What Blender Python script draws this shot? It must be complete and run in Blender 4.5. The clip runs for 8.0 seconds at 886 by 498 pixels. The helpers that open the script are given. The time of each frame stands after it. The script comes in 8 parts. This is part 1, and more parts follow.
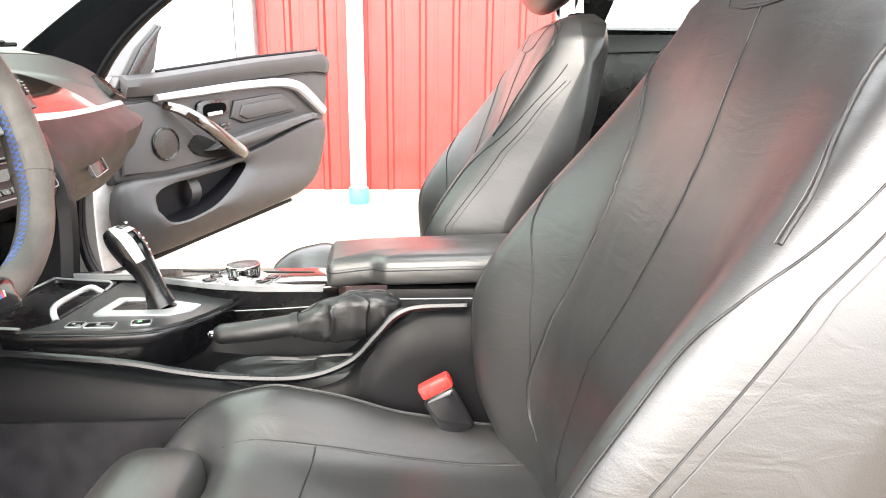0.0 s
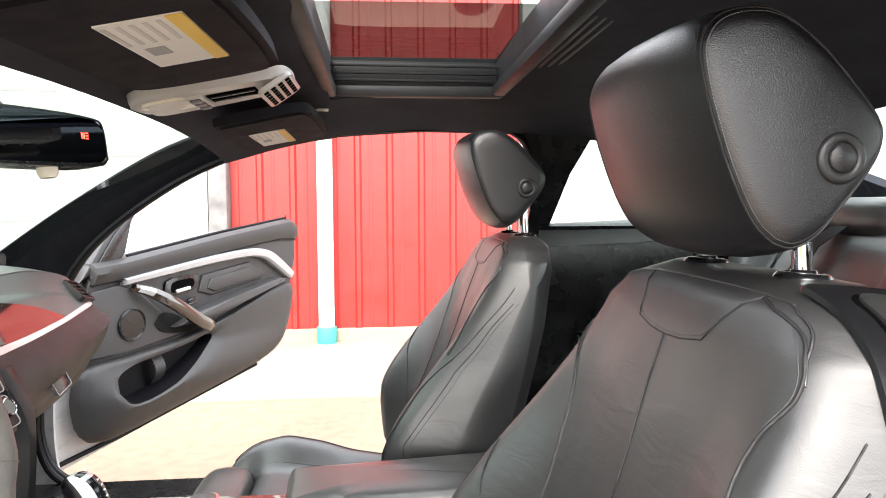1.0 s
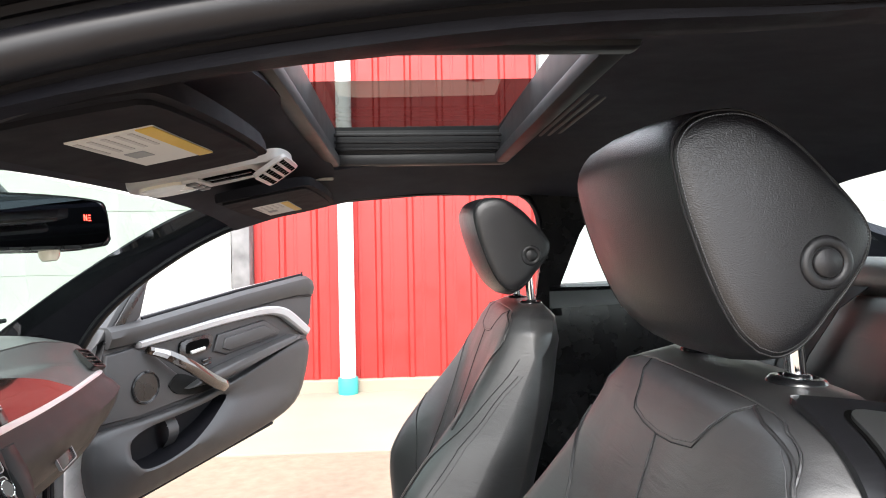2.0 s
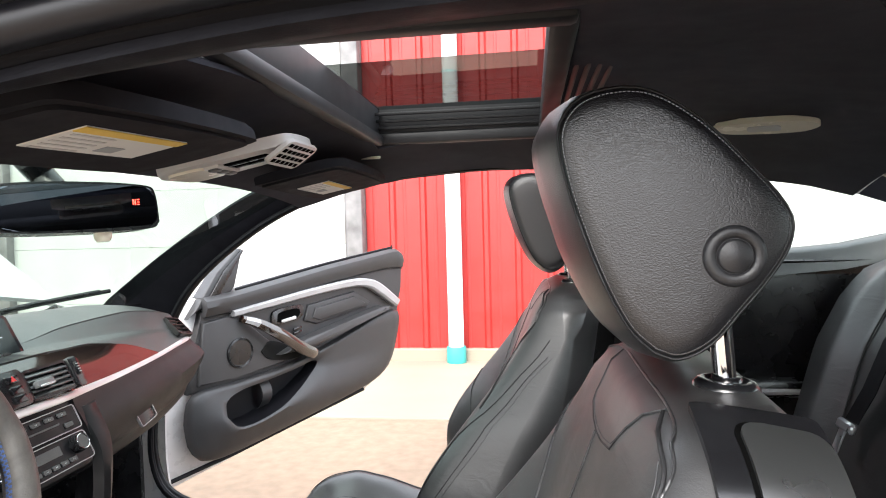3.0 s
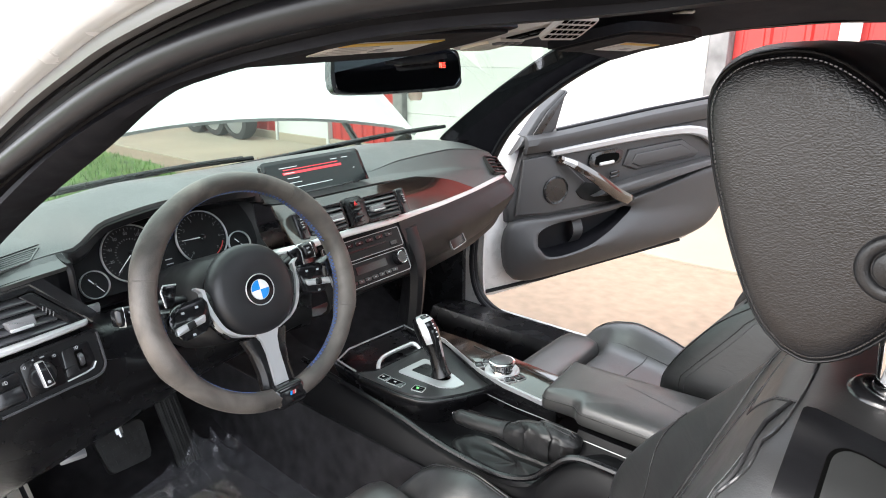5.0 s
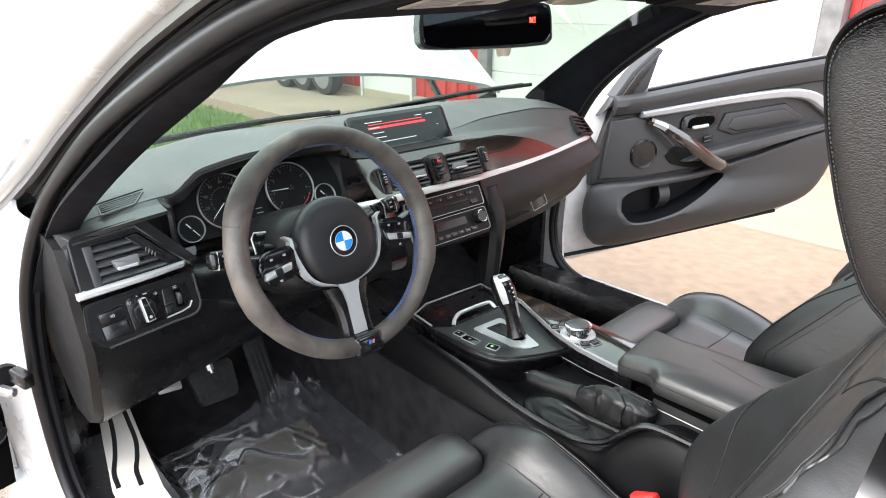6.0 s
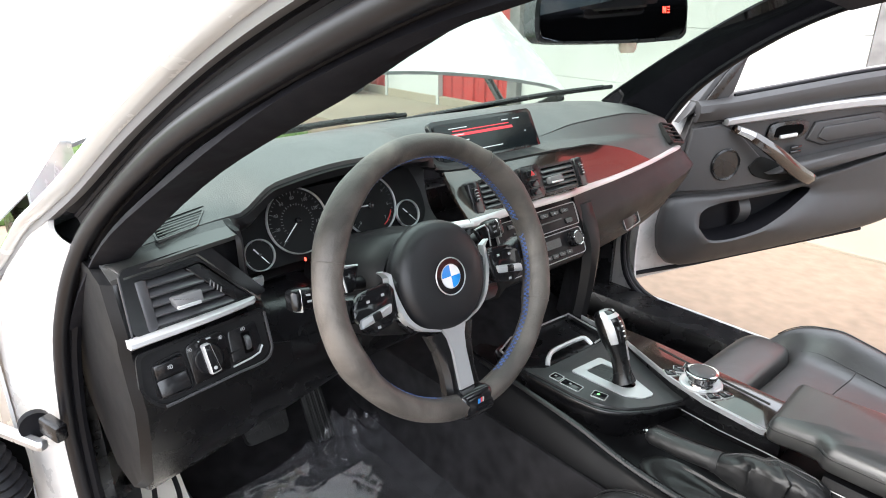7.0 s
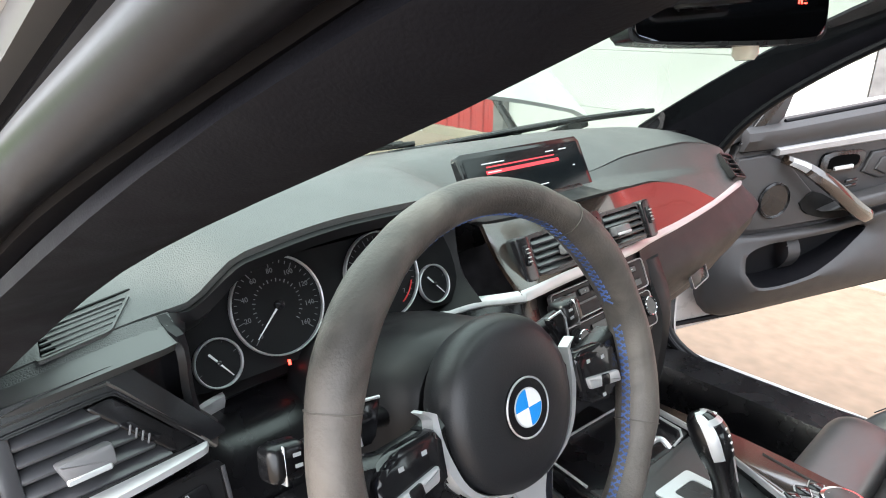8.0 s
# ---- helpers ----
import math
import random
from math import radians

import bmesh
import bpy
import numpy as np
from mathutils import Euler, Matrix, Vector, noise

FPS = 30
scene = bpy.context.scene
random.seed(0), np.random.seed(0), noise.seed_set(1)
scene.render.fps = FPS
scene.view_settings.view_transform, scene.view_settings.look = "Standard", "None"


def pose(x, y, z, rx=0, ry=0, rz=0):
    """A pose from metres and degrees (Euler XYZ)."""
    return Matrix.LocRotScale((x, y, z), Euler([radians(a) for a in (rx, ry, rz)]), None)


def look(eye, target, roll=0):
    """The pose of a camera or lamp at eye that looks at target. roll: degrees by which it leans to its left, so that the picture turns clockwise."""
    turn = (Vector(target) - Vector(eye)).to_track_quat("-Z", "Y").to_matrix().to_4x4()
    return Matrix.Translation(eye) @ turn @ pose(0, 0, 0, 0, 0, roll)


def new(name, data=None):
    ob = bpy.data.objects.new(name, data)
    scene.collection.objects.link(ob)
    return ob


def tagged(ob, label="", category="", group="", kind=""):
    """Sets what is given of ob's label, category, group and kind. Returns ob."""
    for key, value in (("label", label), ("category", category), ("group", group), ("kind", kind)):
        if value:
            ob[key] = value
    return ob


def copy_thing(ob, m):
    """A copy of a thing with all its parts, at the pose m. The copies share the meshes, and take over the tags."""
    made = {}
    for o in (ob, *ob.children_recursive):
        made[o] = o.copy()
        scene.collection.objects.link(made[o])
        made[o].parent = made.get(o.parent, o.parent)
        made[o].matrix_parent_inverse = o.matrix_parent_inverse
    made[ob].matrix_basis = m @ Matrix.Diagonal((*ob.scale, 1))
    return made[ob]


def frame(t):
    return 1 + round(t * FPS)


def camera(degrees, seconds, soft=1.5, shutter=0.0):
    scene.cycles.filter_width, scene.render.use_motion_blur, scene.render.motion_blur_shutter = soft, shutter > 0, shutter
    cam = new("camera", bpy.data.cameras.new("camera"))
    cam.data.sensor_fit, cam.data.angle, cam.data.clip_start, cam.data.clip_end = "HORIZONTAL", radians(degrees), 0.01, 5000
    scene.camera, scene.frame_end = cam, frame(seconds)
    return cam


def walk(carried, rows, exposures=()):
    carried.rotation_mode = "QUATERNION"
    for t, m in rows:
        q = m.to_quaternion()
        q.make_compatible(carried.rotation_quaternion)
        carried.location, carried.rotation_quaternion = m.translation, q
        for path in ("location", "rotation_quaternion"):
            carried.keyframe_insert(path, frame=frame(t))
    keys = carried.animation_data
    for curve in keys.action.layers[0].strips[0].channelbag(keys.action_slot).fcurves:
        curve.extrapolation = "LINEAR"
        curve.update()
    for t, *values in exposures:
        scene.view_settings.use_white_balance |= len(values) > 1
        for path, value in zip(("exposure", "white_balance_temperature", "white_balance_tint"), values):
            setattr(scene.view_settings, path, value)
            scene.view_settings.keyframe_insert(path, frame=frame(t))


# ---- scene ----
cam = camera(69.4, 8.0, soft=1.0)
PATH = [
    (0, (0.388, -0.879, 0.842), (0.49, 1.056, 0.349), 0.5),
    (0.5, (0.408, -0.903, 0.958), (0.559, 1.068, 0.657), 0.1),
    (1, (0.409, -0.91, 1.019), (0.605, 1.076, 0.886), -0.2),
    (1.5, (0.419, -0.908, 1.05), (0.61, 1.083, 1.038), -0.4),
    (1.7, (0.422, -0.904, 1.057), (0.599, 1.088, 1.063), -0.6),
    (2.8, (0.59, -0.893, 1.077), (0.405, 1.098, 1.021), -1.7),
    (3, (0.614, -0.887, 1.077), (0.338, 1.092, 0.992), -1.5),
    (3.5, (0.649, -0.862, 1.106), (0.099, 1.05, 0.904), -1.7),
    (4, (0.676, -0.87, 1.158), (-0.198, 0.891, 0.794), -1.5),
    (4.5, (0.727, -0.875, 1.165), (-0.337, 0.744, 0.669), -0.9),
    (5, (0.751, -0.862, 1.162), (-0.461, 0.604, 0.544), -0.2),
    (5.2, (0.758, -0.865, 1.16), (-0.508, 0.538, 0.504), -0.3),
    (6.3, (0.733, -0.867, 1.159), (-0.637, 0.386, 0.417), 0.3),
    (6.5, (0.679, -0.871, 1.158), (-0.697, 0.376, 0.414), 0.6),
    (7, (0.517, -0.845, 1.135), (-0.868, 0.397, 0.402), 0.6),
    (7.5, (0.358, -0.771, 1.111), (-1.017, 0.497, 0.403), 0.7),
    (8, (0.249, -0.699, 1.089), (-1.112, 0.61, 0.431), 1.0),
]
walk(cam, [(t, look(eye, target, roll)) for t, eye, target, roll in PATH],
     [(0, 2.72, 6600, 10), (0.5, 2.47, 6550, 10), (1.0, 2.05, 6400, 10), (1.5, 1.79, 6150, 10), (3.0, 1.77, 6150, 10), (5.0, 1.74, 6150, 10), (6.5, 1.68, 6150, 10), (7.0, 1.68, 6150, 10), (8, 1.78, 6150, 10)])

# ---------------------------------------------------------------- world, sun
world = bpy.data.worlds.new("sky")
scene.world = world
world.use_nodes = True
wn, wl = world.node_tree.nodes, world.node_tree.links
sky = wn.new("ShaderNodeTexSky")
sky.sky_type, sky.sun_disc = "NISHITA", False
sky.sun_elevation, sky.sun_rotation = radians(41), radians(196)
sky.air_density, sky.dust_density, sky.ozone_density = 1.0, 6.0, 0.6
soft_sky = wn.new("ShaderNodeMix")
soft_sky.data_type = "RGBA"
soft_sky.inputs["Factor"].default_value = 0.75
soft_sky.inputs["B"].default_value = (9.5, 9.7, 9.9, 1)
wl.new(sky.outputs["Color"], soft_sky.inputs["A"])
wl.new(soft_sky.outputs["Result"], wn["Background"].inputs["Color"])
wn["Background"].inputs["Strength"].default_value = 0.20

sun = new("sun", bpy.data.lights.new("sun", "SUN"))
sun.data.energy, sun.data.angle, sun.data.color = 0.8, radians(18), (1.0, 0.95, 0.88)
sun.matrix_world = look((-1.4, -4.9, 4.5), (0, 0, 0))

# ---------------------------------------------------------------- materials


def material(name, colour, rough=0.5, metal=0.0, vary=0.25, scale=6.0, grain=0.0, grain_scale=300.0, coat=0.0,
             rough_vary=0.12, spec=0.5, grain_way=(1, 1, 1), grain_kind="noise", sheen=0.0, crease=0.0):
    """Principled surface with stains at a large scale, and relief at a fine one."""
    m = bpy.data.materials.new(name)
    m.use_nodes = True
    n, l = m.node_tree.nodes, m.node_tree.links
    b = n["Principled BSDF"]
    co = n.new("ShaderNodeTexCoord")
    big = n.new("ShaderNodeTexNoise")
    big.inputs["Scale"].default_value, big.inputs["Detail"].default_value = scale, 6
    l.new(co.outputs["Object"], big.inputs["Vector"])
    ramp = n.new("ShaderNodeMapRange")
    ramp.inputs["From Min"].default_value, ramp.inputs["From Max"].default_value = 0.3, 0.7
    ramp.inputs["To Min"].default_value, ramp.inputs["To Max"].default_value = 1 - vary, 1 + vary
    l.new(big.outputs["Fac"], ramp.inputs["Value"])
    mul = n.new("ShaderNodeVectorMath")
    mul.operation = "SCALE"
    mul.inputs[0].default_value = colour
    l.new(ramp.outputs["Result"], mul.inputs["Scale"])
    l.new(mul.outputs["Vector"], b.inputs["Base Color"])
    rr = n.new("ShaderNodeMapRange")
    rr.inputs["From Min"].default_value, rr.inputs["From Max"].default_value = 0.3, 0.7
    rr.inputs["To Min"].default_value, rr.inputs["To Max"].default_value = max(0.02, rough - rough_vary), min(1, rough + rough_vary)
    mid = n.new("ShaderNodeTexNoise")
    mid.inputs["Scale"].default_value, mid.inputs["Detail"].default_value = scale * 4, 4
    l.new(co.outputs["Object"], mid.inputs["Vector"])
    l.new(mid.outputs["Fac"], rr.inputs["Value"])
    l.new(rr.outputs["Result"], b.inputs["Roughness"])
    b.inputs["Metallic"].default_value = metal
    b.inputs["Coat Weight"].default_value = coat
    b.inputs["Coat Roughness"].default_value = 0.06
    b.inputs["Specular IOR Level"].default_value = spec
    b.inputs["Sheen Weight"].default_value = sheen
    if grain:
        if grain_kind == "cells":
            g = n.new("ShaderNodeTexVoronoi")
            g.feature = "DISTANCE_TO_EDGE"
            g.inputs["Scale"].default_value = grain_scale
            warp = n.new("ShaderNodeTexNoise")
            warp.inputs["Scale"].default_value = grain_scale * 0.4
            add = n.new("ShaderNodeVectorMath")
            add.operation = "MULTIPLY_ADD"
            add.inputs[1].default_value = (1.2 / grain_scale,) * 3
            l.new(co.outputs["Object"], warp.inputs["Vector"])
            l.new(warp.outputs["Color"], add.inputs[0])
            stretch = n.new("ShaderNodeVectorMath")
            stretch.operation = "MULTIPLY"
            stretch.inputs[1].default_value = grain_way
            l.new(co.outputs["Object"], stretch.inputs[0])
            l.new(stretch.outputs["Vector"], add.inputs[2])
            l.new(add.outputs["Vector"], g.inputs["Vector"])
            cut = n.new("ShaderNodeMapRange")
            cut.inputs["From Max"].default_value = 0.25
            l.new(g.outputs["Distance"], cut.inputs["Value"])
            height = cut.outputs["Result"]
        else:
            g = n.new("ShaderNodeTexNoise")
            g.inputs["Scale"].default_value, g.inputs["Detail"].default_value = grain_scale, 3
            l.new(co.outputs["Object"], g.inputs["Vector"])
            height = g.outputs["Fac"]
        bump = n.new("ShaderNodeBump")
        bump.inputs["Strength"].default_value, bump.inputs["Distance"].default_value = grain, 0.0006
        l.new(height, bump.inputs["Height"])
        if crease:
            soft = n.new("ShaderNodeTexNoise")
            soft.inputs["Scale"].default_value, soft.inputs["Detail"].default_value, soft.inputs["Distortion"].default_value = 22, 3, 1.2
            way = n.new("ShaderNodeMapping")
            way.inputs["Scale"].default_value, way.inputs["Rotation"].default_value = (1.0, 0.6, 2.2), (0.3, 0.2, 0.5)
            fold = n.new("ShaderNodeBump")
            fold.inputs["Strength"].default_value, fold.inputs["Distance"].default_value = crease, 0.0022
            l.new(co.outputs["Object"], way.inputs["Vector"])
            l.new(way.outputs["Vector"], soft.inputs["Vector"])
            l.new(soft.outputs["Fac"], fold.inputs["Height"])
            l.new(fold.outputs["Normal"], bump.inputs["Normal"])
        l.new(bump.outputs["Normal"], b.inputs["Normal"])
    return m


def streaked(name, dark, light, rough, scale, stretch, coat=0.0, metal=0.0):
    """Wood or brushed metal: noise drawn out along one way."""
    m = bpy.data.materials.new(name)
    m.use_nodes = True
    n, l = m.node_tree.nodes, m.node_tree.links
    b = n["Principled BSDF"]
    co, mp = n.new("ShaderNodeTexCoord"), n.new("ShaderNodeMapping")
    mp.inputs["Scale"].default_value = stretch
    no = n.new("ShaderNodeTexNoise")
    no.inputs["Scale"].default_value, no.inputs["Detail"].default_value = scale, 8
    ra = n.new("ShaderNodeValToRGB")
    ra.color_ramp.elements[0].color, ra.color_ramp.elements[1].color = (*dark, 1), (*light, 1)
    ra.color_ramp.elements[0].position, ra.color_ramp.elements[1].position = 0.35, 0.68
    l.new(co.outputs["Object"], mp.inputs["Vector"])
    l.new(mp.outputs["Vector"], no.inputs["Vector"])
    l.new(no.outputs["Fac"], ra.inputs["Fac"])
    l.new(ra.outputs["Color"], b.inputs["Base Color"])
    b.inputs["Roughness"].default_value, b.inputs["Metallic"].default_value = rough, metal
    b.inputs["Coat Weight"].default_value, b.inputs["Coat Roughness"].default_value = coat, 0.05
    return m


def glass(name, tint, gloss=0.04):
    """A thin pane: clear with a tint, and a Fresnel sheen."""
    m = bpy.data.materials.new(name)
    m.use_nodes = True
    n, l = m.node_tree.nodes, m.node_tree.links
    out = n["Material Output"]
    n.remove(n["Principled BSDF"])
    clear, shine, mix = n.new("ShaderNodeBsdfTransparent"), n.new("ShaderNodeBsdfGlossy"), n.new("ShaderNodeMixShader")
    facing, power, scale = n.new("ShaderNodeLayerWeight"), n.new("ShaderNodeMath"), n.new("ShaderNodeMath")
    facing.inputs["Blend"].default_value = 0.5
    power.operation, power.inputs[1].default_value = "POWER", 5
    scale.operation, scale.inputs[1].default_value, scale.inputs[2].default_value = "MULTIPLY_ADD", 0.7, gloss
    clear.inputs["Color"].default_value = (*tint, 1)
    shine.inputs["Roughness"].default_value = 0.02
    l.new(facing.outputs["Facing"], power.inputs[0])
    l.new(power.outputs["Value"], scale.inputs[0])
    l.new(scale.outputs["Value"], mix.inputs["Fac"])
    l.new(clear.outputs["BSDF"], mix.inputs[1])
    l.new(shine.outputs["BSDF"], mix.inputs[2])
    l.new(mix.outputs["Shader"], out.inputs["Surface"])
    return m


def glowing(name, colour, strength):
    m = bpy.data.materials.new(name)
    m.use_nodes = True
    b = m.node_tree.nodes["Principled BSDF"]
    b.inputs["Base Color"].default_value = (*colour, 1)
    b.inputs["Emission Color"].default_value = (*colour, 1)
    b.inputs["Emission Strength"].default_value = strength
    return m


def worn(name, low, high, scale, rough, bump):
    """Napped cloth: two tones in soft worn patches, with a fine nap."""
    m = bpy.data.materials.new(name)
    m.use_nodes = True
    n, l = m.node_tree.nodes, m.node_tree.links
    b = n["Principled BSDF"]
    co, patch, fine = n.new("ShaderNodeTexCoord"), n.new("ShaderNodeTexNoise"), n.new("ShaderNodeTexNoise")
    patch.inputs["Scale"].default_value, patch.inputs["Detail"].default_value, patch.inputs["Distortion"].default_value = scale, 7, 0.8
    fine.inputs["Scale"].default_value, fine.inputs["Detail"].default_value = 420, 4
    ramp = n.new("ShaderNodeValToRGB")
    ramp.color_ramp.elements[0].position, ramp.color_ramp.elements[1].position = 0.38, 0.62
    ramp.color_ramp.elements[0].color, ramp.color_ramp.elements[1].color = (*low, 1), (*high, 1)
    relief = n.new("ShaderNodeBump")
    relief.inputs["Strength"].default_value, relief.inputs["Distance"].default_value = bump, 0.0008
    soft = n.new("ShaderNodeBump")
    soft.inputs["Strength"].default_value, soft.inputs["Distance"].default_value = 0.5, 0.002
    for t in (patch, fine):
        l.new(co.outputs["Object"], t.inputs["Vector"])
    l.new(patch.outputs["Fac"], ramp.inputs["Fac"])
    l.new(ramp.outputs["Color"], b.inputs["Base Color"])
    l.new(patch.outputs["Fac"], soft.inputs["Height"])
    l.new(soft.outputs["Normal"], relief.inputs["Normal"])
    l.new(fine.outputs["Fac"], relief.inputs["Height"])
    l.new(relief.outputs["Normal"], b.inputs["Normal"])
    b.inputs["Roughness"].default_value, b.inputs["Specular IOR Level"].default_value = rough, 0.45
    return m


LEATHER = material("black leather", (0.0180, 0.0178, 0.0182), 0.41, vary=0.14, rough_vary=0.07, spec=0.88, scale=3, crease=0.28, grain=0.07, grain_scale=520, grain_kind="cells")
LEATHER_GRAIN = material("grained leather", (0.0040, 0.0039, 0.0052), 0.35, vary=0.08, rough_vary=0.04, spec=0.70, scale=3, grain=0.20, grain_scale=540, grain_way=(0.75, 0.75, 1.35), grain_kind="cells")
# Base lifted above the seat leather to paint in the armrest's sky sheen.
LEATHER_SOFT = material("smooth sheen-toned leather", (0.032, 0.0314, 0.0308), 0.36, vary=0.14, rough_vary=0.06, spec=0.95, scale=3, crease=0.30, grain=0.10, grain_scale=420, grain_kind="cells")
PIPING = material("leather piping", (0.020, 0.020, 0.021), 0.36, vary=0.08, rough_vary=0.03, spec=0.8)
SEAM = material("seam", (0.009, 0.009, 0.010), 0.6)
STITCH = material("dark thread", (0.060, 0.060, 0.062), 0.6)
GAITER = material("matt creased leather", (0.009, 0.009, 0.0095), 0.42, vary=0.12, rough_vary=0.06, spec=0.55, scale=3, crease=0.4, grain=0.12, grain_scale=480, grain_kind="cells")
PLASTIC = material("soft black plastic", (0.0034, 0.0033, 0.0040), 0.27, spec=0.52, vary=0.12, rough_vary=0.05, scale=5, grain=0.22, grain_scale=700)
# Much paler than the lower plastic: windscreen light on the top is in its colour.
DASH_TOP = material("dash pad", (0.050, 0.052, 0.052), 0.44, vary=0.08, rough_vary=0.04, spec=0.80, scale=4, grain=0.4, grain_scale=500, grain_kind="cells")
DOOR_GREY = material("door panel plastic", (0.024, 0.0235, 0.0245), 0.48, vary=0.06, rough_vary=0.04, scale=5, grain=0.3, grain_scale=700)
GLOVE = material("glovebox plastic", (0.0090, 0.0090, 0.0096), 0.46, vary=0.08, rough_vary=0.05, spec=0.26, scale=5, grain=0.3, grain_scale=700)
MATT_BLACK = material("matt black plastic", (0.0060, 0.0060, 0.0068), 0.46, spec=0.30, vary=0.1)
TRIM_BLACK = material("satin black trim", (0.0075, 0.0075, 0.0085), 0.22, vary=0.08, rough_vary=0.03, spec=0.65)
SLAT = material("satin grey-black slat", (0.045, 0.045, 0.049), 0.32, vary=0.06, rough_vary=0.03, spec=0.7)
HUB_BLACK = material("padded airbag cover", (0.013, 0.013, 0.0145), 0.42, vary=0.06, rough_vary=0.03, spec=0.45, grain=0.3, grain_scale=700)
KNOB_GREY = material("grey knob face", (0.14, 0.14, 0.145), 0.4, vary=0.05)
GAUGE_MARK = material("dim dial print", (0.13, 0.135, 0.14), 0.6, vary=0.05)
FLAP = material("smooth moulded vinyl", (0.020, 0.0205, 0.0205), 0.31, vary=0.08, rough_vary=0.04, spec=1.0)
# Grey base carries the pale sky reflection seen on the dark moulding.
MOULD = material("roof moulding with sky sheen in its grey", (0.15, 0.15, 0.152), 0.36, vary=0.05, rough_vary=0.04)
BROW = material("polished black moulding", (0.030, 0.030, 0.029), 0.38, vary=0.06, rough_vary=0.03, spec=1.0)
DIM_MARK = material("grey print", (0.32, 0.33, 0.34), 0.6, vary=0.05)
GLOSS = material("gloss black", (0.008, 0.008, 0.009), 0.10, vary=0.2, rough_vary=0.04)
RUBBER = material("rubber seal", (0.0045, 0.0045, 0.0060), 0.52, vary=0.1, rough_vary=0.03, scale=9, grain=0.1, grain_scale=200, spec=0.15)
SEAL = material("satin rubber door seal", (0.0045, 0.0043, 0.0056), 0.38, vary=0.1, rough_vary=0.03, scale=9, grain=0.05, grain_scale=200, spec=0.32)
PILLAR = material("dark pillar cloth", (0.0060, 0.0060, 0.0086), 0.65, vary=0.15, scale=8, grain=0.2, grain_scale=900, spec=0.14)
FABRIC = material("dark headliner cloth", (0.037, 0.038, 0.049), 0.95, vary=0.15, scale=8, grain=0.5, grain_scale=900, spec=0.15)
CONSOLE = material("matt black console plastic", (0.0034, 0.0034, 0.0040), 0.48, spec=0.16, vary=0.12, rough_vary=0.05, scale=5, grain=0.25, grain_scale=700)
RAIL = material("smooth dark rail plastic", (0.016, 0.016, 0.018), 0.5, vary=0.05, rough_vary=0.03, spec=0.35)
VISOR = material("dark visor cloth", (0.014, 0.014, 0.0175), 0.9, vary=0.12, scale=8, grain=0.4, grain_scale=900, spec=0.15)
CARPET = material("black carpet", (0.016, 0.0153, 0.0168), 0.95, vary=0.45, scale=26, grain=1.0, grain_scale=900, spec=0.15)
SUEDE = worn("grey suede", (0.048, 0.043, 0.039), (0.110, 0.098, 0.087), 14, 0.45, 0.6)
ALU = streaked("brushed aluminium", (0.52, 0.52, 0.53), (0.66, 0.66, 0.67), 0.42, 60, (1, 0.06, 1), metal=0.6)
SILVER = material("satin silver", (0.55, 0.56, 0.57), 0.38, metal=0.6, vary=0.05, rough_vary=0.06)
PANEL_SILVER = material("centre stack face", (0.007, 0.007, 0.0078), 0.45, metal=0.0, vary=0.08, spec=0.25)
DOOR_SILVER = material("satin silver door trim", (0.36, 0.36, 0.37), 0.42, metal=0.4, vary=0.05, rough_vary=0.04)
SILL_METAL = material("pale sill metal", (0.62, 0.58, 0.52), 0.5, metal=0.3, vary=0.06)
CHROME = material("chrome", (0.78, 0.78, 0.79), 0.07, metal=1.0, vary=0.03, rough_vary=0.03)
WOOD = streaked("dark wood veneer", (0.008, 0.006, 0.005), (0.038, 0.026, 0.019), 0.14, 26, (1.0, 0.12, 1.0), coat=1.0)
WHITE_PAINT = material("white car paint", (0.60, 0.61, 0.60), 0.25, vary=0.03, coat=1.0, rough_vary=0.05)
WHITE_JAMB = material("white jamb paint", (0.50, 0.485, 0.475), 0.32, vary=0.05, scale=8, coat=0.6)
WHITE_MARK = material("white print", (0.72, 0.73, 0.74), 0.6, vary=0.05)
BLACK_PRINT = material("black print", (0.006, 0.006, 0.006), 0.7, spec=0.15)
# Black without gloss: painted shade for holes and slots modelled too shallow.
SLOT_SHADE = material("slot shade black", (0.003, 0.003, 0.003), 0.9, spec=0.0)
BLUE_THREAD = material("blue thread", (0.060, 0.11, 0.29), 0.6, vary=0.25, scale=60)
BLUE_ENAMEL = material("blue enamel", (0.02, 0.27, 0.75), 0.15, vary=0.03, coat=1.0)
WHITE_ENAMEL = material("white enamel", (0.82, 0.83, 0.85), 0.15, vary=0.03, coat=1.0)
RED_PLASTIC = material("red plastic", (0.72, 0.035, 0.03), 0.30, vary=0.05)
RED_PRINT = material("red print", (0.55, 0.03, 0.03), 0.5)
LABEL = material("paper label", (0.72, 0.71, 0.68), 0.6, vary=0.05)
YELLOW = material("yellow label band", (0.75, 0.50, 0.08), 0.6, vary=0.05)
GREY_PLASTIC = material("pale console plastic", (0.52, 0.50, 0.49), 0.42, vary=0.06)
LENS = material("frosted lamp lens", (0.80, 0.74, 0.62), 0.22, vary=0.08)
DIAL = material("dial face", (0.006, 0.006, 0.007), 0.7, spec=0.2)
SCREEN = material("screen glass", (0.006, 0.008, 0.009), 0.10, vary=0.05, rough_vary=0.03, spec=0.3)
SCREEN_RED = glowing("screen red", (0.50, 0.03, 0.04), 0.45)
SCREEN_TEXT = glowing("screen text", (0.46, 0.48, 0.49), 0.30)
RED_GLOW = glowing("red lamp", (1.0, 0.05, 0.03), 2.2)
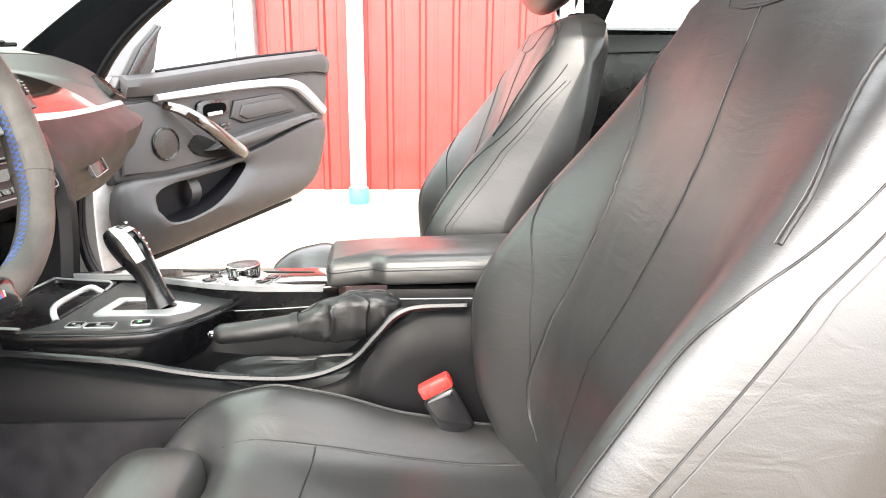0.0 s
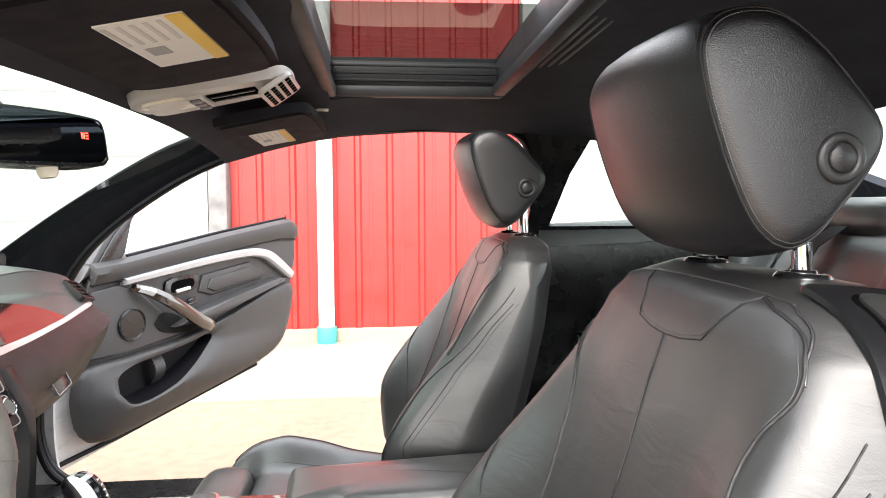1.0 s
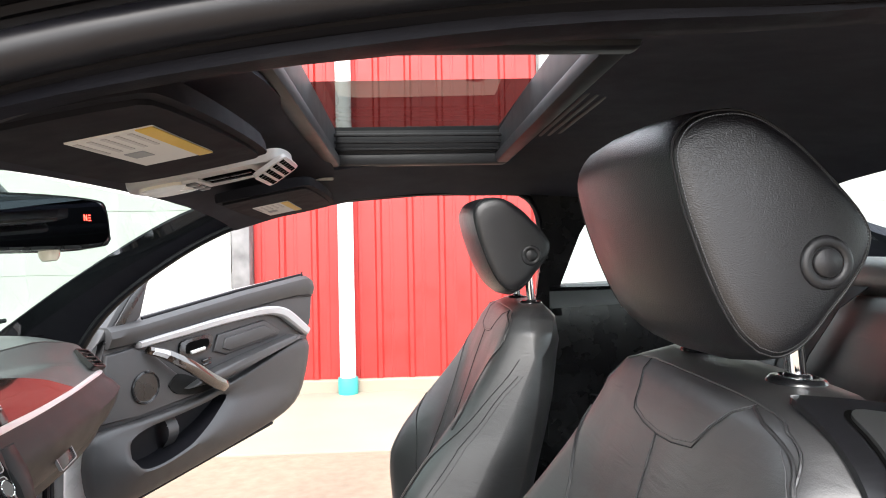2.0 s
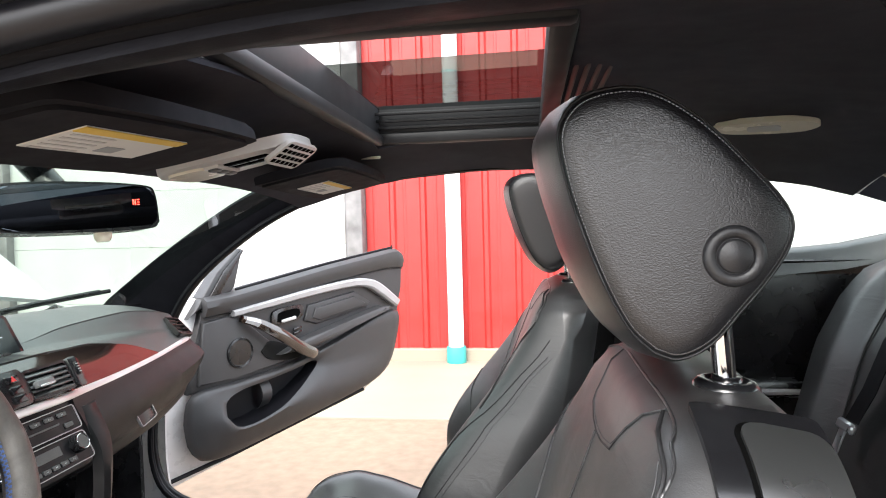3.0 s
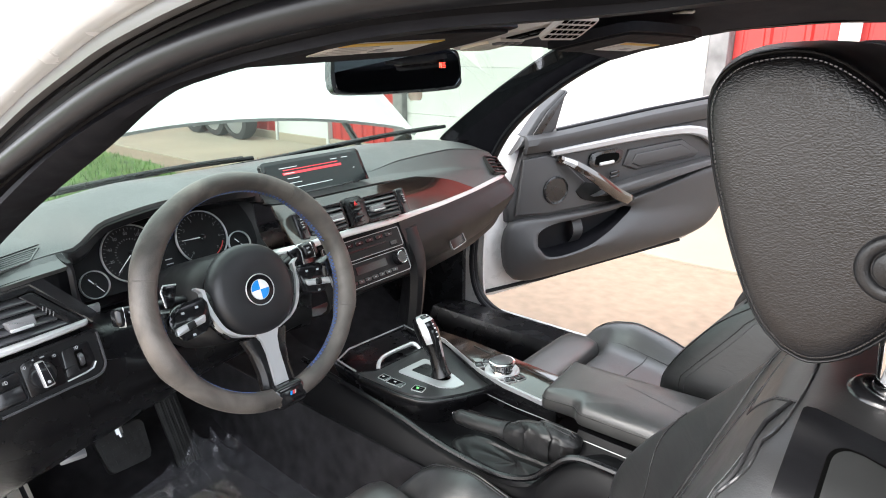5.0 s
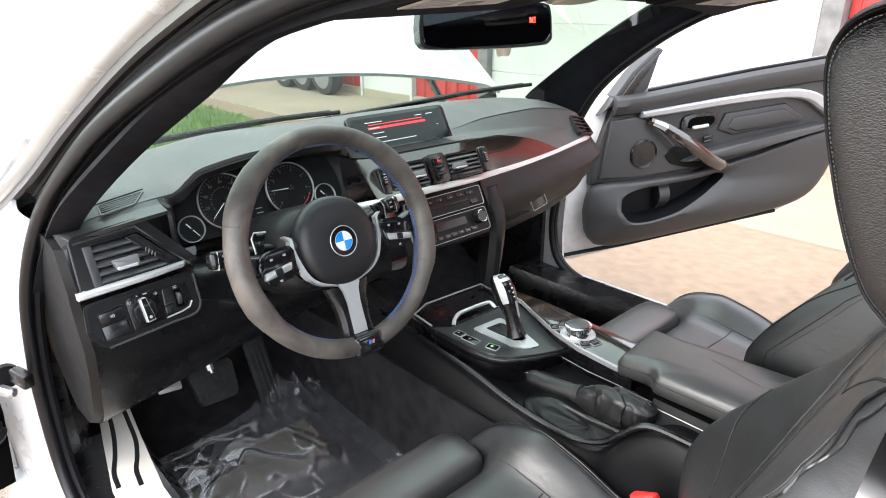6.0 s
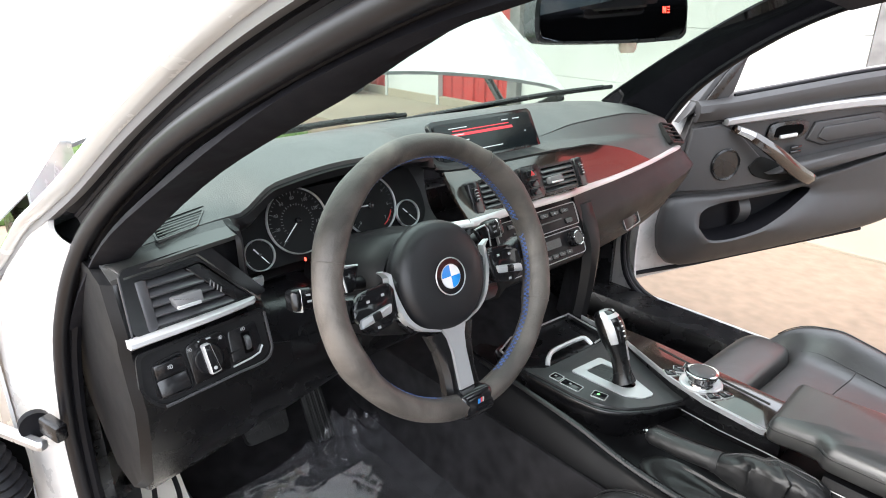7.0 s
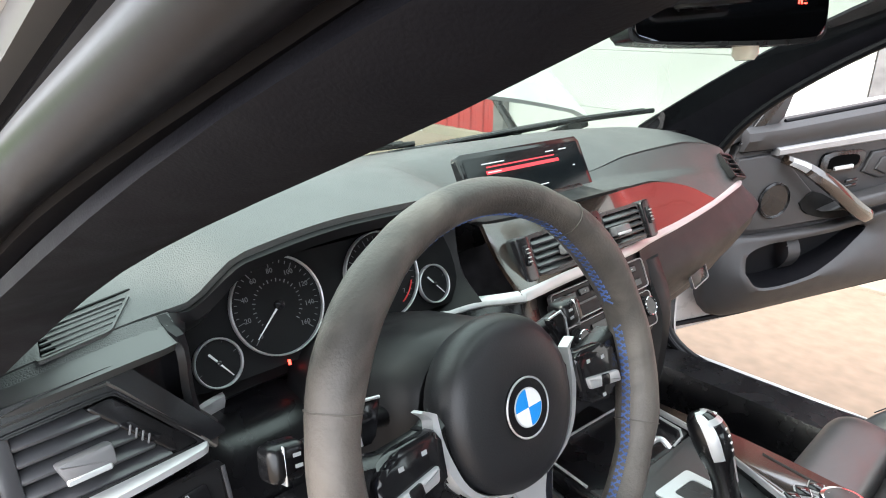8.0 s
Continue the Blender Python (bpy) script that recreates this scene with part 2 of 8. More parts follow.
GREEN_GLOW = glowing("green lamp", (0.15, 0.8, 0.15), 0.8)
WINDSCREEN = glass("green-tinted windscreen", (0.54, 0.63, 0.56))
SIDE_GLASS = glass("side glass", (0.80, 0.86, 0.82))
ROOF_GLASS = glass("tinted roof glass", (0.115, 0.125, 0.12), 0.008)
MIRROR = material("mirror", (0.10, 0.11, 0.13), 0.04, metal=1.0, vary=0.02, rough_vary=0.02)
DECK = material("satin grey-black deck", (0.028, 0.029, 0.030), 0.36, vary=0.08, rough_vary=0.04, spec=0.6, scale=6, grain=0.2, grain_scale=700)
PEDAL = material("worn pedal rubber", (0.026, 0.025, 0.025), 0.6, vary=0.3, scale=30, spec=0.3)
STEEL = material("steel", (0.45, 0.45, 0.46), 0.35, metal=0.9, vary=0.2)

# ---------------------------------------------------------------- mesh helpers


def to_mesh(name, bm, mat, sharp=38, smooth=True):
    bmesh.ops.recalc_face_normals(bm, faces=bm.faces[:])
    lim = radians(sharp)
    for e in bm.edges:
        e.smooth = not (len(e.link_faces) == 2 and e.calc_face_angle(0) > lim)
    for f in bm.faces:
        f.smooth = smooth
    me = bpy.data.meshes.new(name)
    bm.to_mesh(me)
    bm.free()
    me.materials.append(mat)
    return me


def part(name, bm, mat, parent, label="", sharp=38):
    ob = new(name, to_mesh(name, bm, mat, sharp))
    ob.parent = parent
    return tagged(ob, label) if label else ob


def thing(name, label, category, at=(0, 0, 0), group="", kind="", turn=None):
    ob = new(name)
    ob.empty_display_size = 0.05
    ob.matrix_world = turn if turn is not None else Matrix.Translation(at)
    return tagged(ob, label, category, group, kind)


def solid(name, bm, mat, label, category, group="", kind="", at=None, sharp=38):
    ob = new(name, to_mesh(name, bm, mat, sharp))
    if at is not None:
        ob.matrix_world = at
    return tagged(ob, label, category, group, kind)


def shift(bm, m):
    bmesh.ops.transform(bm, matrix=m, verts=bm.verts[:])
    return bm


def box(sx, sy, sz, r=0.0, seg=2, m=None):
    """A block with rounded edges, centred."""
    bm = bmesh.new()
    bmesh.ops.create_cube(bm, size=1, matrix=Matrix.Diagonal((sx, sy, sz, 1)))
    if r:
        bmesh.ops.bevel(bm, geom=bm.edges[:], offset=min(r, 0.49 * min(sx, sy, sz)), segments=seg, profile=0.5, affect="EDGES")
    return shift(bm, m) if m is not None else bm


def merge(*bms):
    out = bmesh.new()
    for b in bms:
        me = bpy.data.meshes.new("tmp")
        b.to_mesh(me)
        b.free()
        out.from_mesh(me)
        bpy.data.meshes.remove(me)
    return out


def spline(pts, n):
    """n points on a smooth curve through pts, evenly along its parameter."""
    p = np.array(pts, float)
    k = len(p)
    d = np.r_[0, np.cumsum(np.maximum(np.linalg.norm(np.diff(p, axis=0), axis=1), 1e-6) ** 0.5)]
    t = np.linspace(0, d[-1], n)
    ext = np.vstack([2 * p[0] - p[1], p, 2 * p[-1] - p[-2]])
    dx = np.r_[d[0] - (d[1] - d[0]), d, d[-1] + (d[-1] - d[-2])]
    tang = np.array([(ext[i + 2] - ext[i]) / (dx[i + 2] - dx[i]) for i in range(k)])
    out = []
    for v in t:
        i = min(max(int(np.searchsorted(d, v, side="right")) - 1, 0), k - 2)
        h = d[i + 1] - d[i]
        s = (v - d[i]) / h
        out.append((2 * s**3 - 3 * s**2 + 1) * p[i] + (s**3 - 2 * s**2 + s) * h * tang[i] + (3 * s**2 - 2 * s**3) * p[i + 1] + (s**3 - s**2) * h * tang[i + 1])
    return np.array(out)


def loft(sections, closed=True, caps=True):
    """Skin over sections that have the same number of points."""
    bm = bmesh.new()
    rows = [[bm.verts.new(p) for p in s] for s in sections]
    n = len(rows[0])
    for a, b in zip(rows, rows[1:]):
        for i in range(n if closed else n - 1):
            j = (i + 1) % n
            bm.faces.new((a[i], a[j], b[j], b[i]))
    if closed and caps:
        bm.faces.new(rows[0])
        bm.faces.new(rows[-1][::-1])
    return bm


def sheet(sections, thick):
    """An open skin with a thickness."""
    bm = loft(sections, closed=False)
    bmesh.ops.recalc_face_normals(bm, faces=bm.faces[:])
    bmesh.ops.solidify(bm, geom=bm.faces[:], thickness=thick)
    return bm


def tube(pts, r, n=10, closed=False, flat=1.0):
    """A round bar along a line of points; r: one radius or one a point."""
    p = [Vector(v) for v in pts]
    rs = [r] * len(p) if not hasattr(r, "__len__") else r
    up = Vector((0, 0, 1))
    rings, s = [], None
    for i, v in enumerate(p):
        a, b = p[i - 1] if i or closed else p[i], p[(i + 1) % len(p)] if i < len(p) - 1 or closed else p[i]
        t = (b - a).normalized()
        if s is None:
            s = t.cross(up)
            s = s.normalized() if s.length > 1e-3 else t.cross(Vector((0, 1, 0))).normalized()
        else:
            s = (s - s.dot(t) * t).normalized()
        u = s.cross(t)
        rings.append([v + rs[i] * (math.cos(2 * math.pi * k / n) * s + flat * math.sin(2 * math.pi * k / n) * u) for k in range(n)])
    if closed:
        rings.append(rings[0])
        bm = loft(rings, caps=False)
        bmesh.ops.remove_doubles(bm, verts=bm.verts[:], dist=1e-6)
        return bm
    return loft(rings)


def spin(profile, n=28, m=None):
    """A turned shape: (radius, height) pairs round z."""
    rings = [[(max(r, 1e-5) * math.cos(2 * math.pi * k / n), max(r, 1e-5) * math.sin(2 * math.pi * k / n), z) for k in range(n)] for r, z in profile]
    bm = loft(rings)
    return shift(bm, m) if m is not None else bm


def slab(outline, thick, r=0.0, seg=2, m=None):
    """A flat outline in x and y, raised by its thickness, with rounded edges."""
    bm = bmesh.new()
    lo = [bm.verts.new((x, y, 0)) for x, y in outline]
    hi = [bm.verts.new((x, y, thick)) for x, y in outline]
    n = len(lo)
    top = bm.faces.new(hi)
    bm.faces.new(lo[::-1])
    for i in range(n):
        bm.faces.new((lo[i], lo[(i + 1) % n], hi[(i + 1) % n], hi[i]))
    if r:
        bmesh.ops.bevel(bm, geom=list(top.edges), offset=r, segments=seg, profile=0.5, affect="EDGES")
    return shift(bm, m) if m is not None else bm


def rounded(w, h, r, n=5, cx=0.0, cy=0.0):
    """The outline of a rectangle with rounded corners."""
    out = []
    for sx, sy, a in ((1, 1, 0), (-1, 1, 90), (-1, -1, 180), (1, -1, 270)):
        for k in range(n + 1):
            t = radians(a + 90 * k / n)
            out.append((cx + sx * (w / 2 - r) + r * math.cos(t), cy + sy * (h / 2 - r) + r * math.sin(t)))
    return out


def rounded_poly(pts, r, n=4):
    """A polygon with its corners rounded off, n + 1 points a corner."""
    out = []
    k = len(pts)
    for i in range(k):
        p, a, b = (np.array(pts[j % k], float) for j in (i, i - 1, i + 1))
        da, db = a - p, b - p
        la, lb = np.linalg.norm(da), np.linalg.norm(db)
        q = min(r, 0.45 * la, 0.45 * lb)
        s, e = p + da / la * q, p + db / lb * q
        for t in np.linspace(0, 1, n + 1):
            out.append(tuple((1 - t) ** 2 * s + 2 * t * (1 - t) * p + t * t * e))
    return out


def inset(o, d):
    """An outline moved inwards by d, or outwards where d is negative."""
    q, n = [Vector(p) for p in o], len(o)
    out = []
    area = sum(q[k].x * q[(k + 1) % n].y - q[(k + 1) % n].x * q[k].y for k in range(n))
    for k in range(n):
        t = (q[(k + 1) % n] - q[k - 1]).normalized()
        nrm = Vector((-t.y, t.x)) * (1 if area > 0 else -1)
        out.append(q[k] + d * nrm)
    return [(p.x, p.y) for p in out]


def axes(o, x, y):
    """A frame at o whose x and y point along the given ways."""
    x = Vector(x).normalized()
    z = x.cross(Vector(y)).normalized()
    y = z.cross(x)
    m = Matrix((x, y, z)).transposed().to_4x4()
    m.translation = o
    return m


def flip(pts):
    return [(p[0], -p[1], p[2]) for p in pts]


def text(words, size, mat, m, parent, name="lettering", depth=0.0002):
    """Raised lettering in the built-in font, as a mesh under its thing."""
    c = bpy.data.curves.new(name, "FONT")
    c.body, c.size, c.extrude, c.resolution_u = words, size, depth, 2
    c.align_x, c.align_y = "CENTER", "CENTER"
    tmp = bpy.data.objects.new("tmp", c)
    me = bpy.data.meshes.new_from_object(tmp)
    bpy.data.objects.remove(tmp)
    bpy.data.curves.remove(c)
    me.name = name
    me.materials.clear()
    me.materials.append(mat)
    me.transform(m)
    ob = new(name, me)
    ob.parent = parent
    return ob

# ---------------------------------------------------------------- surroundings
GROUND_Z = -0.150
WALL_Y = 4.62
EAVE_Z = 3.7
GRAVEL = material("worn tan concrete", (0.225, 0.168, 0.118), 0.9, vary=0.13, scale=14, grain=0.6, grain_scale=60)
APRON = material("pale concrete", (0.275, 0.236, 0.178), 0.85, vary=0.15, scale=1.0, grain=0.4, grain_scale=80)
SIDING = material("red painted siding", (0.35, 0.020, 0.016), 0.45, vary=0.10, scale=1.5, grain=0.1, grain_scale=30)
SIDING_WHITE = material("white painted metal", (0.45, 0.455, 0.44), 0.5, vary=0.06, scale=1.5)
POST_GREY = material("weathered grey steel", (0.15, 0.145, 0.145), 0.6, vary=0.35, scale=9, grain=0.3, grain_scale=60)
TEAL = material("teal plastic", (0.04, 0.30, 0.27), 0.5, vary=0.1)
PVC = material("white plastic pipe", (0.82, 0.82, 0.80), 0.4, vary=0.04)
LAWN = material("lawn", (0.08, 0.145, 0.022), 0.9, vary=0.45, scale=3, grain=1.0, grain_scale=60)
BLADE = material("grass blade", (0.09, 0.18, 0.03), 0.7, vary=0.3, scale=9)

bm = bmesh.new()
bmesh.ops.create_grid(bm, x_segments=24, y_segments=24, size=300)
solid("ground", bm, GRAVEL, "worn tan concrete and grit yard under the car", "ground", kind="structure", at=Matrix.Translation((0, 0, GROUND_Z)))
solid("pavement", box(44, 1.70, 0.03, 0.006, 1), APRON, "pale concrete apron along the red building", "pavement", kind="structure",
      at=Matrix.Translation((-8, 3.80, GROUND_Z + 0.006)))
bm = slab([(-26, -9), (-3.6, -9), (-3.9, 0.6), (-4.6, 2.2), (-6.2, 2.55), (-26, 2.55)], 0.035, 0.02)
solid("lawn", bm, LAWN, "green mown lawn beside the concrete", "lawn", kind="structure", at=Matrix.Translation((0, 0, GROUND_Z + 0.004)))
rng = np.random.default_rng(4)
bm = bmesh.new()
for _ in range(9000):
    x, y = -4.2 - 6.5 * rng.random() ** 1.3, 2.5 - 3.4 * rng.random()
    if y > 2.2 + 0.35 * (-4.6 - x) / 1.6 and x > -6.2:
        continue
    h, a, w = 0.05 + 0.05 * rng.random(), 6.283 * rng.random(), 0.006 + 0.004 * rng.random()
    dx, dy = math.cos(a), math.sin(a)
    p = [bm.verts.new((x - w * dx, y - w * dy, 0.02)), bm.verts.new((x + w * dx, y + w * dy, 0.02)),
         bm.verts.new((x + 0.03 * dy, y - 0.03 * dx, 0.02 + h))]
    bm.faces.new(p)
solid("grass", bm, BLADE, "short green grass blades on the lawn", "grass", kind="stuff", at=Matrix.Translation((0, 0, GROUND_Z)))

wall = thing("wall_east", "red corrugated metal building wall with white doors", "wall", (0, WALL_Y, GROUND_Z), kind="structure")


def rib_panel(w, h):
    """One siding sheet with raised ribs, in x and z, its face towards -y."""
    pitch, prof = 0.25, []
    for k in range(int(round(w / pitch))):
        x = k * pitch
        for dx, dy in ((0.0, 0), (0.055, 0), (0.063, -0.004), (0.077, -0.004), (0.085, 0), (0.19, 0), (0.205, -0.022), (0.235, -0.022)):
            prof.append((x + dx, dy))
    prof.append((w, 0))
    bm = bmesh.new()
    lo, hi = [bm.verts.new((x, y, 0)) for x, y in prof], [bm.verts.new((x, y, h)) for x, y in prof]
    for i in range(len(prof) - 1):
        bm.faces.new((lo[i], lo[i + 1], hi[i + 1], hi[i]))
    return to_mesh("siding_panel", bm, SIDING, 20)


def siding(x0, x1, z0, z1):
    n = max(1, int(round((x1 - x0) / 0.75)))
    me = rib_panel(0.75, z1 - z0)
    for k in range(n):
        ob = new("siding_panel", me)
        ob.parent = wall
        ob.location, ob.scale = (x0 + k * (x1 - x0) / n, 0, z0), ((x1 - x0) / n / 0.75, 1, 1)


siding(-0.83, 1.62, 0.12, EAVE_Z)
siding(5.1, 8.1, 0.12, EAVE_Z)
siding(1.62, 5.1, 3.3, EAVE_Z)
siding(-5.62, -4.46, 0.12, EAVE_Z)
siding(-15.6, -6.72, 0.12, EAVE_Z)
siding(-4.46, -0.83, 3.2, EAVE_Z)
siding(-6.72, -5.62, 2.1, EAVE_Z)
part("backing", box(30, 0.1, EAVE_Z, m=Matrix.Translation((-3.5, 0.06, EAVE_Z / 2))), POST_GREY, wall)
part("footing", box(30, 0.16, 0.13, 0.01, 1, m=Matrix.Translation((-3.5, 0.02, 0.06))), APRON, wall, "low concrete footing")
door_big = new("garage_door")
door_big.parent = wall
tagged(door_big, "large white sectional garage door")
door_two = new("garage_door")
door_two.parent = wall
tagged(door_two, "large white sectional garage door")
for k in range(12):
    me = to_mesh("door_section", box(3.26 if k < 6 else 3.44, 0.05, 0.5185, 0.003, 1), SIDING_WHITE)
    ob = new("door_section", me)
    ob.parent = door_big if k < 6 else door_two
    ob.location = (-2.64 if k < 6 else 3.36, -0.02, 0.28 + 0.52 * (k % 6))
for x in (-4.34, -0.91):
    part("door_post", box(0.15, 0.16, 3.25, 0.015, 2, m=Matrix.Translation((x, -0.05, 1.62))), POST_GREY, wall, "weathered grey steel door post")
part("entry_door", box(1.02, 0.06, 2.05, 0.008, 1, m=Matrix.Translation((-6.17, -0.02, 1.06))), SIDING_WHITE, wall, "plain white entry door")
part("door_frame", merge(box(0.05, 0.09, 2.1, 0.004, 1, m=Matrix.Translation((-6.70, -0.03, 1.05))), box(0.05, 0.09, 2.1, 0.004, 1, m=Matrix.Translation((-5.64, -0.03, 1.05)))), SIDING_WHITE, wall)
part("eave", box(30, 0.5, 0.12, 0.02, 1, m=Matrix.Translation((-3.5, -0.10, EAVE_Z + 0.06))), SIDING_WHITE, wall, "white eave trim")

pipe = thing("downpipe", "white plastic downpipe with a teal foot against red siding", "pipe", (-0.045, WALL_Y - 0.1, GROUND_Z + 0.02))
part("pipe", spin([(0.066, 0.0), (0.066, EAVE_Z)], 24), PVC, pipe)
part("collar", spin([(0.0, 0.0), (0.082, 0.0), (0.084, 0.02), (0.084, 0.13), (0.078, 0.14), (0.0, 0.14)], 24), TEAL, pipe, "teal plastic collar")

TYRE = material("tyre rubber", (0.02, 0.02, 0.02), 0.8, vary=0.2, scale=12)


def spare_wheel(m):
    w = thing("alloy_wheel", "silver spoked alloy wheel with black tyre on the concrete", "wheel", group="wheels by the wall", turn=m)
    part("tyre", spin([(0.21, -0.10), (0.285, -0.09), (0.305, -0.05), (0.305, 0.05), (0.285, 0.09), (0.21, 0.10), (0.20, 0.0), (0.21, -0.10)], 40), TYRE, w)
    rim = part("rim", spin([(0.205, 0.09), (0.215, 0.085), (0.20, 0.05), (0.19, -0.08), (0.205, -0.09), (0.215, 0.0), (0.205, 0.09)], 40), SILVER, w)
    for k in range(5):
        for s in (-1, 1):
            a = radians(72 * k + 9 * s)
            p0 = (0.04 * math.cos(radians(72 * k)), 0.04 * math.sin(radians(72 * k)), 0.05)
            part("spoke", tube([p0, (0.12 * math.cos(a), 0.12 * math.sin(a), 0.06), (0.20 * math.cos(a), 0.20 * math.sin(a), 0.075)], [0.016, 0.012, 0.012], 6), SILVER, rim)
    part("hub", spin([(0.0, 0.03), (0.055, 0.03), (0.055, 0.055), (0.04, 0.065), (0.0, 0.068)], 20), SILVER, w)
    return w


for x, y in ((-7.15, 4.27), (-7.75, 4.3), (-8.3, 4.3)):
    spare_wheel(Matrix.Translation((x, y, GROUND_Z + 0.32)) @ Matrix.Rotation(radians(90 + 6), 4, "X") @ Matrix.Rotation(radians(20 * x), 4, "Z"))

# ---------------------------------------------------------------- car body
car = thing("car", "white two-door car body with open doors and raised hood", "car", (0, 0, GROUND_Z))


def body(name, bm, mat, label="", sharp=38):
    return part(name, shift(bm, Matrix.Translation((0, 0, -GROUND_Z))), mat, car, label, sharp)


def roof_z(x, y):
    """Height of the headliner."""
    zc = np.interp(x, (0.02, 0.08, 0.16, 0.24, 0.32, 0.5, 0.7, 0.95, 1.2, 1.5, 1.8), (1.145, 1.168, 1.20, 1.228, 1.248, 1.264, 1.266, 1.256, 1.225, 1.15, 1.05))
    edge = np.interp(x, (0.0, 0.3, 0.7, 1.5), (0.03, 0.062, 0.07, 0.09))
    return float(zc - edge * (abs(y) / 0.6) ** 2.6)


HOLE = (0.315, 0.645, -0.36, 0.36)


def roof_skin(dz, x0, x1, w, gap):
    """The roof as a grid with the sunroof opening left out."""
    xs = sorted(set(list(np.linspace(x0, HOLE[0] - gap, 9)) + list(np.linspace(HOLE[0] - gap, HOLE[1] + gap, 9)) + list(np.linspace(HOLE[1] + gap, x1, 16))))
    ys = sorted(set(list(np.linspace(-w, HOLE[2] - gap, 7)) + list(np.linspace(HOLE[2] - gap, HOLE[3] + gap, 9)) + list(np.linspace(HOLE[3] + gap, w, 7))))
    bm = bmesh.new()
    g = {}
    for i, x in enumerate(xs):
        for j, y in enumerate(ys):
            g[i, j] = bm.verts.new((x, y, roof_z(x, y) + dz))
    for i in range(len(xs) - 1):
        for j in range(len(ys) - 1):
            cx, cy = (xs[i] + xs[i + 1]) / 2, (ys[j] + ys[j + 1]) / 2
            if HOLE[0] - gap < cx < HOLE[1] + gap and HOLE[2] - gap < cy < HOLE[3] + gap:
                continue
            bm.faces.new((g[i, j], g[i + 1, j], g[i + 1, j + 1], g[i, j + 1]))
    bmesh.ops.recalc_face_normals(bm, faces=bm.faces[:])
    bmesh.ops.solidify(bm, geom=bm.faces[:], thickness=0.006)
    return bm


solid("ceiling", roof_skin(0.0, 0.06, 1.30, 0.60, 0.0), FABRIC, "dark cloth headliner of the car", "headliner", kind="structure")
body("roof_panel", roof_skin(0.018, 0.05, 1.32, 0.62, 0.02), WHITE_PAINT, "white painted roof skin")

# door seals: the line of the opening, from the sill up the pillar and along the roof
SEAL_R = [(0.95, 0.735, 0.33), (0.4, 0.735, 0.335), (-0.1, 0.735, 0.315), (-0.30, 0.735, 0.315), (-0.40, 0.735, 0.36), (-0.435, 0.735, 0.46), (-0.42, 0.73, 0.60),
          (-0.38, 0.715, 0.76), (-0.28, 0.69, 0.92), (-0.10, 0.65, 1.055), (0.08, 0.62, 1.14), (0.30, 0.605, 1.19), (0.55, 0.605, 1.205), (0.70, 0.61, 1.205), (0.762, 0.62, 1.17), (0.785, 0.64, 1.08), (0.80, 0.68, 0.93), (0.825, 0.72, 0.7), (0.92, 0.735, 0.40)]
SEAL_L = [(0.95, -0.735, 0.33), (0.4, -0.735, 0.335), (-0.1, -0.735, 0.315), (-0.30, -0.735, 0.315), (-0.38, -0.737, 0.37), (-0.40, -0.737, 0.50), (-0.39, -0.733, 0.62),
          (-0.355, -0.722, 0.74), (-0.25, -0.70, 0.875), (-0.05, -0.672, 1.006), (0.13, -0.650, 1.088), (0.30, -0.636, 1.147), (0.46, -0.630, 1.177), (0.62, -0.630, 1.187), (0.78, -0.64, 1.183), (0.90, -0.66, 1.112), (0.95, -0.70, 0.9), (0.97, -0.735, 0.6), (0.95, -0.735, 0.40)]
for pts, s in ((SEAL_R, 1), (SEAL_L, -1)):
    line = spline(pts, 110)
    body("door_seal", tube(line, 0.0100, 10), SEAL, "black rubber door seal")
    body("seal_ridge", tube([(x, y - s * 0.0075, z - 0.0015) for x, y, z in line], 0.0055, 8), SEAL)
    body("seal_lip", tube([(x, y - s * 0.016, z - 0.004) for x, y, z in line], 0.008, 8), RUBBER)

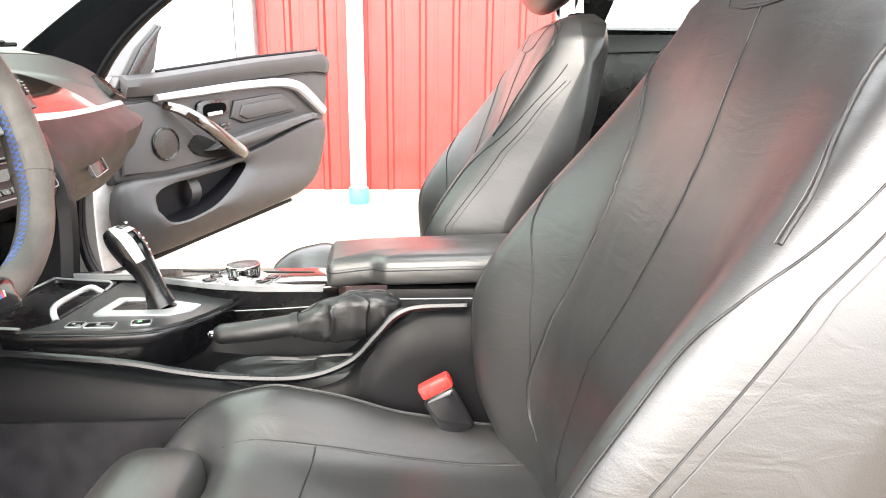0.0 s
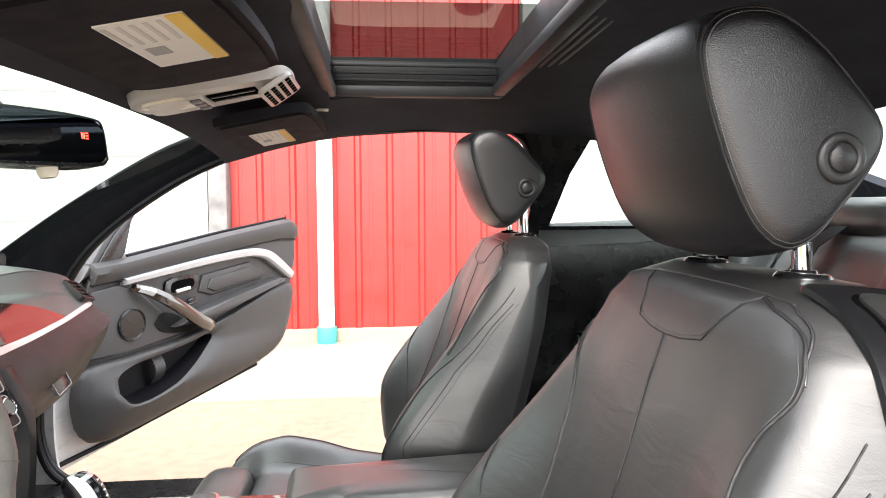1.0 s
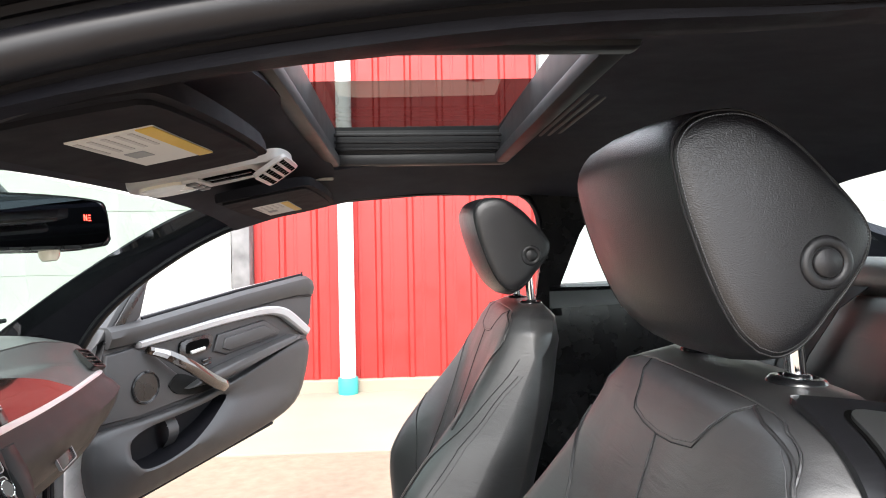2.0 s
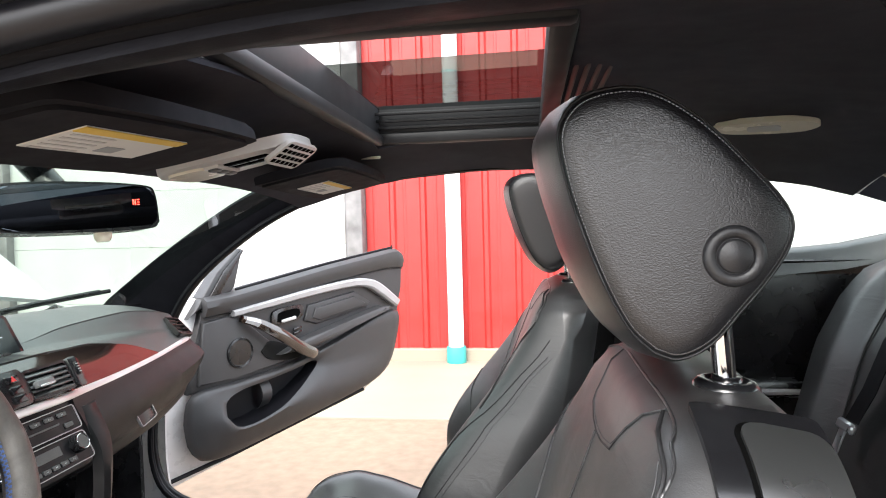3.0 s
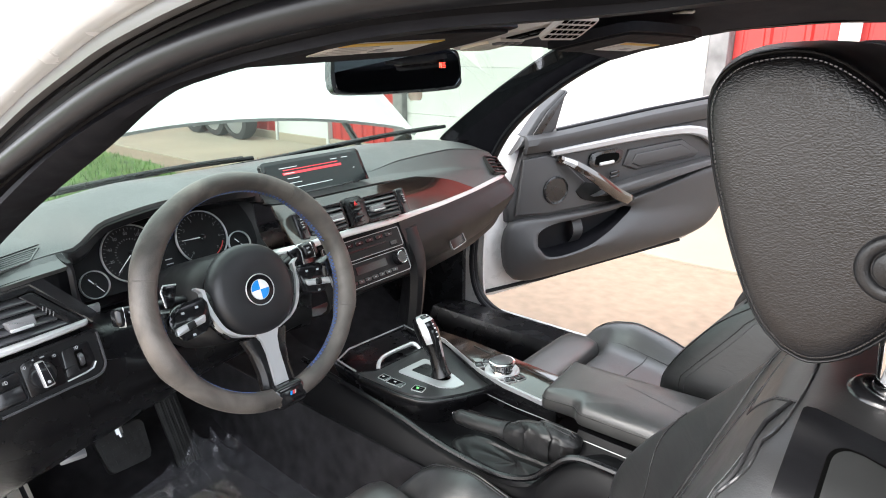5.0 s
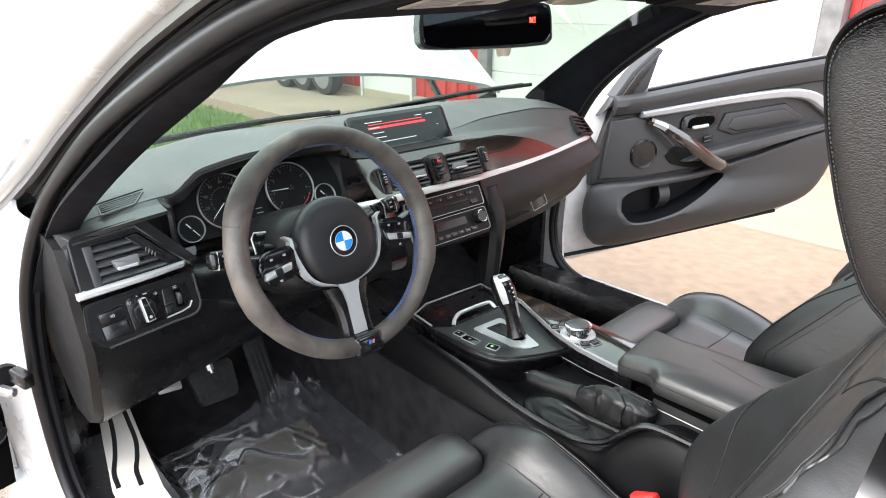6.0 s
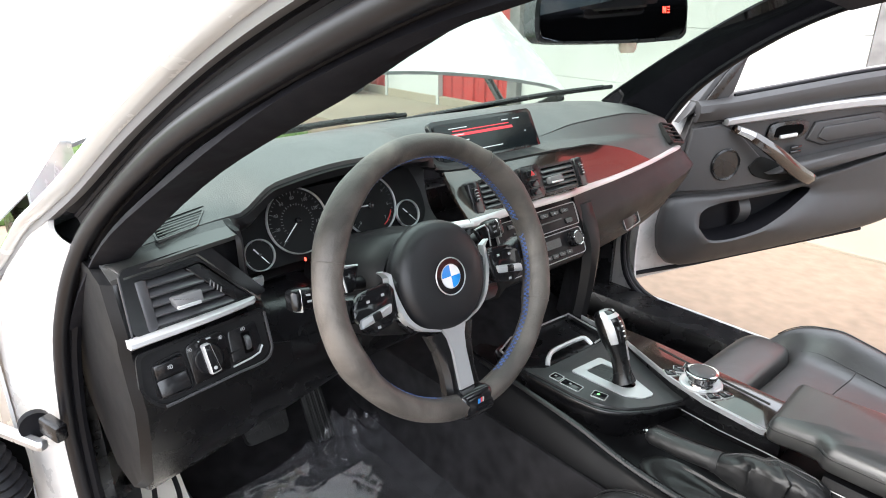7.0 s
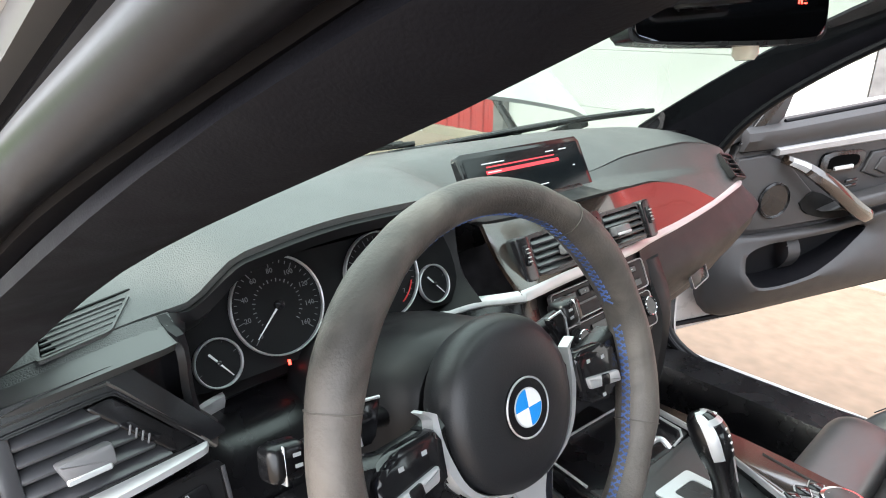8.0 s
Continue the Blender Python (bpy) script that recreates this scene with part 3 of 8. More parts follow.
# inner pillar covers: from the seal to the glass
for s, rows in ((1, [((-0.40, 0.715, 0.72), (-0.44, 0.69, 0.83), (-0.52, 0.66, 0.875)), ((-0.33, 0.695, 0.86), (-0.40, 0.655, 0.90), (-0.47, 0.635, 0.905)),
                     ((-0.17, 0.655, 1.0), (-0.23, 0.615, 1.02), (-0.30, 0.60, 1.015)), ((0.0, 0.625, 1.10), (-0.06, 0.585, 1.125), (-0.12, 0.565, 1.115)),
                     ((0.12, 0.602, 1.145), (0.07, 0.56, 1.172), (0.0, 0.535, 1.165)), ((0.25, 0.592, 1.178), (0.22, 0.54, 1.20), (0.15, 0.50, 1.205)), ((0.45, 0.592, 1.195), (0.44, 0.56, 1.212), (0.42, 0.52, 1.235)),
                     ((0.62, 0.592, 1.20), (0.62, 0.56, 1.217), (0.62, 0.52, 1.238)), ((0.74, 0.597, 1.20), (0.76, 0.56, 1.217), (0.76, 0.52, 1.238)), ((0.90, 0.60, 1.19), (0.90, 0.56, 1.215), (0.90, 0.52, 1.235))]),
                (-1, [((-0.40, -0.722, 0.68), (-0.35, -0.690, 0.77), (-0.52, -0.68, 0.83)), ((-0.30, -0.705, 0.80), (-0.245, -0.662, 0.853), (-0.42, -0.655, 0.87)),
                      ((-0.17, -0.692, 0.905), (-0.135, -0.652, 0.922), (-0.28, -0.625, 0.955)), ((0.0, -0.662, 1.01), (-0.035, -0.617, 0.996), (-0.13, -0.58, 1.04)),
                      ((0.15, -0.640, 1.085), (0.157, -0.612, 1.080), (0.05, -0.55, 1.12)), ((0.30, -0.624, 1.137), (0.295, -0.610, 1.137), (0.25, -0.53, 1.19)), ((0.48, -0.616, 1.168), (0.47, -0.585, 1.171), (0.46, -0.52, 1.235)),
                      ((0.62, -0.614, 1.177), (0.62, -0.580, 1.182), (0.62, -0.52, 1.24)), ((0.76, -0.614, 1.178), (0.76, -0.58, 1.185), (0.76, -0.52, 1.24)), ((0.95, -0.63, 1.10), (0.95, -0.57, 1.15), (0.95, -0.52, 1.225))])):
    grid = [spline([r[k] for r in rows], 40) for k in range(3)]
    sec = [spline([grid[0][i], grid[1][i], grid[2][i]], 7) for i in range(40)]
    body("pillar_trim", sheet(sec, -0.006 * s), PILLAR, "dark moulded pillar cover")

# outer frame of the near opening: moulding, groove and white jamb
mould = [(-0.56, -0.758, 0.745), (-0.52, -0.745, 0.775), (-0.40, -0.727, 0.852), (-0.30, -0.718, 0.898), (-0.20, -0.703, 0.950), (-0.10, -0.680, 1.015), (0.0, -0.660, 1.071), (0.10, -0.652, 1.113), (0.20, -0.650, 1.145), (0.30, -0.653, 1.170), (0.45, -0.655, 1.197), (0.62, -0.655, 1.211), (0.85, -0.66, 1.211), (1.1, -0.68, 1.165)]
ml = spline(mould, 80)
sl = spline(SEAL_L[4:17], 200)
sl_x, sl_y, sl_z = sl[:, 0], sl[:, 1], sl[:, 2]


def seal_at(x):
    """The near door seal's place at x, on its upper run."""
    k = slice(int(np.argmin(sl_x)), int(np.argmax(sl_x)) + 1)
    return float(np.interp(x, sl_x[k], sl_y[k])), float(np.interp(x, sl_x[k], sl_z[k]))


body("roof_moulding", loft([[(x, y - 0.0045, z), (x, y - 0.002, z + 0.005), (x, y + 0.006, z + 0.004), (x, y + 0.006, z - 0.006), (x, y - 0.003, z - 0.006)] for x, y, z in ml]), MOULD, "roof moulding with sky sheen in its grey", 60)
chan = []
for x, y, z in ml:
    if -0.27 < x < 0.93:
        ys, zs = seal_at(x)
        chan.append([(x, y + (ys - y) * t + 0.010 * math.sin(math.pi * t) + 0.004 * math.exp(-((t - 0.3) / 0.06) ** 2), z - 0.003 + (zs - z + 0.003) * t + 0.006 * math.sin(math.pi * t)) for t in np.linspace(0, 1, 16)])
body("door_frame_channel", sheet(chan, 0.004), RUBBER, "black door frame channel", 60)
body("channel_ridge", tube([r[5] for r in chan], 0.0035, 6), RUBBER)
side = [[(x, y - 0.002, z + 0.003), (x, y - 0.012, z + 0.004), (x, y - 0.017, z + 0.010), (x, y - 0.013, z + 0.018), (x + 0.01, y + 0.02, z + 0.030), (x + 0.02, y + 0.07, z + 0.034)] for x, y, z in ml]
body("roof_side", sheet(side, 0.003), WHITE_PAINT, "white painted roof side", 60)
jamb = []
for (xa, ya, za), (xb, yb, zb) in (((-0.38, -0.742, 0.26), (-0.62, -0.790, 0.26)), ((-0.405, -0.744, 0.40), (-0.62, -0.790, 0.40)), ((-0.405, -0.742, 0.52), (-0.62, -0.790, 0.52)), ((-0.395, -0.738, 0.62), (-0.61, -0.785, 0.62)),
                                   ((-0.375, -0.732, 0.69), (-0.58, -0.770, 0.70)), ((-0.345, -0.724, 0.755), (-0.52, -0.748, 0.772)), ((-0.305, -0.717, 0.812), (-0.41, -0.731, 0.843)), ((-0.262, -0.709, 0.864), (-0.30, -0.720, 0.894))):
    jamb.append([(xa + (xb - xa) * t, ya + (yb - ya) * t - 0.008 * math.sin(math.pi * t), za + (zb - za) * t) for t in np.linspace(0, 1, 7)])
jamb = [list(map(tuple, r)) for r in zip(*[spline([row[k] for row in jamb], 26) for k in range(7)])]
body("front_jamb", sheet(jamb, 0.006), WHITE_JAMB, "white painted front door jamb")
body("front_jamb", sheet([flip(r) for r in jamb[:15]], -0.006), WHITE_JAMB, "white painted front door jamb")
for s in (1, -1):
    body("rocker", loft([[(x, s * 0.72, 0.30), (x, s * 0.80, 0.30), (x, s * 0.83, 0.22), (x, s * 0.80, 0.10), (x, s * 0.70, 0.10)] for x in (-0.62, 0.0, 1.05)]), WHITE_PAINT, "white painted rocker below the door")
    body("sill_cover", loft([[(x, s * 0.735, 0.30), (x, s * 0.715, 0.338), (x, s * 0.60, 0.345), (x, s * 0.575, 0.30), (x, s * 0.57, 0.18), (x, s * 0.73, 0.18)] for x in (-0.50, 0.0, 0.95)]), PLASTIC, "black sill cover")
    body("kick_panel", loft([[(-0.46, s * 0.72, z), (-0.45, s * 0.69, z), (-0.50, s * 0.66, z), (-0.90, s * 0.62, z), (-0.90, s * 0.70, z)] for z in (0.2, 0.5, 0.80)]), PLASTIC)
    fender = [[(-0.56, s * 0.79, z0), (-0.75, s * 0.825, z0 + 0.0), (-1.05, s * 0.86, z0), (-1.5, s * 0.87, z0), (-2.0, s * 0.80, z0 - 0.04)] for z0 in ((0.25, 0.40, 0.50, 0.56) if s > 0 else (0.25, 0.45, 0.62, 0.72))]
    fender.append([(-0.56, s * 0.78, 0.80), (-0.75, s * 0.80, 0.835 - 0.10 * (s > 0)), (-1.05, s * 0.80, 0.83 - 0.22 * (s > 0)), (-1.5, s * 0.78, 0.75 - 0.18 * (s > 0)), (-2.0, s * 0.70, 0.68 - 0.16 * (s > 0))])
    if s < 0:
        fender.append([(-0.60, -0.69, 0.855), (-0.75, -0.59, 0.918), (-1.05, -0.55, 0.885), (-1.5, -0.50, 0.79), (-2.0, -0.45, 0.70)])
        fender.append([(-0.60, -0.688, 0.62), (-0.75, -0.588, 0.62), (-1.05, -0.548, 0.60), (-1.5, -0.498, 0.55), (-2.0, -0.448, 0.50)])
    body("front_fender", sheet(fender, 0.005), WHITE_PAINT, "white painted front fender")
floor_rows = []
for x, z in ((-0.98, 0.62), (-0.90, 0.42), (-0.72, 0.27), (-0.55, 0.215), (-0.2, 0.20), (0.2, 0.20), (0.5, 0.22), (0.62, 0.34), (1.0, 0.34)):
    floor_rows.append([(x, y, z + t) for y, t in ((-0.64, 0.02), (-0.5, 0.0), (-0.22, 0.0), (-0.14, 0.03), (-0.10, 0.16), (0.10, 0.16), (0.14, 0.03), (0.22, 0.0), (0.5, 0.0), (0.64, 0.02))])
solid("floor", sheet(floor_rows, 0.008), CARPET, "black carpeted footwell floor with centre tunnel", "floor", kind="structure")
body("firewall", box(0.03, 1.36, 0.55, 0.01, 1, m=Matrix.Translation((-0.96, 0, 0.45))), CARPET)
body("underbody", box(2.6, 1.36, 0.06, 0.02, 1, m=Matrix.Translation((0.2, 0, 0.13))), PLASTIC)
# engine bay shelf, cowl and the near fender rail
cowl = [[(x, y, z) for y, x, z in ((-0.72, x0 + 0.10, z0 - 0.03), (-0.45, x0 + 0.03, z0), (0, x0, z0 + 0.01), (0.45, x0 + 0.03, z0), (0.72, x0 + 0.10, z0 - 0.03))] for x0, z0 in ((-0.60, 0.855), (-0.66, 0.85), (-0.74, 0.83), (-0.80, 0.80))]
body("cowl", sheet(cowl, 0.01), PLASTIC, "black plastic cowl below the windscreen")
body("engine_cover", box(0.75, 1.15, 0.10, 0.03, 2, m=Matrix.Translation((-1.25, 0, 0.56))), PLASTIC, "black engine bay cover")
# rear quarter: side panels, pillars and rear shelf
for s in (1, -1):
    qp = [[(x, s * (0.70 - d), z) for x in (0.80, 1.05, 1.3, 1.6, 1.8)] for z, d in ((0.3, 0.02), (0.55, 0.0), (0.72, 0.03), (0.80, 0.05), (0.94, 0.035), (0.975, 0.06))]
    body("rear_side_panel", sheet(qp, 0.01), PLASTIC, "black rear side panel with armrest")
    body("rear_armrest", loft([[(x, s * 0.72, 0.70), (x, s * 0.645, 0.700), (x, s * 0.632, 0.690), (x, s * 0.634, 0.664), (x, s * 0.66, 0.652), (x, s * 0.72, 0.650)] for x in (0.90, 1.1, 1.35, 1.6)]), PLASTIC, "black padded rear armrest ledge", sharp=60)
    body("armrest_strip", sheet([[(x, s * 0.6335, 0.668), (x, s * 0.6300, 0.674), (x, s * 0.6310, 0.681)] for x in (0.93, 1.1, 1.35, 1.55)], 0.002), DOOR_SILVER, "pale silver strip on the rear armrest")
    body("window_ledge", loft([[(x, s * 0.630, z - 0.050), (x, s * 0.640, z - 0.006), (x, s * 0.652, z + 0.002), (x, s * 0.675, z + 0.006), (x, s * 0.70, z), (x, s * 0.70, z - 0.05)] for x, z in ((0.80, 0.968), (1.05, 0.978), (1.3, 1.0), (1.5, 1.04), (1.75, 1.04))]), DASH_TOP, "grey padded ledge below the quarter window", 60)
    bp = [[(x, s * y, z) for x in np.linspace(x0, x1, 5)] for x0, x1, y, z in ((0.735, 0.930, 0.600, 1.215), (0.772, 0.895, 0.615, 1.15), (0.782, 0.868, 0.628, 1.10), (0.790 - 0.02 * (s > 0), 0.824, 0.660, 0.97), (0.815 - 0.08 * (s > 0), 0.86, 0.70, 0.7), (0.83 - 0.10 * (s > 0), 0.89, 0.715, 0.3))]
    body("centre_pillar", sheet(bp, 0.02), PLASTIC, "dark centre pillar cover")
    cp = [[(0.92, s * 0.575, 1.235), (1.10, s * 0.565, 1.228), (1.30, s * 0.545, 1.185), (1.50, s * 0.525, 1.12), (1.75, s * 0.50, 1.03)],
          [(0.92, s * 0.600, 1.215), (1.12, s * 0.600, 1.208), (1.34, s * 0.598, 1.160), (1.50, s * 0.590, 1.105), (1.72, s * 0.570, 1.02)],
          [(0.90, s * 0.620, 1.192), (1.20, s * 0.630, 1.170), (1.40, s * 0.642, 1.104), (1.49, s * 0.650, 1.062), (1.62, s * 0.645, 0.99)]]
    body("rear_pillar", sheet(cp, 0.02), FABRIC, "dark rear pillar cover")
    body("quarter_panel", sheet([[(x, s * (0.80 - 0.05 * (z > 0.9)), z) for x in (0.95, 1.3, 1.8, 2.3)] for z in (0.3, 0.6, 0.85, 0.96)], 0.005), WHITE_PAINT)
body("rear_shelf", box(0.36, 1.3, 0.02, 0.006, 1, m=Matrix.Translation((1.62, 0, 0.93))), FABRIC, "dark rear parcel shelf")
body("trunk_lid", box(0.6, 1.4, 0.03, 0.012, 2, m=Matrix.Translation((2.1, 0, 0.94))), WHITE_PAINT)

# ---------------------------------------------------------------- glazing
ws = [spline([(-0.50, -0.66, 0.845), (-0.60, -0.35, 0.868), (-0.63, 0, 0.872), (-0.60, 0.35, 0.868), (-0.50, 0.66, 0.845)], 17),
      spline([(-0.24, -0.615, 0.99), (-0.30, -0.33, 1.015), (-0.325, 0, 1.02), (-0.30, 0.33, 1.015), (-0.24, 0.615, 1.01)], 17),
      spline([(0.07, -0.555, 1.13), (0.035, -0.3, 1.155), (0.02, 0, 1.16), (0.035, 0.3, 1.16), (0.07, 0.555, 1.165)], 17)]
bm = loft([spline([ws[0][i], ws[1][i], ws[2][i]], 9) for i in range(17)], closed=False)
ob = solid("windscreen", bm, WINDSCREEN, "faintly green-tinted car windscreen", "windscreen", kind="structure")
ob.visible_shadow = False
for s in (1, -1):
    bm = bmesh.new()
    bm.faces.new([bm.verts.new(p) for p in ((0.80, s * 0.672, 0.965), (1.30, s * 0.672, 0.995), (1.47, s * 0.668, 1.03), (1.52, s * 0.655, 1.07), (1.41, s * 0.645, 1.13), (1.2, s * 0.63, 1.20), (0.90, s * 0.622, 1.21))])
    ob = solid("quarter_window", bm, SIDE_GLASS, "tinted rear quarter window", "window", kind="structure")
    ob.visible_shadow = False
bm = loft([spline([(1.28, -0.53, 1.165), (1.32, 0, 1.215), (1.28, 0.53, 1.165)], 9), spline([(1.80, -0.6, 0.96), (1.86, 0, 0.97), (1.80, 0.6, 0.96)], 9)], closed=False)
ob = solid("rear_window", bm, SIDE_GLASS, "sloping rear window", "window", kind="structure")
ob.visible_shadow = False

# ---------------------------------------------------------------- raised hood
hood = thing("hood", "raised white car hood on its struts", "hood", (-0.78, 0, 0.93))
rows = []
for k in range(13):
    u = k / 12
    half = 0.81 - 0.10 * u**2
    row = []
    for j in range(25):
        v = -1 + j / 12
        y = half * v
        x = -0.80 - 1.15 * u + 0.05 * v**2 * (1 - u)
        z = 0.965 + 0.95 * u - 0.10 * u**2 - 0.75 * max(0, u - 0.6) ** 2 - (0.095 - 0.03 * u + (0.06 * max(0, 1 - 3 * u) if v < 0 else 0)) * v**2 - 0.012 * (abs(v) > 0.97)
        row.append((x + 0.78, y, z - 0.93))
    rows.append(row)
part("hood_skin", sheet(rows, 0.012), WHITE_PAINT, hood)
part("hood_strut", tube([(-0.05, 0.66, -0.17), (-0.28, 0.70, 0.03)], 0.012, 8), PLASTIC, hood, "black gas strut")
part("hood_hinge", box(0.15, 0.010, 0.028, 0.004, 1, m=pose(0.0, 0.74, -0.10, 0, -25, 0)), PLASTIC, hood)
part("hood_strut", tube([(-0.05, -0.66, -0.17), (-0.28, -0.70, 0.03)], 0.012, 8), PLASTIC, hood, "black gas strut")

# ---------------------------------------------------------------- dashboard
DASH_ROWS = (
    (-0.692, (-0.45, .83), (-.38, .839), (-.32, .847), (-.222, .848), (-.212, .845), (-.188, .841), (-.176, .812), (-.160, .782), (-.163, .768), (-.153, .73), (-.19, .60), (-.32, .545)),
    (-0.640, (-0.50, .85), (-.42, .855), (-.34, .861), (-.222, .861), (-.211, .857), (-.184, .853), (-.178, .818), (-.162, .784), (-.166, .770), (-.148, .735), (-.17, .60), (-.33, .54)),
    (-0.548, (-0.54, .86), (-.45, .866), (-.35, .872), (-.226, .871), (-.214, .865), (-.190, .859), (-.188, .822), (-.172, .786), (-.173, .772), (-.155, .740), (-.19, .62), (-.35, .57)),
    (-0.525, (-0.55, .862), (-.46, .883), (-.35, .893), (-.228, .872), (-.230, .860), (-.262, .855), (-.255, .800), (-.225, .775), (-.185, .764), (-.160, .72), (-.20, .63), (-.36, .58)),
    (-0.474, (-0.58, .866), (-.47, .890), (-.36, .914), (-.222, .905), (-.230, .893), (-.292, .887), (-.275, .800), (-.245, .768), (-.19, .757), (-.165, .71), (-.20, .63), (-.36, .58)),
    (-0.365, (-0.60, .868), (-.48, .900), (-.36, .926), (-.215, .919), (-.224, .907), (-.298, .900), (-.280, .800), (-.250, .766), (-.19, .755), (-.165, .70), (-.20, .63), (-.36, .58)),
    (-0.260, (-0.61, .870), (-.49, .900), (-.36, .922), (-.220, .916), (-.228, .903), (-.298, .893), (-.280, .800), (-.245, .768), (-.19, .757), (-.165, .70), (-.20, .63), (-.36, .58)),
    (-0.205, (-0.62, .870), (-.49, .900), (-.37, .915), (-.240, .905), (-.235, .892), (-.262, .884), (-.250, .815), (-.215, .785), (-.18, .770), (-.165, .71), (-.18, .63), (-.34, .58)),
    (-0.165, (-0.62, .870), (-.50, .898), (-.40, .905), (-.285, .880), (-.270, .872), (-.240, .866), (-.212, .832), (-.172, .798), (-.17, .780), (-.150, .72), (-.15, .63), (-.30, .58)),
    (-0.100, (-0.63, .871), (-.50, .896), (-.42, .898), (-.320, .866), (-.300, .862), (-.240, .862), (-.216, .832), (-.178, .797), (-.192, .782), (-.166, .730), (-.142, .682), (-.22, .640)),
    (0.100, (-0.63, .871), (-.50, .896), (-.42, .898), (-.320, .866), (-.300, .862), (-.240, .860), (-.218, .828), (-.192, .790), (-.196, .777), (-.166, .728), (-.142, .682), (-.22, .640)),
    (0.165, (-0.62, .871), (-.50, .896), (-.41, .900), (-.310, .872), (-.292, .862), (-.250, .856), (-.226, .822), (-.204, .787), (-.200, .773), (-.180, .72), (-.21, .65), (-.34, .62)),
    (0.260, (-0.62, .870), (-.50, .896), (-.41, .904), (-.310, .884), (-.285, .858), (-.258, .850), (-.235, .820), (-.212, .786), (-.205, .772), (-.180, .73), (-.22, .655), (-.36, .62)),
    (0.420, (-0.60, .868), (-.49, .892), (-.40, .902), (-.305, .888), (-.278, .848), (-.262, .840), (-.245, .815), (-.226, .790), (-.215, .775), (-.190, .74), (-.23, .665), (-.38, .63)),
    (0.545, (-0.55, .860), (-.46, .880), (-.39, .888), (-.305, .874), (-.275, .830), (-.268, .824), (-.258, .811), (-.243, .796), (-.232, .782), (-.200, .75), (-.24, .69), (-.38, .66)),
    (0.612, (-0.49, .850), (-.43, .866), (-.37, .870), (-.305, .858), (-.278, .822), (-.273, .817), (-.266, .809), (-.255, .799), (-.245, .785), (-.215, .76), (-.26, .71), (-.38, .68)),
    (0.652, (-0.45, .83), (-.41, .846), (-.37, .85), (-.320, .840), (-.300, .816), (-.296, .812), (-.290, .806), (-.282, .798), (-.27, .785), (-.25, .76), (-.28, .715), (-.39, .69)),
)
KY = np.array([k[0] for k in DASH_ROWS])
KP = np.array([k[1:] for k in DASH_ROWS])


def dash_slopes():
    """Slopes of the profile points across the car that give a smooth curve with no overshoot."""
    h = np.diff(KY)[:, None, None]
    d = np.diff(KP, axis=0) / h
    m = np.zeros_like(KP)
    m[0], m[-1] = d[0], d[-1]
    a, b = d[:-1], d[1:]
    m[1:-1] = np.where(a * b > 0, 2 * a * b / np.where(np.abs(a + b) < 1e-9, 1, a + b), 0)
    return m


KM = dash_slopes()


def dash(y, c):
    """Place of the dash's profile point c at y (c may lie between two points)."""
    i = int(c)
    f = c - i
    y = float(y)
    k = int(np.clip(np.searchsorted(KY, y, side="right") - 1, 0, len(KY) - 2))
    h = KY[k + 1] - KY[k]
    s = min(max((y - KY[k]) / h, 0.0), 1.0)
    w = (2 * s**3 - 3 * s**2 + 1, (s**3 - 2 * s**2 + s) * h, 3 * s**2 - 2 * s**3, (s**3 - s**2) * h)
    p = w[0] * KP[k] + w[1] * KM[k] + w[2] * KP[k + 1] + w[3] * KM[k + 1]
    q = p[i] * (1 - f) + p[min(i + 1, 11)] * f
    return Vector((q[0], y, q[1]))


def dash_skin(y0, y1, c0, c1, sub=3, step=0.012, thick=0.006, out=0.0):
    ys = np.linspace(y0, y1, max(3, int((y1 - y0) / step)))
    rows = []
    for y in ys:
        key = np.array([dash(y, c) for c in range(c0, c1 + 1)])
        row = spline(key, sub * (c1 - c0) + 1)
        rows.append([(x - out, yy, z) for x, yy, z in row])
    return sheet(rows, -thick)


dashboard = thing("dashboard", "black car dashboard with dark wood and silver trim", "dashboard", (-0.3, 0, 0.8))


def dpart(name, bm, mat, label="", parent=None, sharp=38):
    return part(name, shift(bm, Matrix.Translation((0.3, 0, -0.8))), mat, parent or dashboard, label, sharp)


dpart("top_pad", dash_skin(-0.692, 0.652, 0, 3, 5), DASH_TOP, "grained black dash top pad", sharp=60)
def dash_band(y0, y1, low, high, sub=14, step=0.010, thick=0.006):
    """A skin on the dash between two boundaries that run along it: rows of (y, profile point)."""
    rows = []
    for y in np.linspace(y0, y1, max(4, int((y1 - y0) / step))):
        a, b = (float(np.interp(y, *zip(*line))) for line in (low, high))
        rows.append([tuple(dash(y, min(c, 10.99))) for c in np.linspace(a, max(b, a + 0.02), sub)])
    return sheet(rows, -thick)


WOOD_TOP = ((-0.20, 5.0), (0.09, 5.15), (0.177, 5.02), (0.25, 4.98), (0.311, 5.17), (0.36, 5.5), (0.391, 5.83), (0.42, 6.3), (0.450, 6.85))
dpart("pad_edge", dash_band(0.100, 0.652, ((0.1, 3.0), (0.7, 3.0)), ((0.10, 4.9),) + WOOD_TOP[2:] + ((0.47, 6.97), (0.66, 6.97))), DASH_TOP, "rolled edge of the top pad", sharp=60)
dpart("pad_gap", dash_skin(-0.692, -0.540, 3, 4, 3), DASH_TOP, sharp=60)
dpart("vent_ledge", dash_skin(-0.692, -0.545, 4, 5, 3), BROW, "glossy black ledge above the outer vent")
dpart("vent_surround", dash_skin(-0.692, -0.545, 5, 7, out=0.016), TRIM_BLACK, "satin black surround of the outer vent")
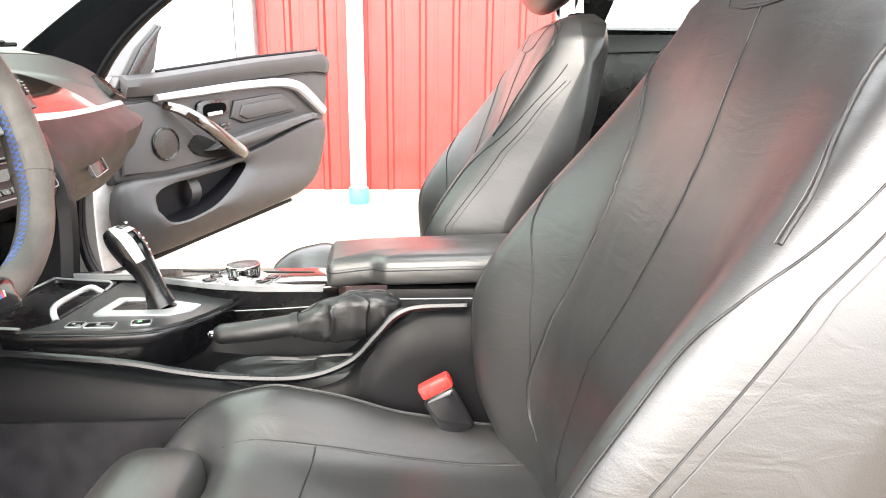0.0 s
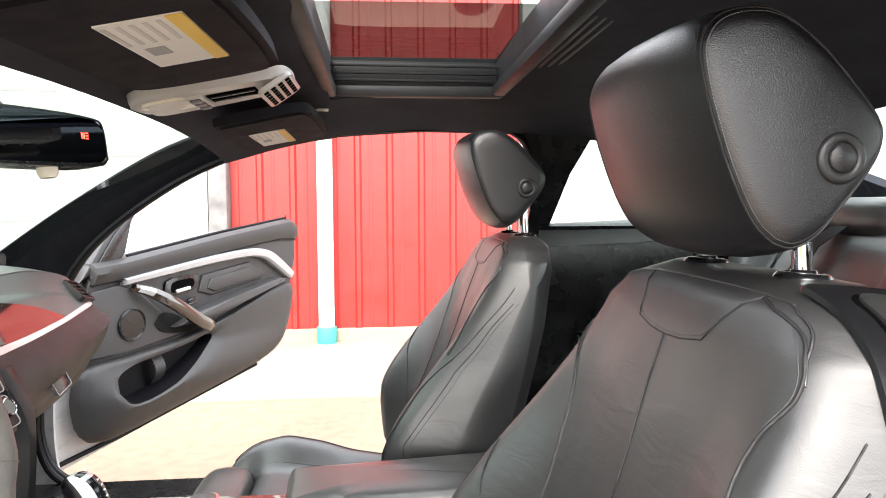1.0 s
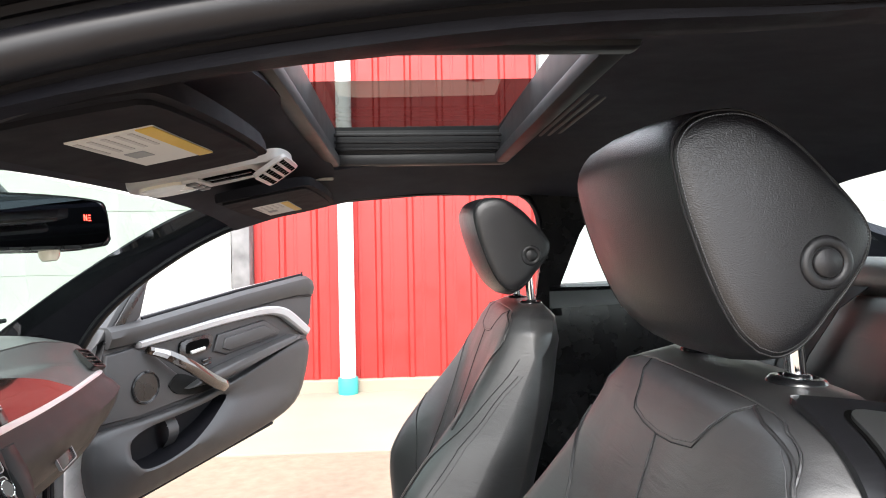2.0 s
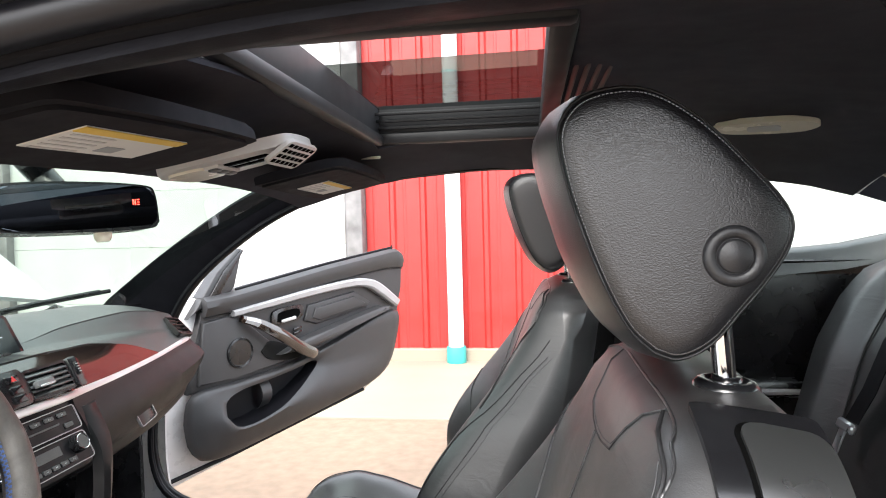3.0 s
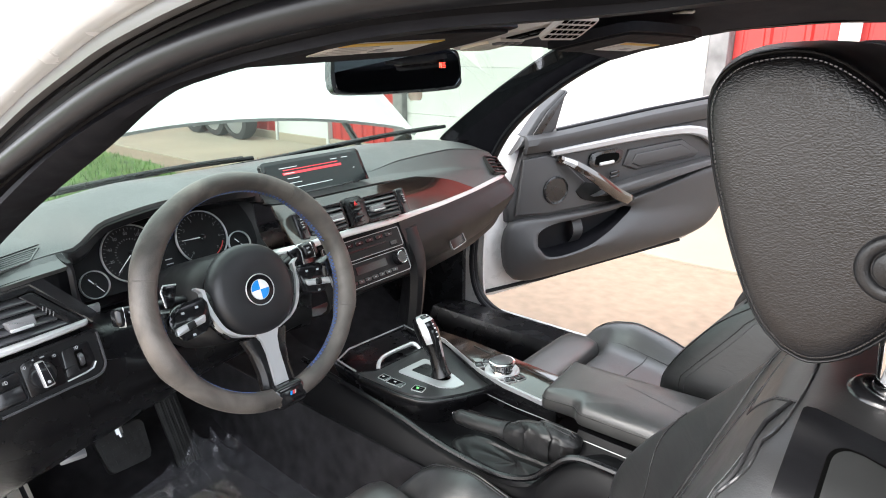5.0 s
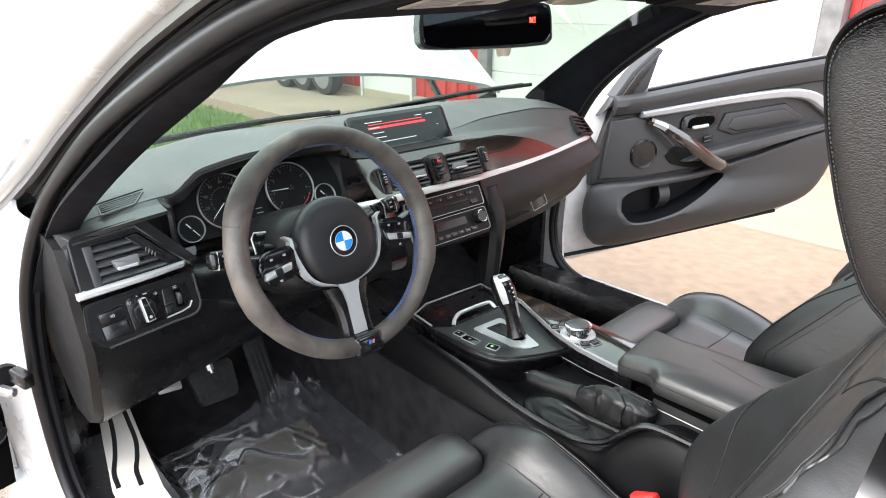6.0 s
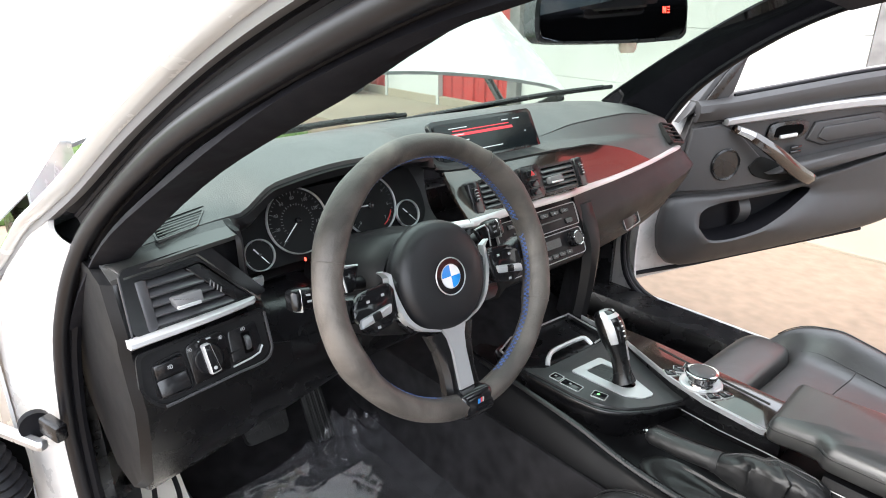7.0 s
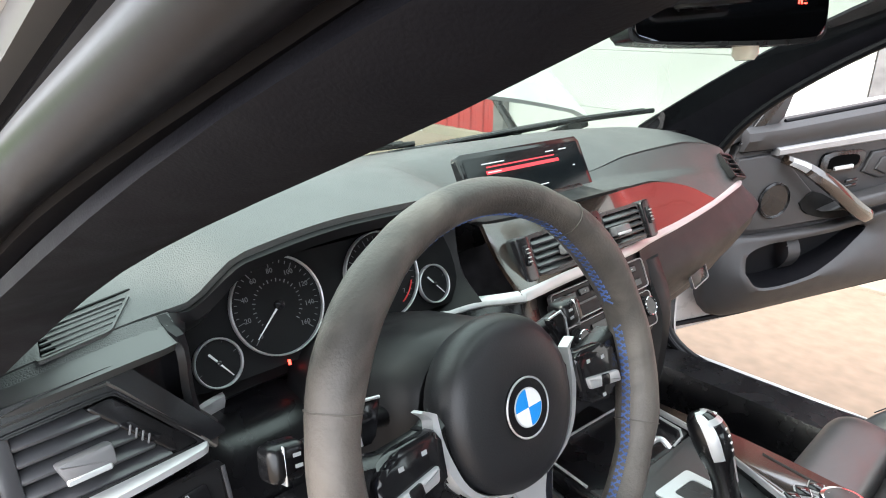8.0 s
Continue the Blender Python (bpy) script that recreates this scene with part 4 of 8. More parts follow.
dpart("cluster_surround", dash_skin(-0.549, -0.196, 3, 7, 3, 0.006), MATT_BLACK, "black instrument hood")
dpart("vent_housing", dash_skin(-0.20, 0.135, 3, 5), MATT_BLACK, "black housing of the centre vents")
dpart("vent_trim", dash_skin(-0.170, 0.180, 5, 7), WOOD, "dark wood surround of the centre vents")
dpart("wood_trim", dash_band(0.176, 0.450, WOOD_TOP, ((0.1, 7.0), (0.5, 7.0))), WOOD, "glossy dark wood veneer trim")
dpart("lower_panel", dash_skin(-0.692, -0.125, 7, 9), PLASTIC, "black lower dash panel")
dpart("stack_face", dash_skin(-0.125, 0.125, 7, 11), PANEL_SILVER, "satin black centre stack face")
dpart("glovebox", dash_skin(0.125, 0.652, 7, 11), GLOVE, "black glovebox panel")
dpart("end_cap", loft([[tuple(dash(-0.692, c) + Vector((-0.012 * (d > 0.005), -d, 0))) for c in range(10)] + [(x - 0.012 * (d > 0.005), -0.692 - d, z) for x, z in ((-0.142, 0.70), (-0.150, 0.655), (-0.175, 0.585), (-0.225, 0.540), (-0.30, 0.530), (-0.40, 0.60))] for d in (0.0, 0.010)]), CONSOLE)
dpart("end_cap", loft([[tuple(dash(0.652, c) + Vector((0, d, 0))) for c in range(12)] for d in (0.0, 0.01)]), PLASTIC)


def strip(y0, y1, c, h, t):
    """A silver bar along the dash between two places."""
    rows = []
    for y in np.linspace(y0, y1, 60):
        a, b = dash(y, c - 0.2), dash(y, c + 0.2)
        d = (b - a).normalized()
        n = Vector((-d.z, 0, d.x))
        n = n if n.x > 0 else -n
        p = dash(y, c)
        rows.append([p - d * h / 2 - n * 0.004, p - d * h / 2 + n * t * 0.7, p - d * h / 4 + n * t, p + d * h / 4 + n * t, p + d * h / 2 + n * t * 0.7, p + d * h / 2 - n * 0.004])
    return loft(rows)


dpart("silver_strip", strip(-0.695, -0.500, 7.05, 0.0095, 0.015), ALU, "satin silver trim strip")
dpart("silver_strip", strip(-0.243, 0.650, 7, 0.0135, 0.007), ALU, "satin silver trim strip")


def face(y, c, tilt=0.0):
    """A frame on the dash face: x to the car's right, y up, z outwards."""
    a, b = dash(y, min(c + 0.3, 11)), dash(y, max(c - 0.3, 0))
    up = b - a
    up.y = 0
    l, r = dash(y - 0.03, c), dash(y + 0.03, c)
    return axes(dash(y, c), r - l, up)


def vent(m, w, h, slats, parent, wheel_side=0, tab=0.0):
    """An air vent: a frame, tilted slats, a sliding tab and a thumb wheel."""
    v = dpart("air_vent", shift(plate_ring(rounded(w, h, 0.008), rounded(w - 0.010, h - 0.010, 0.005), 0.012), m), PLASTIC, "black slatted air vent", parent)
    dp = lambda n, bm, mat, lab="": part(n, shift(bm, Matrix.Translation((0.3, 0, -0.8)) @ m), mat, v, lab)
    dp("backing", box(w - 0.006, h - 0.006, 0.004, 0.001, 1, m=Matrix.Translation((0, 0, 0.001))), BLACK_PRINT)
    for k in range(slats):
        z = (k + 0.5) / slats - 0.5
        dp("slat", box(w - 0.010, 0.0036, 0.015, 0.0013, 2, m=pose(0, z * (h - 0.010), 0.008, 42)), SLAT)
    dp("tab", box(0.036, 0.013, 0.012, 0.003, 2, m=Matrix.Translation((tab, -0.003, 0.018))), KNOB_GREY)
    dp("tab_edge", box(0.032, 0.004, 0.002, 0.001, 1, m=Matrix.Translation((tab, -0.008, 0.0245))), SILVER, "silver tab edge")
    if wheel_side:
        x = wheel_side * (w / 2 + 0.012)
        dp("wheel_housing", slab(rounded(0.024, h * 1.04, 0.006, 3, x, 0), 0.016, 0.003), TRIM_BLACK)
        dp("thumb_wheel", box(0.010, h * 0.46, 0.010, 0.003, 2, m=Matrix.Translation((x, 0.004, 0.015))), GLOSS)
        for k in range(4):
            dp("ridge", box(0.006, 0.0016, 0.002, 0.0005, 1, m=Matrix.Translation((x, 0.004 + (k - 1.5) * 0.005, 0.0202))), DOOR_SILVER)
    return v


def plate_ring(outer, inner, thick, depth=None):
    """A plate with a hole; outlines of equal length. depth: how far the hole's floor lies below the plate's top (None: open)."""
    bm = bmesh.new()
    o0, o1 = [bm.verts.new((x, y, 0)) for x, y in outer], [bm.verts.new((x, y, thick)) for x, y in outer]
    i1 = [bm.verts.new((x, y, thick)) for x, y in inner]
    z = 0.0 if depth is None else thick - depth
    cx, cy = np.mean(inner, axis=0)
    i0 = [bm.verts.new((cx + (x - cx) * (1 if depth is None else 0.93), cy + (y - cy) * (1 if depth is None else 0.93), z)) for x, y in inner]
    n = len(outer)
    for k in range(n):
        j = (k + 1) % n
        bm.faces.new((o0[k], o0[j], o1[j], o1[k]))
        bm.faces.new((o1[k], o1[j], i1[j], i1[k]))
        bm.faces.new((i1[k], i1[j], i0[j], i0[k]))
        if depth is None:
            bm.faces.new((i0[k], i0[j], o0[j], o0[k]))
    if depth is not None:
        bm.faces.new(i0)
    return bm


# outer vent on the driver's side: a slanted frame with wide slats
ov = axes((-0.183, -0.622, 0.813), (-0.02, 1, 0.02), (-0.35, 0, 1))
ovf = dpart("air_vent", shift(plate_ring(rounded_poly([(-0.066, -0.032), (-0.062, 0.044), (0.036, 0.050), (0.096, -0.028)], 0.010), rounded_poly([(-0.050, -0.028), (-0.048, 0.026), (0.026, 0.030), (0.072, -0.026)], 0.004), 0.012), ov), TRIM_BLACK, "black slatted air vent in a dark frame")
op = lambda n, bm, mat, lab="", par=None: part(n, shift(bm, Matrix.Translation((0.3, 0, -0.8)) @ ov), mat, par or ovf, lab)
op("backing", slab([(-0.051, -0.031), (-0.049, 0.027), (0.027, 0.031), (0.075, -0.029)], 0.001), BLACK_PRINT)
op("vent_side", box(0.013, 0.060, 0.014, 0.003, 2, m=pose(-0.0445, -0.001, 0.006, 0, 10, 0)), SLAT)
for k in range(5):
    y = 0.0215 - 0.0112 * k
    xr = np.interp(y, (-0.03, 0.03), (0.058, 0.008))
    op("slat", box(xr + 0.038, 0.0040, 0.013, 0.0016, 2, m=pose((xr - 0.038) / 2, y, 0.006, 40)), SLAT)
bw = spline([(-0.064, 0.046), (-0.060, 0.0475), (-0.02, 0.050), (0.024, 0.052), (0.034, 0.048), (0.060, 0.016), (0.094, -0.026)], 40)
rows = []
for k, (x, y) in enumerate(bw):
    d = Vector(bw[min(k + 1, 39)]) - Vector(bw[max(k - 1, 0)])
    n = Vector((d.y, -d.x)).normalized()
    rows.append([(x + n.x * a, y + n.y * a, c) for a, c in ((-0.006, -0.022), (-0.0045, -0.0125), (0.000, -0.005), (0.006, 0.0035), (0.0115, 0.0110), (0.0135, 0.0128), (0.0152, 0.0118), (0.0160, 0.006), (0.0160, -0.004))])
op("vent_brow", loft(rows), BROW, "glossy black brow over the vent")
op("tab", slab(rounded_poly([(-0.014, -0.011), (-0.020, 0.006), (0.016, 0.007), (0.016, -0.008)], 0.003, 2), 0.014, 0.003, m=Matrix.Translation((0.0, -0.006, 0.006))), KNOB_GREY, "grey tab")
op("tab_edge", box(0.028, 0.0045, 0.0025, 0.001, 1, m=Matrix.Translation((-0.002, -0.0135, 0.0195))), SILVER, "silver tab edge")
hous = op("wheel_housing", slab(rounded_poly([(0.054, -0.027), (0.006, 0.027), (0.024, 0.029), (0.073, -0.026)], 0.004, 2), 0.011, 0.002), PLASTIC)
op("thumb_wheel", slab(rounded_poly([(0.040, -0.012), (0.022, 0.009), (0.030, 0.010), (0.050, -0.011)], 0.003, 2), 0.0035, 0.001, m=Matrix.Translation((0, 0, 0.0105))), GLOSS, "", hous)
for k in range(4):
    op("ridge", box(0.0014, 0.007, 0.002, 0.0005, 1, m=pose(0.0290 + 0.0034 * k, 0.003 - 0.0036 * k, 0.0140, 0, 0, -20)), KNOB_GREY, "", hous)
op("vent_edge", tube([(-0.067, -0.034, 0.009), (-0.063, 0.038, 0.009)], 0.0012, 6), SLAT)
op("vent_bevel", tube(spline([(-0.050, 0.028, 0.0125), (-0.02, 0.030, 0.0125), (0.024, 0.032, 0.0125), (0.030, 0.028, 0.0125), (0.055, 0.000, 0.0125), (0.074, -0.022, 0.012)], 24), 0.0012, 6), TRIM_BLACK)
vent(axes((-0.203, -0.078, 0.826), (0, 1, 0), (-0.5, 0, 1)), 0.100, 0.054, 5, dashboard, -1, 0.018)
vent(axes((-0.204, 0.077, 0.824), (0.02, 1, 0), (-0.5, 0, 1)), 0.098, 0.054, 5, dashboard, 1, -0.020)
hz = axes((-0.204, 0.001, 0.827), (0, 1, 0), (-0.5, 0, 1))
hb = dpart("button_block", shift(slab(rounded(0.048, 0.060, 0.005), 0.014, 0.002), hz), PLASTIC, "hazard and lock button block")
for i, (y, mt) in enumerate(((0.015, GLOSS), (-0.003, GLOSS), (-0.018, GLOSS))):
    part("button", shift(box(0.024, 0.013, 0.006, 0.002, 2, m=Matrix.Translation((0, y, 0.016))), Matrix.Translation((0.3, 0, -0.8)) @ hz), mt, hb)
tri = slab([(-0.005, -0.004), (0.005, -0.004), (0, 0.005)], 0.0006, m=Matrix.Translation((0, 0.015, 0.0191)))
part("warning_mark", shift(tri, Matrix.Translation((0.3, 0, -0.8)) @ hz), RED_PRINT, hb, "red warning triangle")
# passenger side vent at the dash end
sv = face(0.598, 4.6) @ Matrix.Translation((0, 0.004, 0.004)) @ Matrix.Rotation(radians(-6), 4, "Z")
side_vent = dpart("air_vent", shift(plate_ring(rounded(0.072, 0.060, 0.007), rounded(0.064, 0.052, 0.005), 0.012), sv), MATT_BLACK, "small slatted side vent")
for k in range(4):
    part("slat", shift(box(0.065, 0.003, 0.012, 0.001, 1, m=pose(0, (k - 1.5) * 0.0125, 0.006, 25)), Matrix.Translation((0.3, 0, -0.8)) @ sv), PLASTIC, side_vent)
part("backing", shift(box(0.068, 0.056, 0.002, m=Matrix.Translation((0, 0, 0.0))), Matrix.Translation((0.3, 0, -0.8)) @ sv), GLOSS, side_vent)
# demister grille on the driver's end of the pad
dm = axes((-0.250, -0.595, 0.8715), (0, 1, 0.10), (-1, 0, 0.0))
g_o = rounded_poly([(-0.037, -0.037), (0.014, -0.030), (0.045, 0.022), (-0.028, 0.014)], 0.004, 2)
g_i = rounded_poly([(-0.034, -0.034), (0.013, -0.0275), (0.041, 0.0195), (-0.026, 0.0120)], 0.004, 2)
dg = dpart("demister_grille", shift(plate_ring(g_o, g_i, 0.003), dm), DASH_TOP, "black slotted demister grille")
# Backing painted as the shade of deep slots; the pad lies right below.
part("backing", shift(slab(g_i, 0.001), Matrix.Translation((0.3, 0, -0.8)) @ dm), SLOT_SHADE, dg)
for k in range(5):
    y = 0.0105 - 0.0092 * k
    xl = np.interp(y, (-0.034, 0.012), (-0.034, -0.026))
    xr = np.interp(y, (-0.0275, 0.0195), (0.013, 0.041))
    part("slat", shift(box(xr - xl, 0.0034, 0.0016, 0.0005, 1, m=pose((xl + xr) / 2, y, 0.0016, 0, 0, 6)), Matrix.Translation((0.3, 0, -0.8)) @ dm), DASH_TOP, dg)
dpart("pad_slot", shift(box(0.085, 0.0025, 0.001), dm @ pose(0.006, 0.028, 0.002, 0, 0, 8)), BLACK_PRINT)
# speaker panels in the pad
dpart("demister_grille", shift(slab(rounded(0.10, 0.030, 0.006), 0.003, 0.001), axes((-0.40, 0.60, 0.8845), (-0.25, 1, -0.08), (-1, -0.2, 0.0))), PLASTIC, "black pad grille")

# screen
sm = axes((-0.300, 0.0, 0.892), (0, 1, 0), (-0.55, 0, 1))
scr = dpart("display", shift(slab(rounded(0.262, 0.094, 0.007), 0.012, 0.003, m=Matrix.Translation((0, 0, -0.012))), sm), GLOSS, "wide dash display showing a red menu bar")
sp = lambda n, bm, mat, lab="": part(n, shift(bm, Matrix.Translation((0.3, 0, -0.8)) @ sm), mat, scr, lab)
sp("display_glass", slab(rounded(0.246, 0.080, 0.004), 0.0012), SCREEN)
sp("menu_bar", box(0.155, 0.0050, 0.0006, m=Matrix.Translation((-0.010, 0.017, 0.0017))), SCREEN_RED, "glowing red menu bar")
sp("menu_bar", box(0.145, 0.0018, 0.0006, m=Matrix.Translation((-0.012, 0.0245, 0.0017))), SCREEN_RED)
for x, y, w in ((-0.070, 0.0295, 0.045), (0.052, 0.031, 0.018), (0.083, 0.031, 0.018), (-0.072, 0.017, 0.026), (-0.066, 0.006, 0.030), (-0.064, -0.004, 0.030), (-0.022, -0.014, 0.10), (0.098, 0.004, 0.004)):
    sp("text_line", box(w, 0.0014, 0.0006, m=Matrix.Translation((x, y, 0.0022))), SCREEN_TEXT)
dpart("display_foot", shift(box(0.20, 0.03, 0.02, 0.004, 1), axes((-0.285, 0, 0.855), (0, 1, 0), (-0.5, 0, 1))), PLASTIC)

# radio and climate faces
fm = axes((-0.174, 0.0, 0.759), (0, 1, 0), (-0.48, 0, 1))
rad = dpart("radio", shift(plate_ring(rounded(0.214, 0.042, 0.006), rounded(0.2115, 0.0395, 0.005), 0.006), fm), DOOR_SILVER, "radio face with slot and buttons")
rp = lambda n, bm, mat, lab="", par=None, mm=None: part(n, shift(bm, Matrix.Translation((0.3, 0, -0.8)) @ (mm if mm is not None else fm)), mat, par or rad, lab)
rp("face", box(0.211, 0.039, 0.008, 0.001, 1, m=Matrix.Translation((0, 0, 0.001))), PANEL_SILVER)
rp("slot", box(0.130, 0.003, 0.002, m=Matrix.Translation((-0.005, -0.003, 0.006))), GLOSS)
for k in range(6):
    rp("button", box(0.021, 0.009, 0.004, 0.0012, 1, m=Matrix.Translation((-0.07 + 0.0285 * k, 0.010, 0.006))), GLOSS)
    rp("mark", box(0.004, 0.0012, 0.0004, m=Matrix.Translation((-0.07 + 0.0285 * k, 0.010, 0.0083))), DIM_MARK)
rp("button", box(0.020, 0.010, 0.004, 0.001, 1, m=Matrix.Translation((0.078, -0.010, 0.006))), GLOSS)
fm2 = axes((-0.154, 0.0, 0.712), (0, 1, 0), (-0.48, 0, 1))
cl = dpart("climate_panel", shift(plate_ring(rounded(0.214, 0.050, 0.008), rounded(0.2115, 0.0475, 0.007), 0.006), fm2), DOOR_SILVER, "climate control panel with round knobs")
rp("face", box(0.211, 0.047, 0.008, 0.001, 1, m=Matrix.Translation((0, 0, 0.001))), PANEL_SILVER, "", cl, fm2)
rp("climate_display", box(0.085, 0.016, 0.002, m=Matrix.Translation((0.0, 0.008, 0.006))), GLOSS, "", cl, fm2)
for x in (-0.078, 0.078):
    k = rp("knob", spin([(0, 0.004), (0.0155, 0.004), (0.0155, 0.012), (0.0135, 0.020), (0.0, 0.020)], 28, Matrix.Translation((x, 0.006, 0))), GLOSS, "black knob with silver ring", cl, fm2)
    part("ring", shift(spin([(0.0120, 0.0195), (0.0136, 0.0195), (0.0136, 0.0208), (0.0128, 0.0214), (0.0120, 0.0208), (0.0120, 0.0195)], 28, Matrix.Translation((x, 0.006, 0))), Matrix.Translation((0.3, 0, -0.8)) @ fm2), CHROME, k)
for k in range(7):
    rp("button", box(0.017, 0.009, 0.004, 0.001, 1, m=Matrix.Translation((-0.058 + 0.0193 * k, -0.014, 0.006))), GLOSS, "", cl, fm2)
    rp("mark", box(0.004, 0.0012, 0.0004, m=Matrix.Translation((-0.058 + 0.0193 * k, -0.014, 0.0083))), DIM_MARK, "", cl, fm2)
# knee panel right of the stack
kp = [[(-0.205, 0.128, 0.765), (-0.185, 0.140, 0.765), (-0.19, 0.185, 0.765), (-0.24, 0.195, 0.765)], [(-0.165, 0.126, 0.70), (-0.145, 0.138, 0.70), (-0.16, 0.175, 0.70), (-0.23, 0.185, 0.70)],
      [(-0.155, 0.118, 0.63), (-0.135, 0.130, 0.63), (-0.15, 0.160, 0.63), (-0.23, 0.175, 0.63)], [(-0.16, 0.108, 0.52), (-0.14, 0.120, 0.52), (-0.15, 0.140, 0.52), (-0.23, 0.15, 0.52)]]
dpart("knee_panel", loft([spline(r, 7) for r in zip(*[spline([k[i] for k in kp], 12) for i in range(4)])]), MATT_BLACK, "black knee panel")
# glovebox seam and catch
gm = axes((-0.188, 0.322, 0.698), (-0.03, 1, 0.18), (-0.35, 0.25, 1))
lip = []
for y in np.linspace(0.20, 0.648, 24):
    a, b = dash(y, 9.6), dash(y, 10)
    lip.append(spline([a + Vector((0.004, 0, 0)), b + Vector((0.006, 0, -0.006)), b + Vector((-0.004, 0, -0.022)), b + Vector((-0.04, 0, -0.034)), b + Vector((-0.11, 0, -0.036))], 10))
dpart("glovebox_lip", sheet(lip, 0.005), GLOVE, "rounded lower edge of the glovebox", sharp=60)
gl = dpart("glove_catch", shift(slab(rounded(0.052, 0.038, 0.004), 0.004, 0.002), gm), PLASTIC, "black glovebox catch in a silver frame")
part("catch_frame", shift(plate_ring(rounded(0.055, 0.041, 0.005), rounded(0.0520, 0.0380, 0.004), 0.006), Matrix.Translation((0.3, 0, -0.8)) @ gm), DOOR_SILVER, gl)
dpart("seam", tube([dash(y, 7.65) + Vector((0.002, 0, 0)) for y in np.linspace(0.20, 0.64, 24)], 0.0018, 6), SEAM)

# light switch on the lower panel
lm = axes((-0.149, -0.617, 0.740), (-0.03, 1, 0.02), (-0.30, 0, 1))
sw_o = rounded_poly([(-0.080, -0.012), (-0.074, 0.032), (0.082, 0.036), (0.080, -0.020), (0.066, -0.031), (-0.062, -0.037)], 0.010)
sw_i = rounded_poly([(-0.0755, -0.012), (-0.070, 0.0285), (0.078, 0.0325), (0.076, -0.0185), (0.0645, -0.0275), (-0.060, -0.0330)], 0.010)
ls = dpart("light_switch", shift(plate_ring(sw_o, sw_i, 0.0045), lm), PLASTIC, "headlamp switch panel")
lp = lambda n, bm, mat, lab="", par=None: part(n, shift(bm, Matrix.Translation((0.3, 0, -0.8)) @ lm), mat, par or ls, lab)
lp("panel_line", tube(spline([(0.0800, 0.030, 0.0045), (0.0795, 0.0, 0.0045), (0.0780, -0.018, 0.0045), (0.066, -0.0290, 0.0045), (0.03, -0.0305, 0.0045), (0.0, -0.0322, 0.0045), (-0.058, -0.0350, 0.0045)], 40), 0.0018, 6), SLAT, "grey line along the panel's right and lower edge")
lp("panel_floor", slab(sw_i, 0.001, m=Matrix.Translation((0, 0, 0.0005))), MATT_BLACK)
lp("plate", slab(rounded_poly([(-0.021, -0.025), (-0.022, 0.020), (-0.012, 0.0255), (0.020, 0.0265), (0.026, 0.018), (0.024, -0.022)], 0.003, 2), 0.0045, 0.0012), PLASTIC, "raised plate under the knob")
lp("plate", slab(rounded_poly([(0.027, -0.019), (0.030, 0.021), (0.066, 0.023), (0.068, -0.008), (0.060, -0.016)], 0.004, 3), 0.0032, 0.001), TRIM_BLACK, "dimmer plate")
lp("accent", tube([(0.026, -0.0215, 0.004), (0.050, -0.0195, 0.004), (0.062, -0.0165, 0.004), (0.0675, -0.009, 0.004)], 0.0013, 5), SILVER, "silver line below the dimmer")
btn_o = rounded_poly([(-0.062, -0.024), (-0.060, 0.014), (-0.027, 0.018), (-0.024, -0.026)], 0.005, 3)
lp("button_rim", shift(plate_ring(inset(btn_o, -0.0022), btn_o, 0.0035), Matrix()), TRIM_BLACK)
for y0, y1, lean in ((-0.003, 0.015, 8), (-0.024, -0.004, -8)):
    b = lp("button", box(0.034, y1 - y0, 0.006, 0.0018, 2, m=pose(-0.0432, (y0 + y1) / 2, 0.0035, lean, 0, 3)), TRIM_BLACK, "lamp button")
k = lp("knob", spin([(0, 0.003), (0.0175, 0.003), (0.0175, 0.0075), (0.0160, 0.0095), (0.0125, 0.0100), (0, 0.0100)], 36), GLOSS, "round headlamp knob")
grip_o = rounded_poly([(-0.0048, 0.019), (0.0048, 0.019), (0.0064, -0.017), (-0.0064, -0.017)], 0.002, 2)
lp("knob_grip", slab(grip_o, 0.010, 0.002, m=Matrix.Translation((0, 0, 0.008)) @ Matrix.Rotation(radians(6), 4, "Z")), SILVER, "silver knob grip", k)
lp("grip_inset", slab(inset(grip_o, 0.0018), 0.0016, 0.0004, m=Matrix.Translation((0, 0.001, 0.0172)) @ Matrix.Rotation(radians(6), 4, "Z")), GLOSS, "black grip inset", k)
lp("mark", spin([(0.0010, 0), (0.0022, 0), (0.0022, 0.0004), (0.0010, 0.0004)], 12, Matrix.Translation((0.001, -0.010, 0.0187))), DIM_MARK, "", k)
lp("dimmer_slot", box(0.011, 0.026, 0.001, 0.0003, 1, m=Matrix.Translation((0.050, 0.001, 0.0035))), SLOT_SHADE)
lp("dimmer", spin([(0, -0.003), (0.009, -0.003), (0.010, 0), (0.009, 0.003), (0, 0.003)], 20, Matrix.Translation((0.050, 0.001, 0.001)) @ Matrix.Rotation(radians(90), 4, "Y")), SLAT, "ridged dimmer wheel")


def lamp_icon(x, y, z, w):
    """The outline of a headlamp with three beams beside it."""
    o = [(0.0, 0.5), (0.35, 0.42), (0.55, 0.0), (0.35, -0.42), (0.0, -0.5), (-0.05, 0.0)]
    lp("lamp_icon", merge(shift(tube([(w * a, w * b, 0) for a, b in o], w * 0.10, 4, closed=True), Matrix.Translation((x, y, z))), *[box(w * 0.5, w * 0.13, 0.0004, m=Matrix.Translation((x - 0.45 * w, y + w * q, z))) for q in (-0.32, 0.0, 0.32)]), DIM_MARK)


